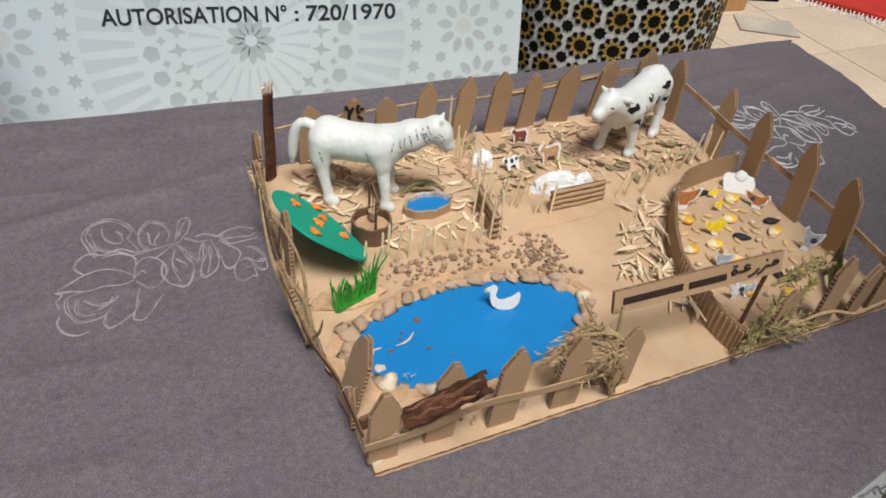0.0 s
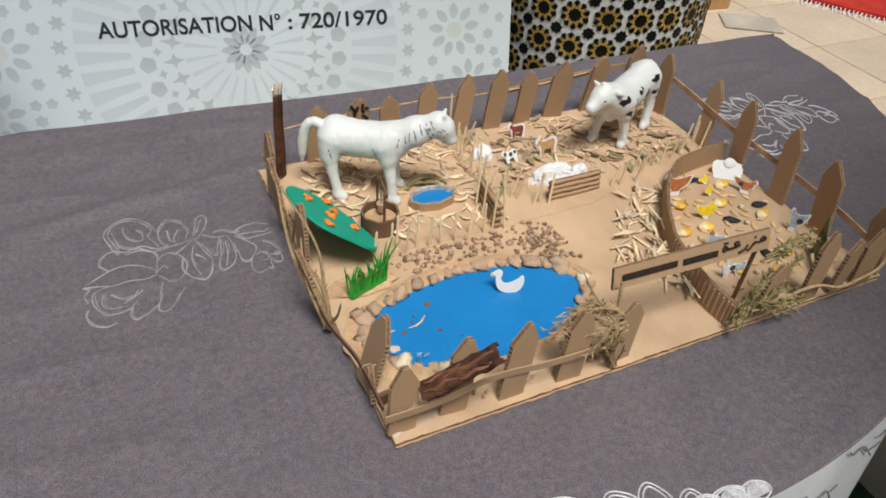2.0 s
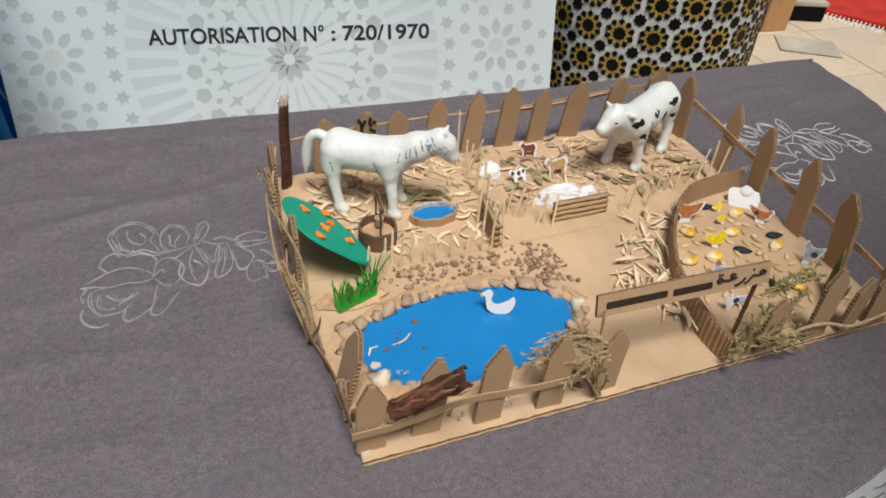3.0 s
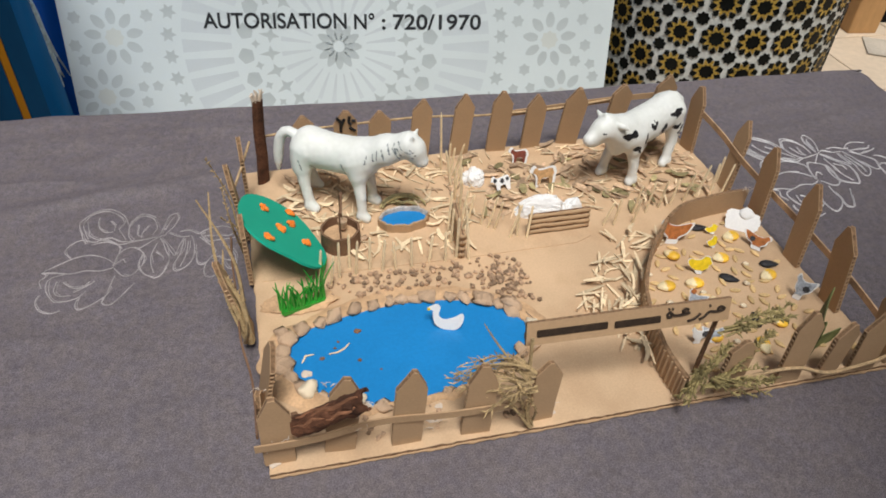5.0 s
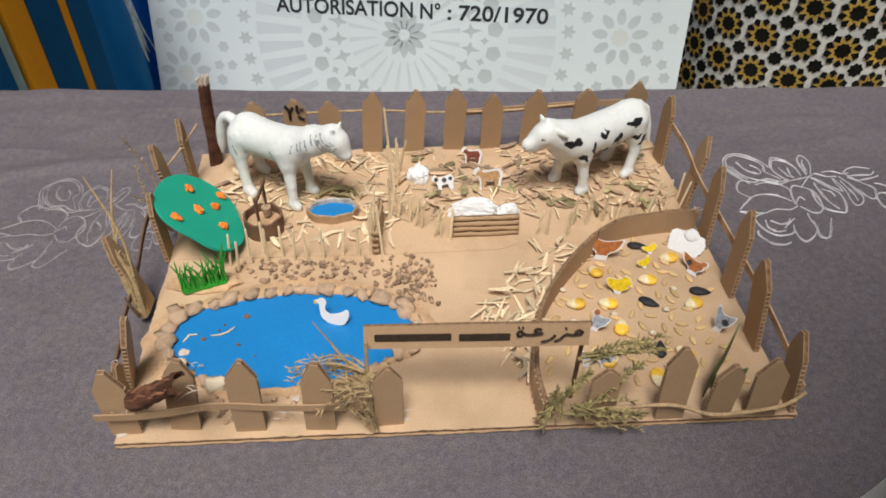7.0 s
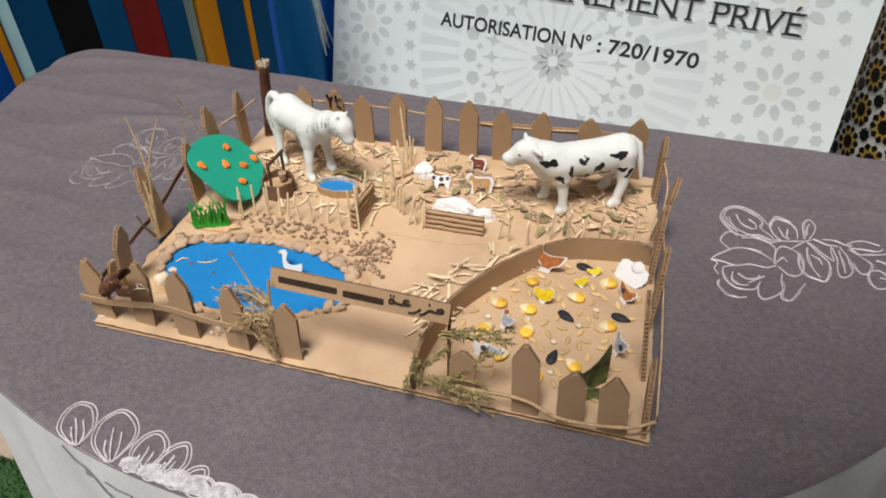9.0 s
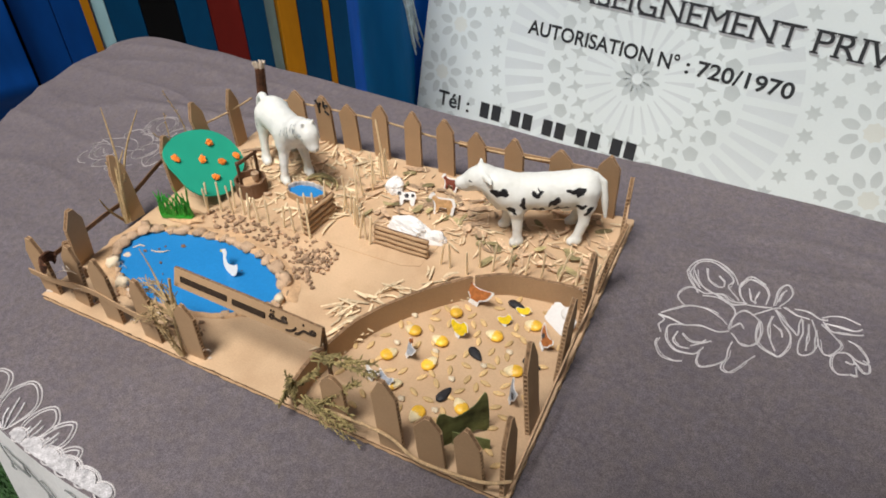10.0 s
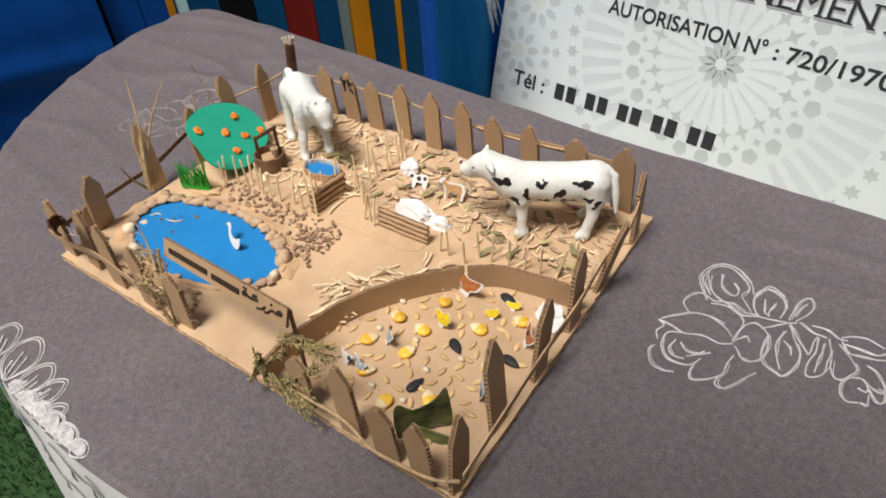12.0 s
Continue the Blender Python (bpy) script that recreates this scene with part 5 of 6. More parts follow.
HORSE = [((-0.026, 0, 0.0620), (-0.004, 0, 0.0605), 0.0195, 0.0182),
         ((-0.004, 0, 0.0605), (0.026, 0, 0.0610), 0.0182, 0.0190),
         ((-0.0265, 0, 0.0660), (-0.016, 0, 0.0650), 0.0168, 0.0158),
         ((0.028, 0, 0.0640), (0.050, 0.001, 0.0745), 0.0170, 0.0142),
         ((0.050, 0.001, 0.0745), (0.0705, 0.002, 0.0840), 0.0142, 0.0112),
         ((0.0715, 0.002, 0.0850), (0.0770, 0.0022, 0.0810), 0.0112, 0.0106),
         ((0.0770, 0.0022, 0.0810), (0.0848, 0.0025, 0.0688), 0.0094, 0.0062),
         ((0.0735, 0.002, 0.0770), (0.0808, 0.0023, 0.0700), 0.0074, 0.0058),
         ((0.022, -0.0085, 0.0600), (0.026, -0.0105, 0.0490), 0.0116, 0.0098),
         ((0.022, 0.0075, 0.0600), (0.026, 0.0090, 0.0490), 0.0116, 0.0098),
         ((-0.030, -0.0085, 0.0625), (-0.032, -0.0110, 0.0480), 0.0126, 0.0106),
         ((-0.030, 0.0080, 0.0625), (-0.035, 0.0100, 0.0480), 0.0126, 0.0106),
         ((0.052, 0.001, 0.0860), (0.070, 0.002, 0.0935), 0.0040, 0.0030),
         ((0.0755, 0.0070, 0.0920), (0.0775, 0.0085, 0.0975), 0.0029, 0.0012),
         ((0.0755, -0.0030, 0.0920), (0.0775, -0.0045, 0.0970), 0.0029, 0.0012),
         ((0.025, -0.0105, 0.052), (0.0300, -0.0165, 0.026), 0.0078, 0.0050),
         ((0.0300, -0.0165, 0.026), (0.0318, -0.0188, 0.009), 0.0049, 0.0046),
         ((0.0315, -0.0190, 0.0060), (0.0362, -0.0193, 0.0045), 0.0056, 0.0048),
         ((0.025, 0.009, 0.052), (0.0298, 0.0112, 0.026), 0.0078, 0.0050),
         ((0.0298, 0.0112, 0.026), (0.0312, 0.0116, 0.009), 0.0049, 0.0046),
         ((0.0310, 0.0116, 0.0060), (0.0356, 0.0116, 0.0045), 0.0056, 0.0048),
         ((-0.032, -0.0105, 0.054), (-0.0285, -0.0165, 0.032), 0.0098, 0.0056),
         ((-0.0285, -0.0165, 0.032), (-0.0225, -0.0202, 0.009), 0.0052, 0.0048),
         ((-0.0225, -0.0205, 0.0060), (-0.0172, -0.0210, 0.0045), 0.0058, 0.0050),
         ((-0.034, 0.0095, 0.054), (-0.0380, 0.0140, 0.032), 0.0098, 0.0056),
         ((-0.0380, 0.0140, 0.032), (-0.0345, 0.0176, 0.009), 0.0052, 0.0048),
         ((-0.0345, 0.0176, 0.0060), (-0.0295, 0.0176, 0.0045), 0.0056, 0.0048),
         *[((x0, -0.002 - 0.09 * (0.078 - z0), z0), (x1, -0.002 - 0.09 * (0.078 - z1), z1), r0, r1) for (x0, z0, r0), (x1, z1, r1) in zip(TAIL, TAIL[1:])]]
# foot end, head end of short grey strokes on the neck, by place along the body and height
STROKES = ((0.0455, 0.0795, 0.0462, 0.0715), (0.0550, 0.0868, 0.0575, 0.0790), (0.0605, 0.0882, 0.0640, 0.0805), (0.0650, 0.0905, 0.0685, 0.0850), (0.0765, 0.0850, 0.0790, 0.0830), (0.0800, 0.0805, 0.0815, 0.0800), (0.0900, 0.0685, 0.0910, 0.0680), (-0.030, 0.058, -0.028, 0.048), (0.036, 0.0735, 0.035, 0.066), (0.042, 0.0763, 0.043, 0.067), (0.05, 0.0818, 0.053, 0.0716), (0.06, 0.0846, 0.066, 0.0735), (0.064, 0.0856, 0.068, 0.0781), (0.072, 0.0828, 0.077, 0.0818), (0.078, 0.0767, 0.0795, 0.0767), (0.012, 0.0614, 0.017, 0.0465), (-0.02, 0.0521, -0.016, 0.0465))


def horse_paint(c):
    if abs(c.y) < 0.003:
        return 0
    for x0, z0, x1, z1 in STROKES:
        d = Vector((x1 - x0, z1 - z0))
        t = max(0.0, min(1.0, (Vector((c.x - x0, c.z - z0))).dot(d) / d.length_squared))
        w = (Vector((c.x - x0, c.z - z0)) - d * t).length
        if w < 0.0006 + 0.0006 * noise.noise(c * 400):
            return 1
    return 0


horse = figurine("toy_horse", HORSE, 0.0040, 0.0010, [PLASTIC_WHITE, PAINT_GREY], horse_paint, pose(0.0835, 0.293, -0.0005, 0, 0, -29), 7)
tagged(horse, "white moulded plastic toy horse with grey neck strokes on the straw", "toy")

COW = [((-0.040, 0, 0.0600), (0.0, 0, 0.0580), 0.0192, 0.0195),
       ((0.0, 0, 0.0580), (0.036, 0, 0.0590), 0.0195, 0.0188),
       ((-0.043, 0, 0.0665), (-0.031, 0, 0.0655), 0.0142, 0.0150),
       ((0.034, 0, 0.0645), (0.046, -0.001, 0.0665), 0.0146, 0.0148),
       ((0.042, -0.002, 0.0650), (0.060, -0.006, 0.0725), 0.0165, 0.0138),
       ((0.0620, -0.0065, 0.0770), (0.0690, -0.0075, 0.0735), 0.0106, 0.0103),
       ((0.0690, -0.0078, 0.0728), (0.0836, -0.0095, 0.0655), 0.0090, 0.0066),
       ((0.0640, -0.0070, 0.0665), (0.0775, -0.0088, 0.0622), 0.0074, 0.0060),
       ((0.030, -0.0085, 0.0580), (0.033, -0.0100, 0.0460), 0.0118, 0.0102),
       ((0.028, 0.0085, 0.0580), (0.028, 0.0100, 0.0460), 0.0118, 0.0102),
       ((-0.042, -0.0080, 0.0620), (-0.043, -0.0100, 0.0470), 0.0124, 0.0108),
       ((-0.042, 0.0080, 0.0620), (-0.043, 0.0100, 0.0470), 0.0124, 0.0108),
       ((0.053, -0.0025, 0.0580), (0.044, -0.0010, 0.0440), 0.0078, 0.0070),
       ((-0.030, 0, 0.0410), (-0.024, 0, 0.0380), 0.0070, 0.0058),
       ((0.0610, 0.0025, 0.0805), (0.0570, 0.0105, 0.0800), 0.0036, 0.0030),
       ((0.0570, 0.0105, 0.0800), (0.0555, 0.0150, 0.0785), 0.0030, 0.0012),
       ((0.0630, -0.0140, 0.0830), (0.0622, -0.0200, 0.0862), 0.0034, 0.0013),
       ((0.0628, -0.0075, 0.0850), (0.0640, -0.0080, 0.0865), 0.0044, 0.0034),
       ((0.0285, 0.0095, 0.048), (0.0270, 0.0145, 0.024), 0.0078, 0.0053),
       ((0.0270, 0.0145, 0.024), (0.0265, 0.0156, 0.009), 0.0050, 0.0048),
       ((0.0258, 0.0157, 0.0060), (0.0302, 0.0157, 0.0045), 0.0058, 0.0048),
       ((0.0300, -0.0095, 0.048), (0.0335, -0.0155, 0.024), 0.0078, 0.0053),
       ((0.0335, -0.0155, 0.024), (0.0345, -0.0170, 0.009), 0.0050, 0.0048),
       ((0.0340, -0.0172, 0.0060), (0.0384, -0.0174, 0.0045), 0.0058, 0.0048),
       ((-0.0420, 0.0100, 0.050), (-0.0415, 0.0155, 0.028), 0.0092, 0.0058),
       ((-0.0415, 0.0155, 0.028), (-0.0352, 0.0176, 0.009), 0.0054, 0.0050),
       ((-0.0350, 0.0178, 0.0060), (-0.0300, 0.0178, 0.0045), 0.0058, 0.0050),
       ((-0.0420, -0.0100, 0.050), (-0.0450, -0.0150, 0.028), 0.0092, 0.0058),
       ((-0.0450, -0.0150, 0.028), (-0.0390, -0.0172, 0.009), 0.0054, 0.0050),
       ((-0.0386, -0.0172, 0.0060), (-0.0340, -0.0172, 0.0045), 0.0056, 0.0048),
       ((-0.0520, 0, 0.0745), (-0.0600, 0.003, 0.0680), 0.0040, 0.0036),
       ((-0.0600, 0.003, 0.0680), (-0.0625, 0.008, 0.0480), 0.0036, 0.0040),
       ((-0.0625, 0.008, 0.0480), (-0.0640, 0.012, 0.0310), 0.0040, 0.0018)]
# black patches: place along the body, height, half-length, half-height, slope
SPOTS = ((0.0485, 0.0675, 0.0072, 0.0036, 0.3), (0.0430, 0.0680, 0.0046, 0.0048, -0.5), (0.0240, 0.0580, 0.0044, 0.0036, -0.9), (0.0225, 0.0550, 0.0032, 0.0038, 0.2), (0.0105, 0.0660, 0.0050, 0.0025, -0.2), (0.0068, 0.0675, 0.0026, 0.0038, -0.9),
         (-0.0065, 0.0565, 0.0044, 0.0044, 0.3), (-0.0110, 0.0590, 0.0042, 0.0028, 0.3), (-0.0255, 0.0680, 0.0066, 0.0026, 0.5), (-0.0325, 0.0665, 0.0054, 0.0054, 0.2), (-0.0370, 0.0690, 0.0040, 0.0032, 0.0), (-0.0440, 0.0450, 0.0048, 0.0030, -1.2),
         (-0.0200, 0.0475, 0.0042, 0.0026, -0.6), (0.0060, 0.0460, 0.0066, 0.0030, -0.2), (0.0335, 0.0485, 0.0060, 0.0032, 0.9), (-0.0120, 0.0480, 0.0036, 0.0024, 0.4), (-0.0360, 0.0500, 0.0048, 0.0032, -0.4), (0.0765, 0.0735, 0.0024, 0.0010, 0.2))


def cow_paint(c):
    if abs(c.y) < (0.006 if c.z > 0.055 else 0.003) and c.x < 0.06:
        return 0
    wob = Vector((noise.noise(c * 170), 0, noise.noise(c * 170 + Vector((9, 3, 1))))) * 0.0040
    for x, z, l, h, s in SPOTS:
        dx, dz = c.x + wob.x - x, c.z + wob.z - z
        if (dx / l) ** 2 + ((dz - s * dx * 0.5) / h) ** 2 < 1:
            return 1
    return 0


cow = figurine("toy_cow", COW, 0.0042, 0.0010, [PLASTIC_WHITE, PAINT_BLACK], cow_paint, Matrix.Translation((0.4085, 0.3025, -0.0005)) @ pose(0, 0, 0, 0, 0, 210), 2)
tagged(cow, "white moulded plastic toy cow with black patches in the straw pen", "toy")


# ---------------------------------------------------------------- paper cut-outs
BIRD = ((-0.54, 0.78), (-0.47, 0.94), (-0.36, 0.90), (-0.28, 0.80), (-0.05, 0.74), (0.22, 0.80), (0.50, 0.88), (0.46, 0.68), (0.32, 0.42), (0.08, 0.25), (0.02, 0.0), (-0.32, 0.0), (-0.28, 0.22), (-0.43, 0.42), (-0.46, 0.66))
BEAST = ((-0.50, 0.72), (-0.42, 0.92), (-0.30, 0.96), (-0.22, 0.82), (0.0, 0.80), (0.30, 0.84), (0.44, 0.78), (0.50, 0.52), (0.46, 0.40), (0.40, 0.0), (0.28, 0.0), (0.26, 0.30), (0.10, 0.34), (-0.10, 0.32), (-0.16, 0.0), (-0.28, 0.0), (-0.28, 0.40), (-0.36, 0.62))
CHICK = ((-0.50, 0.62), (-0.44, 0.78), (-0.36, 0.94), (-0.16, 0.98), (-0.04, 0.80), (0.22, 0.72), (0.42, 0.74), (0.52, 0.60), (0.40, 0.34), (0.18, 0.18), (0.06, 0.0), (-0.14, 0.0), (-0.16, 0.18), (-0.36, 0.34), (-0.40, 0.54))
SWAN = ((-0.50, 0.80), (-0.36, 0.92), (-0.24, 0.98), (-0.14, 0.84), (-0.18, 0.56), (-0.02, 0.40), (0.28, 0.52), (0.46, 0.68), (0.52, 0.48), (0.44, 0.16), (0.26, 0.0), (-0.06, 0.02), (-0.28, 0.22), (-0.34, 0.56), (-0.36, 0.72), (-0.46, 0.72))


def cutout(name, shape, x, y, turn, w, h, print_m, label, lean=8, accents=(), z=0.0006):
    """A white paper silhouette standing on the card, with its coloured print inside."""
    ob = thing(name, label, "paper cut-out", "paper animals", at=pose(x, y, z, 0, 0, turn) @ pose(0, 0, 0, -lean, 0, 0))
    pts = spline([(a * w, b * h) for a, b in shape], 3, True)
    cx, cz = sum(p[0] for p in pts) / len(pts), sum(p[1] for p in pts) / len(pts)
    paper = part("paper", prism([(p[0], max(0.0, p[1])) for p in pts], 0.0005), PAPER, ob)
    if print_m is not None:
        fill = 0.94 if shape is CHICK else 0.78 if shape is BEAST else 0.86
        low = 0.0 if shape is BEAST else 0.2 * h
        inner = [(cx + (p[0] - cx) * fill, max(low, cz + (p[1] - cz) * fill)) for p in pts]
        for side in (-1, 1):
            part("print", prism(inner, 0.0002, m=pose(0, side * 0.0005, 0)), print_m, paper)
    for ax, az, r, m in accents:
        for side in (-1, 1):
            part("printed_patch", star(7, r, r * 0.75, 0.0002, 0.3, None, ax * w, az * h), m, paper, at=pose(0, side * 0.0008, 0))
    return ob


cutout("paper_swan", SWAN, 0.1490, 0.1045, -16, 0.030, 0.024, None, "white paper swan with a yellow beak standing on the blue pond", 16, ((-0.46, 0.77, 0.0016, PRINT_YELLOW),), 0.0012)
cutout("paper_spotted_calf", BEAST, 0.253, 0.284, 20, 0.024, 0.019, PAPER, "small white paper calf with dark spots", 30, ((-0.3, 0.72, 0.0026, PRINT_DARK), (0.05, 0.6, 0.0030, PRINT_DARK), (0.34, 0.62, 0.0024, PRINT_DARK)))
cutout("paper_goat", BEAST, 0.298, 0.286, 8, 0.032, 0.026, PRINT_TAN, "small tan paper goat with a white cut edge", 14)
cutout("paper_foal", BEAST, 0.284, 0.331, -4, 0.023, 0.020, PRINT_RED, "small red-brown paper foal with a white cut edge", 16)
cutout("paper_hen", BIRD, 0.395, 0.1735, -14, 0.031, 0.026, PRINT_BROWN, "orange-brown paper hen with a white cut edge by the pen wall", 18, ((-0.36, 0.8, 0.0016, PRINT_RED),))
cutout("paper_chick", CHICK, 0.396, 0.130, -22, -0.022, 0.019, PRINT_YELLOW, "bright yellow paper chick among the grain", 20)
cutout("paper_chick", CHICK, 0.4295, 0.1615, 15, -0.014, 0.012, PRINT_YELLOW, "small yellow paper chick among the grain", 30)
cutout("paper_chick", CHICK, 0.4395, 0.181, 5, -0.015, 0.010, PRINT_YELLOW, "small yellow paper chick near the pen wall", 40)
cutout("paper_rooster", BIRD, 0.3685, 0.087, -44, 0.016, 0.020, PRINT_GREY, "grey-white paper rooster with a red comb", 22, ((-0.32, 0.84, 0.0026, PRINT_BROWN),))
cutout("paper_rooster", BIRD, 0.365, 0.050, -20, -0.018, 0.015, PRINT_GREY, "pale blue-grey paper hen behind the dry twigs", 30)
cutout("paper_hen", BIRD, 0.467, 0.155, -52, -0.026, 0.018, PRINT_BROWN, "mottled brown paper hen with a white base", 30, ((0.1, 0.5, 0.003, PRINT_DARK),))
cutout("paper_pigeon", BIRD, 0.4695, 0.0815, -56, 0.018, 0.027, PRINT_GREY, "speckled grey paper bird standing on edge", 10, ((0.1, 0.5, 0.0035, PRINT_DARK),))
cutout("paper_hen", BIRD, 0.3545, 0.051, -10, 0.015, 0.017, PAPER, "white and black paper hen by the gate post", 12, ((0.25, 0.6, 0.0034, PRINT_DARK),))


def crumple(name, x, y, rx, ry, rz, seed, label, turn=0):
    bm = bmesh.new()
    bmesh.ops.create_icosphere(bm, subdivisions=4, radius=1.0)
    off = Vector((seed, seed * 2, 0))
    for v in bm.verts:
        k = 1 + 0.30 * noise.noise(v.co * 1.6 + off) + 0.16 * abs(noise.noise(v.co * 5 + off)) - 0.08 * noise.noise(v.co * 11 + off)
        v.co = Vector((v.co.x * rx * k, v.co.y * ry * k, max(-0.1, v.co.z) * rz * k + 0.1 * rz))
    return tagged(part(name, bm, PAPER, at=pose(x, y, 0.0006, 0, 0, turn), smooth=False), label, "paper")


crumple("paper_sheep", 0.226, 0.306, 0.0108, 0.0115, 0.0135, 5.2, "small round white crumpled paper sheep lying in the straw", 10)
crumple("paper_lamb", 0.281, 0.2445, 0.026, 0.012, 0.016, 3.3, "white crumpled paper lamb lying behind the slatted panel", -6)
crumple("paper_ball", 0.314, 0.2440, 0.011, 0.008, 0.010, 7.1, "white crumpled paper ball beside the paper lamb", 10)

# torn white paper hen against the side fence
wh = thing("torn_paper_hen", "large torn white paper hen leaning by the side fence", "paper cut-out", "paper animals", at=pose(0.470, 0.181, 0, 0, 0, -34) @ pose(0, 0, 0, -48, 0, 0))
out = []
for k in range(44):
    a = math.tau * k / 44
    r = 0.0145 * (1 / max(abs(math.cos(a)), abs(math.sin(a))) * 0.5 + 0.5) * (1 + 0.05 * math.sin(3 * a + 0.6) + 0.05 * rng.uniform(-1, 1))
    out.append((1.15 * r * math.cos(a), max(0.0, 0.010 + 0.8 * r * math.sin(a))))
part("paper", prism(out, 0.0008), PAPER, wh)
bm = bmesh.new()
bmesh.ops.create_icosphere(bm, subdivisions=3, radius=1.0)
for v in bm.verts:
    k = 1 + 0.2 * noise.noise(v.co * 2.2)
    v.co = Vector((0.002 + v.co.x * 0.007 * k, -0.0006 + v.co.y * 0.0022 * k, 0.019 + v.co.z * 0.006 * k))
part("cotton_tuft", bm, PAPER, wh, "white glued cotton tuft", smooth=True)

# ---------------------------------------------------------------- horse pen: tree, grass, well, pool
tn = Vector((0.6125, 0.1824, 0.7691)).normalized()
tx = (Vector((0, 1, 0)) - tn * tn.y).normalized()
tree = thing("foam_tree", "flat green foam tree with orange fruits against the side fence", "tree cut-out", at=Matrix.Translation(Vector((0.0278, 0.2240, 0.0343)) - tn * 0.0028) @ Matrix((tx, tn.cross(tx), tn)).transposed().to_4x4())
crown = [tuple(p) for p in spline([(-0.036, 0.039), (-0.014, 0.0445), (0.010, 0.042), (0.030, 0.034), (0.043, 0.021), (0.048, 0.005), (0.045, -0.013), (0.034, -0.027), (0.018, -0.034), (0.0, -0.040), (-0.018, -0.0425), (-0.036, -0.037), (-0.050, -0.027), (-0.055, -0.013), (-0.053, 0.002), (-0.052, 0.016), (-0.047, 0.030)], 5, True)]
FLAT = Matrix(((1, 0, 0, 0), (0, 0, 1, 0), (0, 1, 0, 0), (0, 0, 0, 1)))
crown_ob = part("crown", prism(crown, 0.0022, m=FLAT), FOAM, tree)
fruit_me = []
for s_ in range(3):
    bm = bmesh.new()
    for q in range(5):
        a = q * 1.3 + s_
        pebble(0.0030, s_ * 7 + q, bm, pose(0.0026 * math.cos(a), 0.0022 * math.sin(a), 0.0012 + 0.0008 * (q % 2)))
    fruit_me.append(mesh_of("fruit", bm, ORANGE))
for k, (x, y) in enumerate(((0.0181, 0.0175), (0.034, -0.0131), (0.0101, -0.0093), (-0.0095, 0.0047), (-0.038, 0.0211), (-0.0148, -0.0209))):
    part("fruit", fruit_me[k % 3], None, crown_ob, "orange foam fruit", at=pose(x, y, 0.0012, 0, 0, 70 * k))

grass = thing("plastic_grass", "green plastic grass tuft glued beside the pond", "grass", at=pose(0.0370, 0.1500, 0.001, 0, 0, 16))
for k in range(44):
    t = (k % 22) / 21
    x = -0.019 + 0.038 * t
    h = rng.uniform(0.018, 0.030) + 0.012 * t * rng.random() + 0.010 * (t > 0.85)
    lx, ly = rng.uniform(-0.35, 0.35) * h, rng.uniform(-0.25, 0.15) * h
    bm = tube(spline([(0, 0, 0), (lx * 0.25, ly * 0.3, h * 0.5), (lx, ly, h)], 4), [0.0010, 0.00105, 0.0010, 0.00095, 0.0009, 0.0008, 0.0007, 0.0005, 0.0002], 5)
    part("blade", bm, GREEN_PLASTIC, grass, at=pose(x, rng.uniform(-0.002, 0.003), 0.003))
part("foot_strip", box(0.038, 0.006, 0.006, m=pose(0, 0, 0.003), bevel=0.001), GREEN_PLASTIC, grass)
sand = crumple("soil_mound", 0.034, 0.158, 0.030, 0.012, 0.004, 5.5, "low mound of sandy glue under the plastic grass")
sand.data.materials.clear()
sand.data.materials.append(bank_m)
sand["category"] = "mound"

well = thing("toy_well", "round brown corrugated cardboard well with a card frame", "well", at=pose(0.0775, 0.2295, 0.0006))
bm = bmesh.new()
n = 48
prof = ((0.0184, 0.0), (0.0184, 0.0185), (0.0162, 0.0185), (0.0162, 0.0))
rings = [[bm.verts.new((r * (1 + 0.018 * math.sin(q * math.tau * 24 / n + 1.57 * (q % 2)) * (r > 0.017)) * math.cos(math.tau * q / n), r * (1 + 0.018 * math.sin(q * math.pi) * (r > 0.017)) * math.sin(math.tau * q / n), z + (0.0008 * math.sin(q * 0.9) if z else 0))) for q in range(n)] for r, z in prof]
for r0, r1 in zip(rings, rings[1:]):
    for q in range(n):
        bm.faces.new((r0[q], r0[(q + 1) % n], r1[(q + 1) % n], r1[q]))
part("wall", bm, CARD_DARK, well)
bm = bmesh.new()
bmesh.ops.create_cone(bm, cap_ends=True, segments=32, radius1=0.0162, radius2=0.0162, depth=0.002, matrix=pose(0, 0, 0.009))
part("bottom", bm, bank_m, well, "sandy paper bottom")
frame_m = pose(0.0005, 0.0, 0.0, 0, 0, 84)
for x in (-0.0135, 0.0135):
    part("post", box(0.0042, 0.0016, 0.046, m=frame_m @ pose(x, 0, 0.025), bevel=0.0003), CARD_DARK, well, "dark cardboard upright")
part("crossbar", box(0.0315, 0.0017, 0.0046, m=frame_m @ pose(0, -0.0018, 0.0465, 0, -3, 0), bevel=0.0003), CARD_DARK, well)
part("cord", tube([(0.002, 0.004, 0.046), (0.0025, 0.005, 0.034), (0.003, 0.006, 0.022)], 0.0005, 5), TWINE, well)
bm = bmesh.new()
bmesh.ops.create_cone(bm, cap_ends=True, segments=16, radius1=0.0035, radius2=0.0046, depth=0.009, matrix=pose(0.003, 0.006, 0.0185))
part("bucket", bm, STONE, well, "small grey bucket")
tagged(part("stone", stone_meshes[2], None, at=pose(0.0985, 0.231, 0.003) @ Matrix.Diagonal((0.006, 0.006, 0.006, 1))), "brown pebble beside the cardboard well", "stone")

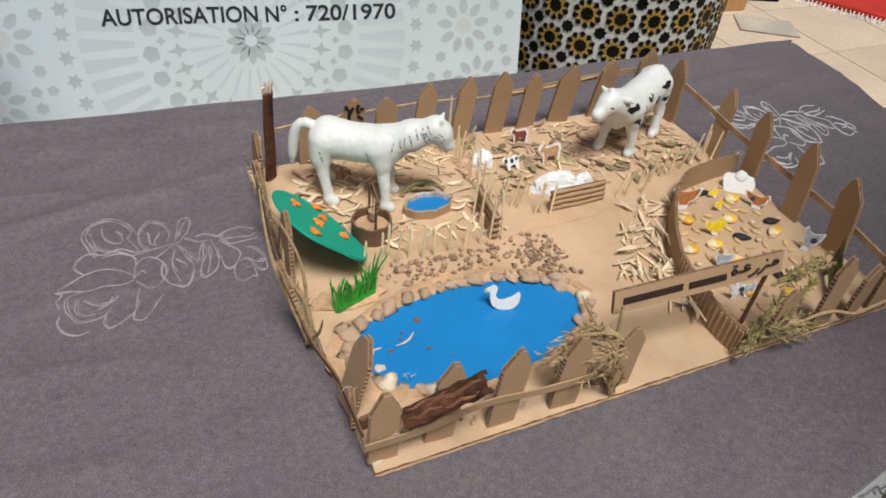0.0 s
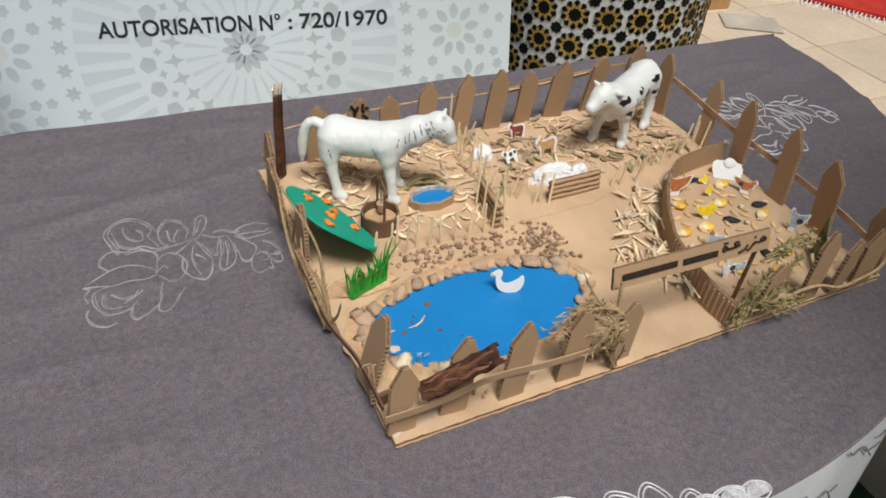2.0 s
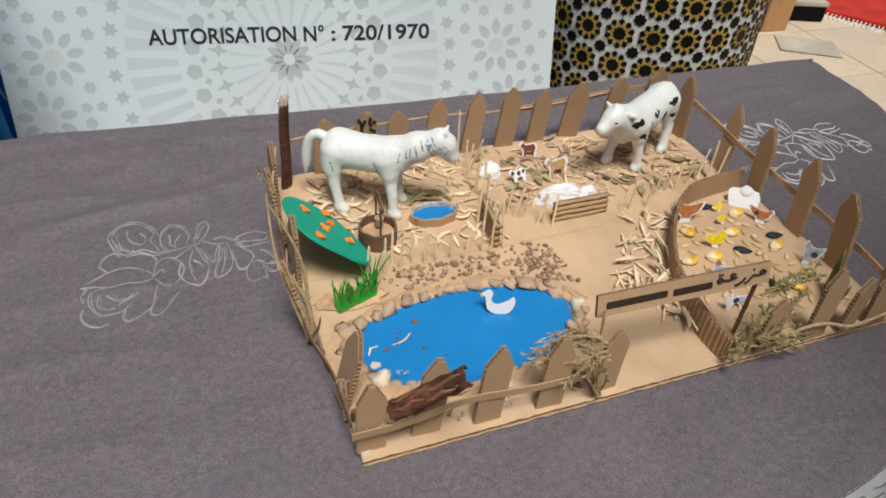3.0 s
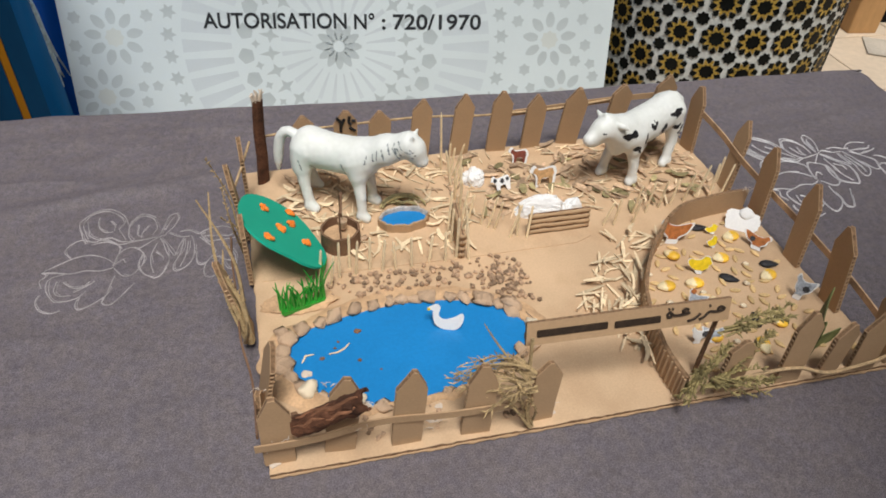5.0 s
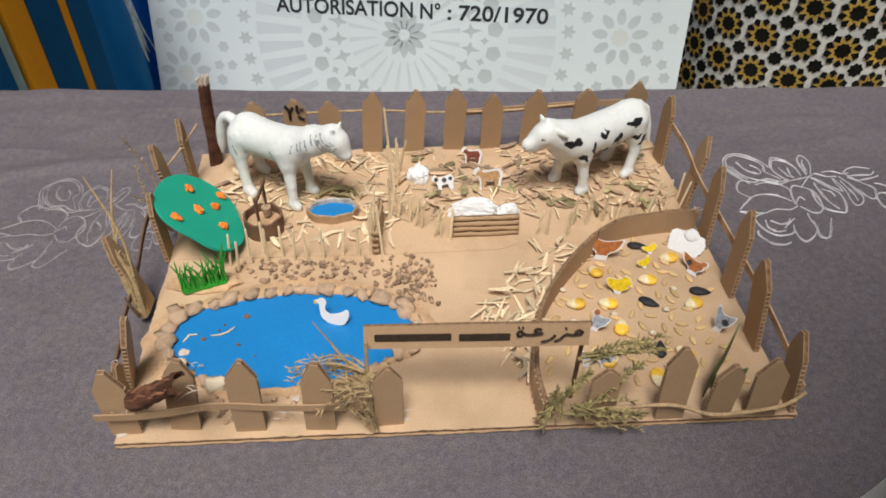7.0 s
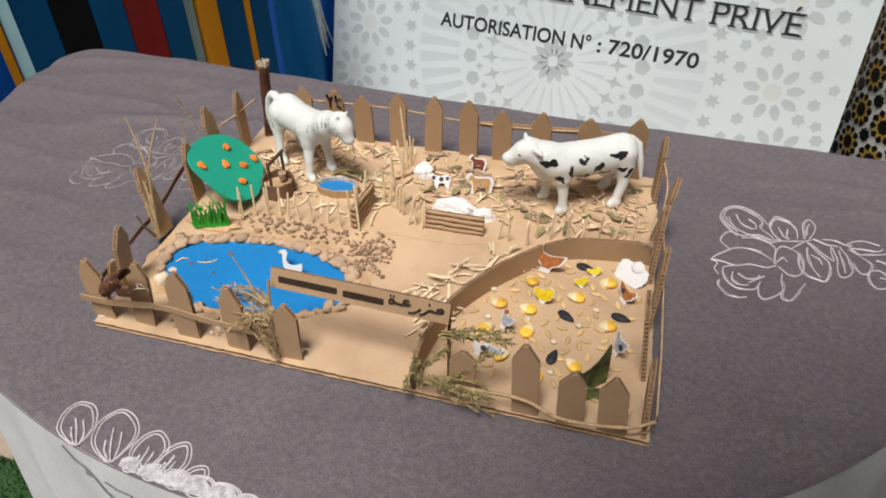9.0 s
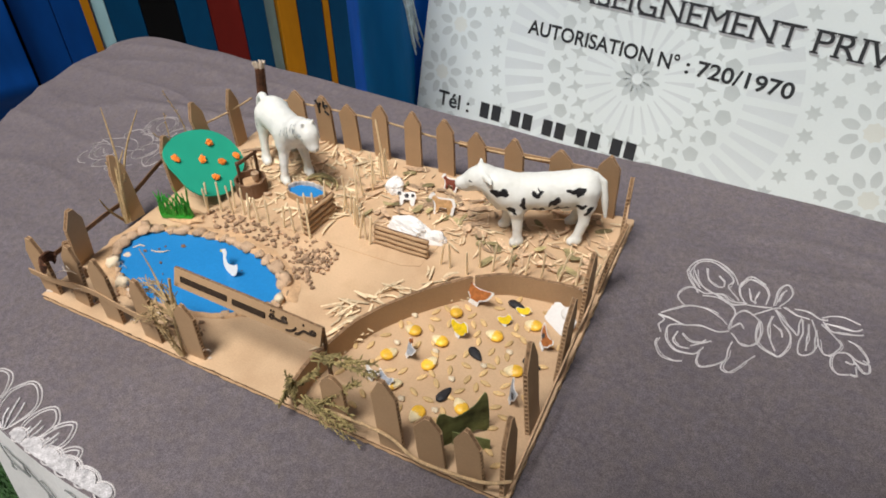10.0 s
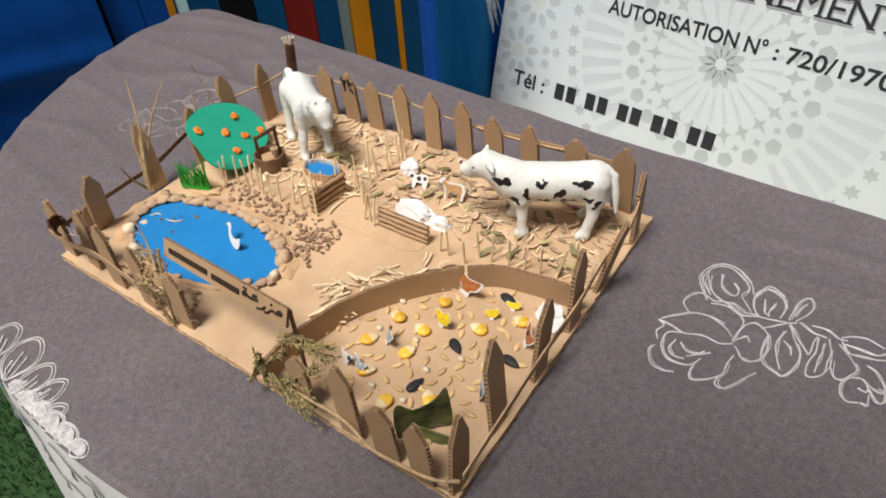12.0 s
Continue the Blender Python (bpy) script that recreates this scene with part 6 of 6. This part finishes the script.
pool = thing("water_trough", "low oval cardboard trough with blue painted water", "trough", at=pose(0.1410, 0.2495, 0.0006, 0, 0, 3))
bm = bmesh.new()
n = 40
def torn_ring(r, q, z):
    """A point of the trough's wall: eight bent sides, the top edge torn uneven."""
    a = math.tau * q / n
    k = r * (1 + 0.035 * math.cos(8 * a) + 0.020 * noise.noise(Vector((q * 0.55, r * 300, 3.0))))
    return k * math.cos(a), 0.60 * k * math.sin(a), z + (0.0022 * noise.noise(Vector((q * 0.7, 4.0, 0))) + 0.0012 * noise.noise(Vector((q * 2.1, r * 200, 0))) if z else 0)


n = 64
for name, prof, m_, text in (("rim", ((0.0248, 0.0), (0.0252, 0.0095), (0.0240, 0.0098), (0.0238, 0.0)), CARD, "torn cardboard rim"),
                             ("torn_liner", ((0.0239, 0.0), (0.0236, 0.0104), (0.0224, 0.0088), (0.0221, 0.0)), CARD_TORN, "pale torn inner layer")):
    bm = bmesh.new()
    rings = [[bm.verts.new(torn_ring(r, q, z)) for q in range(n)] for r, z in prof]
    for r0, r1 in zip(rings, rings[1:]):
        for q in range(n):
            bm.faces.new((r0[q], r0[(q + 1) % n], r1[(q + 1) % n], r1[q]))
    part(name, bm, m_, pool, text)
bm = prism([(0.0226 * math.cos(math.tau * q / n), 0.60 * 0.0226 * math.sin(math.tau * q / n)) for q in range(n)], 0.001, m=pose(0, 0, 0.0040) @ FLAT)
part("water", bm, BLUE, pool, "bright blue painted water")


def slatted(x0, y0, x1, y1, h, material, label, ridges=4, face_m=CARD, lean=-10):
    """A strip of bared corrugated card standing on edge, its ridges running lengthwise."""
    a, l = math.atan2(y1 - y0, x1 - x0), math.hypot(x1 - x0, y1 - y0)
    ob = thing("corrugated_panel", label, "panel", "corrugated panels", at=pose(x0, y0, 0.0004, 0, 0, math.degrees(a)) @ pose(0, 0, 0, lean, 0, 0))
    part("backing", box(l, 0.0014, h, m=pose(l / 2, 0, h / 2), bevel=0.0003), material, ob)
    for k in range(ridges):
        z = h * (k + 0.5) / ridges
        for side in (-1, 1):
            steps = [(l * q / 8, side * (0.0003 + rng.uniform(-0.0003, 0.0003)), z + rng.uniform(-0.0005, 0.0005)) for q in range(9)]
            part("ridge", tube(steps, [h / ridges * rng.uniform(0.36, 0.47) for _ in steps], 8), face_m, ob, smooth=True)
    return ob


slatted(0.1845, 0.1890, 0.1885, 0.2375, 0.029, CARD_DARK, "brown corrugated cardboard panel standing between the pens", 4, CARD, 0)
slatted(0.2570, 0.2120, 0.3200, 0.2135, 0.0225, CARD_DARK, "ridged corrugated cardboard panel before the paper lamb", 4)
# low wall of card that closes the corner of the poultry pen
wall = thing("pen_wall", "curved upright cardboard strip round the poultry pen", "wall")
curve = spline([(0.311, 0.001), (0.309, 0.030), (0.314, 0.065), (0.322, 0.095), (0.340, 0.128), (0.362, 0.158), (0.386, 0.184)], 6)
curve2 = spline([(0.388, 0.186), (0.412, 0.202), (0.440, 0.209), (0.468, 0.213), (0.491, 0.2145)], 5)
for pts, hh, m_ in ((curve, 0.027, CARD), (curve2, 0.026, CARD)):
    bm = bmesh.new()
    rows = []
    for i, p in enumerate(pts):
        d = (pts[min(i + 1, len(pts) - 1)] - pts[max(0, i - 1)]).normalized()
        nn = Vector((-d.y, d.x))
        hz = hh + 0.0010 * noise.noise(Vector((i * 0.8, hh * 99, 0)))
        rows.append([bm.verts.new((p.x + nn.x * s_ * 0.0016, p.y + nn.y * s_ * 0.0016, z)) for s_, z in ((-1, 0), (1, 0), (1, hz), (-1, hz))])
    for r0, r1 in zip(rows, rows[1:]):
        for q in range(4):
            f = bm.faces.new((r0[q], r0[(q + 1) % 4], r1[(q + 1) % 4], r1[q]))
            f.material_index = 1 if q in (0, 2) else 0
    bm.faces.new(rows[0][::-1]).material_index = 1
    bm.faces.new(rows[-1]).material_index = 1
    # fluting on the outer face near the gate
    if pts is curve:
        for i in range(0, 18):
            p, d = pts[i], (pts[i + 1] - pts[i]).normalized()
            nn = Vector((-d.y, d.x))
            q = p + nn * 0.0020
            tube([(q.x, q.y, 0.001), (q.x, q.y, 0.0255)], 0.0011, 6, bm)
    part("strip", bm, [m_, CARD_EDGE], wall)

# camouflage paper and a short card prop in the pen's front corner
camo = thing("camouflage_card", "bent green camouflage paper shape in the corner of the poultry pen", "paper", at=pose(0.436, 0.0185, 0, 0, 0, 50))
out = [(0.0, 0.0), (0.0, 0.036), (0.006, 0.040), (0.014, 0.031), (0.026, 0.034), (0.034, 0.040), (0.040, 0.049), (0.043, 0.037), (0.044, 0.0), (0.034, 0.006), (0.018, 0.002)]
part("paper", prism([(p[0], max(0, p[1])) for p in spline(out, 2, True)], 0.0008), CAMO, camo)
part("fold", prism([(0.0, 0.0), (0.0, 0.016), (0.030, 0.014), (0.030, 0.0)], 0.0008, m=pose(0.012, -0.0012, 0.0, 0, 0, -35)), CAMO, camo)

# ---------------------------------------------------------------- toothpick fences
pick_me = mesh_of("toothpick", tube([(0, 0, 0), (0, 0, 0.3), (0, 0, 0.94), (0, 0, 1.0)], [0.0012, 0.00125, 0.00115, 0.0004], 7), PICK)


def picks(label, spots):
    ob = thing("toothpick_fence", label, "fence", "toothpick fences", at=pose(spots[0][0], spots[0][1], 0))
    for x, y, h, ax, ay in spots:
        part("toothpick", pick_me, None, ob, at=pose(x - spots[0][0], y - spots[0][1], 0.0004, ax, ay, 0) @ Matrix.Diagonal((1, 1, h, 1)))


R = lambda q: rng.uniform(-q, q)
picks("row of short upright toothpicks before the horse pen", [(x, y, h + R(0.003), R(5), R(7)) for x, y, h in (
    (0.053, 0.180, 0.034), (0.062, 0.172, 0.042), (0.071, 0.183, 0.041), (0.081, 0.194, 0.036), (0.086, 0.185, 0.040), (0.099, 0.189, 0.036), (0.110, 0.185, 0.033), (0.122, 0.186, 0.032), (0.137, 0.186, 0.033), (0.154, 0.190, 0.031), (0.169, 0.188, 0.033))])
picks("line of upright toothpicks that parts the two pens", [((0.181 if k < 4 else 0.192 + 0.0012 * k) + R(0.003), 0.190 + 0.0125 * k + R(0.003), rng.uniform(0.036, 0.052), R(6), R(9)) for k in range(12)] + [(0.197, 0.332, 0.075, 4, -3), (0.191, 0.187, 0.056, -6, -4), (0.206, 0.318, 0.050, 12, 10)])
picks("short toothpicks before the cow pen", [(x, y, rng.uniform(0.030, 0.040), R(7), 6 + R(8)) for x, y in ((0.205, 0.244), (0.216, 0.235), (0.221, 0.229), (0.227, 0.226), (0.238, 0.211), (0.246, 0.212), (0.254, 0.207))])
picks("row of toothpicks between the cow pen and the poultry pen", [(x, y, rng.uniform(0.030, 0.040), R(6), 8 + R(7)) for x, y in (
    (0.336, 0.213), (0.347, 0.212), (0.367, 0.211), (0.374, 0.226), (0.388, 0.226), (0.405, 0.231), (0.420, 0.234), (0.436, 0.237), (0.452, 0.241), (0.470, 0.243), (0.484, 0.243), (0.489, 0.262))])

# ---------------------------------------------------------------- straw, gravel, leaves
def scatter(name, count, place, l, w, material, label, category, lift=0.0035, tilt=0.07, heading=None, curly=0.0):
    bm = bmesh.new()
    for _ in range(count):
        x, y = place()
        strip(bm, x, y, rng.gauss(*heading) if heading else rng.uniform(0, math.tau), rng.uniform(*l), rng.uniform(*w), 0.0012 + rng.random() ** 2 * lift, rng.uniform(-tilt, tilt), rng.uniform(-curly, curly) if curly else rng.choice((0, 0, 1)) * rng.uniform(-0.9, 0.9))
    return tagged(part(name, bm, material), label, category, kind="stuff")


def inside(x0, x1, y0, y1, keep_off=()):
    def draw():
        while True:
            x, y = rng.uniform(x0, x1), rng.uniform(y0, y1)
            if all((x - a) ** 2 + (y - b) ** 2 > r * r for a, b, r in keep_off):
                return x, y
    return draw


PEN = inside(0.018, 0.198, 0.203, 0.352, ((0.0755, 0.2305, 0.020), (0.141, 0.2495, 0.026), (0.04, 0.205, 0.03)))
scatter("wood_shavings", 95, PEN, (0.012, 0.030), (0.0022, 0.0052), STRAW, "broad pale curled wood shavings strewn over the horse pen", "shavings", curly=1.0)
scatter("wood_shavings", 80, PEN, (0.007, 0.024), (0.0008, 0.0018), STRAW, "thin pale wood splinters strewn over the horse pen", "shavings")
scatter("dry_leaves", 36, inside(0.018, 0.198, 0.275, 0.354), (0.010, 0.028), (0.0012, 0.0050), LITTER, "curled brown paper bits under the toy horse", "leaves", curly=1.2)
scatter("wood_shavings", 170, inside(0.200, 0.484, 0.238, 0.358, ((0.281, 0.2445, 0.026),)), (0.007, 0.022), (0.0009, 0.0024), STRAW, "pale wood shavings strewn over the cow pen", "shavings")
scatter("dry_leaves", 125, inside(0.205, 0.484, 0.245, 0.360, ((0.281, 0.2445, 0.026),)), (0.009, 0.026), (0.0024, 0.0080), LITTER, "torn brown paper and leaf bits over the cow pen", "leaves", 0.004)
scatter("dry_leaves", 34, inside(0.205, 0.470, 0.232, 0.345, ((0.281, 0.2445, 0.026),)), (0.010, 0.021), (0.004, 0.009), LEAF, "olive dry leaf bits among the straw", "leaves", 0.006)


def beside_wall():
    p = rng.choice(curve[9:])
    t = rng.random()
    return p.x - 0.005 - 0.046 * t * t * (0.4 + 0.6 * (p.y > 0.09)), p.y + rng.uniform(-0.006, 0.012) + 0.006 * t


scatter("wood_shavings", 92, beside_wall, (0.014, 0.030), (0.0014, 0.0042), STRAW, "pale wood shavings heaped along the outside of the pen wall", "shavings", 0.009, 0.10, (0.95, 0.85))
bm = bmesh.new()
for k in range(26):
    g, q = rng.uniform(-0.0025, 0.0025), rng.uniform(0.7, 1.25)
    a0 = rng.uniform(0.0, 2.0)
    arc = [(0.1440 + (0.0215 + g) * math.cos(a), 0.2700 + (0.0150 + g) * math.sin(a), 0.0022 + 0.006 * q * math.sin(a)) for a in (a0, a0 + 0.35, a0 + 0.75, a0 + 1.1)]
    tube(spline(arc, 3), [0.0004] + [0.0009] * 8 + [0.0003], 5, bm)
for k in range(7):
    strip(bm, rng.uniform(0.128, 0.160), rng.uniform(0.272, 0.288), rng.uniform(0, 6.28), rng.uniform(0.010, 0.016), rng.uniform(0.003, 0.005), rng.uniform(0.001, 0.006), rng.uniform(-0.2, 0.2), 0.4)
tagged(part("dry_grass_arch", bm, LEAF), "arched wisp of olive dry grass behind the trough", "grass", kind="stuff")

bm = bmesh.new()
for _ in range(260):
    t = rng.random()
    if t < 0.55:
        x, y = rng.uniform(0.060, 0.235), 0
        y = 0.155 + rng.random() * 0.030 - 0.010 * (x > 0.2)
    else:
        x, y = rng.gauss(0.218, 0.013), rng.gauss(0.152, 0.017)
    if x < 0.246 and y > 0.122:
        pebble(rng.uniform(0.0013, 0.0030), rng.uniform(0, 99), bm, pose(x, y, 0.0018, 0, 0, rng.uniform(0, 360)), 0.7)
for _ in range(46):
    x = rng.choice((0.072, 0.121, 0.171)) + rng.gauss(0, 0.010)
    pebble(rng.uniform(0.0012, 0.0026), rng.uniform(0, 99), bm, pose(x, rng.uniform(0.010, 0.042), 0.0018, 0, 0, rng.uniform(0, 360)), 0.7)
tagged(part("gravel", bm, GRAVEL), "brown crumbly gravel strewn behind the pond", "gravel", kind="stuff")

# hot glue blobs
bm = bmesh.new()
for x, y, r in ((0.120, 0.020, 0.005), (0.128, 0.030, 0.003), (0.211, 0.008, 0.002), (0.034, 0.078, 0.005), (0.006, 0.004, 0.004), (0.075, 0.040, 0.004), (0.060, 0.012, 0.003)):
    pebble(r, x * 50, bm, pose(x, y, 0.0008), 0.25)
tagged(part("glue_blobs", bm, GLUE), "dried hot glue smears on the cardboard", "glue", kind="stuff")

rs = random.Random(5)
bm = bmesh.new()
for cx, cy, cz in ((0.004, 0.003, 0.026), (0.016, 0.004, 0.024), (0.071, -0.004, 0.060), (0.073, 0.004, 0.030), (0.048, 0.060, 0.006), (0.485, 0.212, 0.026), (0.488, 0.209, 0.024), (0.003, 0.048, 0.032), (0.120, 0.012, 0.004), (0.206, 0.008, 0.012)):
    for _ in range(4):
        p = Vector((cx + rs.uniform(-0.004, 0.004), cy + rs.uniform(-0.003, 0.003), cz + rs.uniform(-0.003, 0.003)))
        d = Vector((rs.uniform(-1, 1), rs.uniform(-0.6, 0.6), rs.uniform(-0.5, 0.7))) * rs.uniform(0.004, 0.011)
        tube(spline([p, p + d * 0.5 + Vector((0, 0, 0.0015)), p + d], 3), [0.0005, 0.0004, 0.0003, 0.00025, 0.0002, 0.0002, 0.00015], 4, bm)
tagged(part("glue_strings", bm, GLUE), "thin pale strings of dried hot glue on the fences", "glue", kind="stuff")

# ---------------------------------------------------------------- feed in the poultry pen
def kernel_mesh():
    bm = bmesh.new()
    bmesh.ops.create_icosphere(bm, subdivisions=3, radius=1.0)
    for v in bm.verts:
        t = (v.co.x + 1) / 2
        w = 0.55 + 0.55 * t - 0.15 * t * t
        v.co = Vector((v.co.x * 0.0086, v.co.y * 0.0066 * w * 1.15, v.co.z * 0.0038 * (0.7 + 0.4 * t)))
    me = mesh_of("kernel", bm, [CORN, CORN_PALE], True)
    for f in me.polygons:
        f.material_index = 1 if f.center.x < -0.0005 else 0
    return me


kern = kernel_mesh()
for x, y, a in ((0.3574, 0.1178, -5), (0.3822, 0.1570, -60), (0.3528, 0.0834, -115), (0.3903, 0.0895, -105), (0.3855, 0.1172, -10), (0.4270, 0.1447, 0), (0.4540, 0.1727, 0), (0.4590, 0.1145, 15), (0.4351, 0.0603, -40), (0.3730, 0.0550, -142), (0.4065, 0.0370, 80)):
    tagged(part("maize_kernel", kern, None, at=pose(x, y, 0.0031, R(8), R(8), a)), "yellow maize kernel with a pale tip in the poultry pen", "kernel", "maize kernels")
bm = bmesh.new()
bmesh.ops.create_icosphere(bm, subdivisions=2, radius=1.0)
for v in bm.verts:
    t = (v.co.x + 1) / 2
    v.co = Vector((v.co.x * 0.0096, v.co.y * 0.0050 * (1.1 - 0.70 * t * t), v.co.z * 0.0030 * (1.05 - 0.6 * t)))
seed_me = mesh_of("seed", bm, SEED, True)
for x, y, a in ((0.4297, 0.1910, -10), (0.4212, 0.1178, -32), (0.4700, 0.1292, -12), (0.4169, 0.0658, 78)):
    tagged(part("sunflower_seed", seed_me, None, at=pose(x, y, 0.0022, R(6), 0, a)), "dark striped sunflower seed in the poultry pen", "seed", "sunflower seeds")
bm = bmesh.new()
bmesh.ops.create_icosphere(bm, subdivisions=2, radius=1.0)
for v in bm.verts:
    v.co = Vector((v.co.x * 0.0056, v.co.y * 0.0025 * (1 - 0.3 * v.co.x ** 2), v.co.z * 0.0014))
grain_me = mesh_of("grain", bm, GRAIN, True)
GRAINS = ((0.3645, 0.1495), (0.3705, 0.1290), (0.3685, 0.1405), (0.3432, 0.1205), (0.3373, 0.1026), (0.3315, 0.0858), (0.3188, 0.0798), (0.3693, 0.1046), (0.3728, 0.0725), (0.3910, 0.0742), (0.4033, 0.1052), (0.4134, 0.1154), (0.4192, 0.1031), (0.4090, 0.0920), (0.4270, 0.0895), (0.4264, 0.0752),
          (0.4052, 0.0738), (0.3924, 0.0573), (0.4073, 0.0556), (0.3550, 0.0360), (0.3255, 0.0594), (0.4410, 0.1210), (0.4323, 0.1273), (0.4168, 0.1334), (0.3973, 0.1600), (0.4163, 0.1806), (0.4109, 0.1565), (0.4573, 0.0880), (0.4590, 0.0979), (0.4423, 0.1430), (0.4425, 0.0926))
GRIT = ((0.3494, 0.1362), (0.3880, 0.1058), (0.3139, 0.0686), (0.4151, 0.0838), (0.4474, 0.1338), (0.4337, 0.1095), (0.4180, 0.0485), (0.3872, 0.0462), (0.3520, 0.0990))
placed = list(GRAINS)
while len(placed) < 84:
    x, y = rng.uniform(0.322, 0.485), rng.uniform(0.022, 0.203)
    t = max(0.0, min(1.0, (x - 0.318) / 0.075))
    if y > 0.075 + 0.115 * t + (0.03 if x > 0.40 else 0) or any((x - a) ** 2 + (y - b) ** 2 < 0.0085 ** 2 for a, b in placed):
        continue
    placed.append((x, y))
for x, y in placed:
    tagged(part("barley_grain", grain_me, None, at=pose(x, y, 0.0012, 0, 0, rng.uniform(0, 360))), "pale golden barley grain in the poultry pen", "grain", "barley grains")
for x, y in GRIT:
    tagged(part("pea_stone", white_mesh, None, at=pose(x, y, 0.0018) @ Matrix.Diagonal((0.0032, 0.0034, 0.0032, 1))), "small round white grit in the poultry pen", "grit", "white grit")


# ---------------------------------------------------------------- dry twigs
def bush(name, root, heads, material, label, leaf=True, seed=1, r0=0.0011, twig=0.0045, needles=3, starts=None, arch=0.10, thick=0.00055):
    """A tied bunch of dry stalks with short side needles."""
    r = random.Random(seed)
    ob = thing(name, label, "twigs", "dry twigs", at=pose(*root))
    for n_, head in enumerate(heads):
        foot = Vector(starts[n_]) - Vector(root) if starts else Vector((r.uniform(-1, 1), r.uniform(-1, 1), 0)) * 0.002
        h = Vector(head) - Vector(root)
        sag = Vector((r.uniform(-1, 1), r.uniform(-1, 1), 0.6)) * h.length * arch
        pts = spline([foot, foot.lerp(h, 0.5) + sag, h], 8)
        bm = bmesh.new()
        tube(pts, [r0 * (1 - 0.75 * i / (len(pts) - 1)) for i in range(len(pts))], 5, bm)
        if leaf:
            for i in range(3, len(pts)):
                for _ in range(needles):
                    d = (pts[i] - pts[i - 1]).normalized()
                    out_ = (d * r.uniform(0.7, 1.3) + Vector((r.uniform(-1, 1), r.uniform(-1, 1), r.uniform(-1, 1))).normalized() * 0.75).normalized()
                    e = pts[i] + out_ * r.uniform(0.5, 1.5) * twig
                    tube([pts[i], pts[i].lerp(e, 0.5) + Vector((0, 0, 0.0004)), e], [0.00035, thick, 0.00015], 4, bm)
        part("stalk", bm, material, ob)
    return ob


rb = random.Random(21)
broom, feet = [], []
for k in range(15):
    z, y = rb.uniform(0.042, 0.064), rb.uniform(0.010, 0.022)
    feet.append((0.190 - rb.uniform(0, 0.006), y * 0.4, z + rb.uniform(-0.012, 0.004)))
    broom.append((0.188 - rb.uniform(0.030, 0.064), y, z))
for k in range(5):
    z, y = rb.uniform(0.026, 0.048), rb.uniform(-0.011, -0.004)
    feet.append((0.190 - rb.uniform(0, 0.006), -0.004, z + rb.uniform(-0.004, 0.012)))
    broom.append((0.188 - rb.uniform(0.016, 0.046), y, z - rb.uniform(-0.006, 0.010)))
bush("dry_twigs", (0.188, -0.001, 0.018), broom, TWIG, "tan dry broom twigs tied to the gate post", True, 3, 0.0010, 0.0050, 1, feet, 0.14)
bush("dry_twigs", (0.189, -0.002, 0.004), [(0.162, 0.004, 0.050), (0.168, -0.004, 0.042), (0.174, -0.006, 0.056), (0.182, -0.006, 0.040), (0.172, 0.004, 0.060)], TWIG, "small-leaved tan dry twigs at the gate post", True, 4, 0.0009, 0.004, 2)
bush("dry_stalk", (0.186, 0.004, 0.045), [(0.152, 0.019, 0.098)], TWIG, "single tan dry stalk leaning over the pond", False, 9, 0.0013)
herbs, roots = [], []
for count, foot, tip, spread in ((6, (0.332, 0.010, 0.064), (0.382, 0.012, 0.070), 0.007), (3, (0.340, -0.002, 0.022), (0.374, 0.010, 0.056), 0.004),
                                 (5, (0.318, -0.003, 0.044), (0.310, -0.006, 0.016), 0.006), (4, (0.322, -0.004, 0.018), (0.376, -0.006, 0.024), 0.005), (3, (0.318, -0.002, 0.030), (0.334, 0.002, 0.052), 0.005)):
    for _ in range(count):
        roots.append(tuple(c + rb.uniform(-0.5, 0.5) * spread for c in foot))
        herbs.append(tuple(c + rb.uniform(-1.0, 1.0) * spread for c in tip))
bush("dry_twigs", (0.318, -0.003, 0.003), herbs, TWIG_GREEN, "olive-brown dry herb twigs tied to the gate post", True, 5, 0.0010, 0.0045, 3, roots, 0.06, 0.0008)
hang = [(0.312 + rb.uniform(-0.005, 0.010), rb.uniform(-0.010, -0.003), rb.uniform(0.004, 0.030)) for _ in range(5)]
roots = [(0.317 + rb.uniform(-0.003, 0.006), rb.uniform(-0.006, -0.001), rb.uniform(0.034, 0.054)) for _ in hang]
bush("dry_twigs", (0.318, -0.003, 0.030), hang, TWIG_GREEN, "tan dry herb strands hanging down the gate post", True, 8, 0.0008, 0.0032, 2, roots)
bush("dry_twigs", (0.328, -0.005, 0.030), [(0.380, -0.010, 0.004), (0.366, -0.011, 0.006), (0.352, -0.010, 0.010)], TWIG_GREEN, "olive-brown dry herb sprig hanging over the base's edge", True, 6, 0.0009, 0.0040, 2)
bush("dry_stalks", (-0.010, 0.118, 0.002), [(-0.029, 0.150, 0.124), (-0.025, 0.188, 0.103), (-0.018, 0.150, 0.075), (-0.004, 0.095, 0.050), (-0.024, 0.130, 0.070)], TWIG, "long pale dry stalks standing at the side fence", False, 11, 0.0021)
bush("dry_stalks", (-0.010, 0.225, 0.004), [(-0.027, 0.230, 0.104), (-0.018, 0.215, 0.085), (-0.020, 0.196, 0.070)], TWIG, "thin dry stalks with a tufted tip at the side fence", True, 13, 0.0012, 0.003)
bush("dry_stalks", (-0.008, 0.118, 0.002), [(-0.022, 0.137, 0.066), (-0.020, 0.131, 0.058), (-0.016, 0.140, 0.050)], TWIG, "frayed brown plant stem tied against a picket of the side fence", True, 17, 0.0034, 0.005, 2)
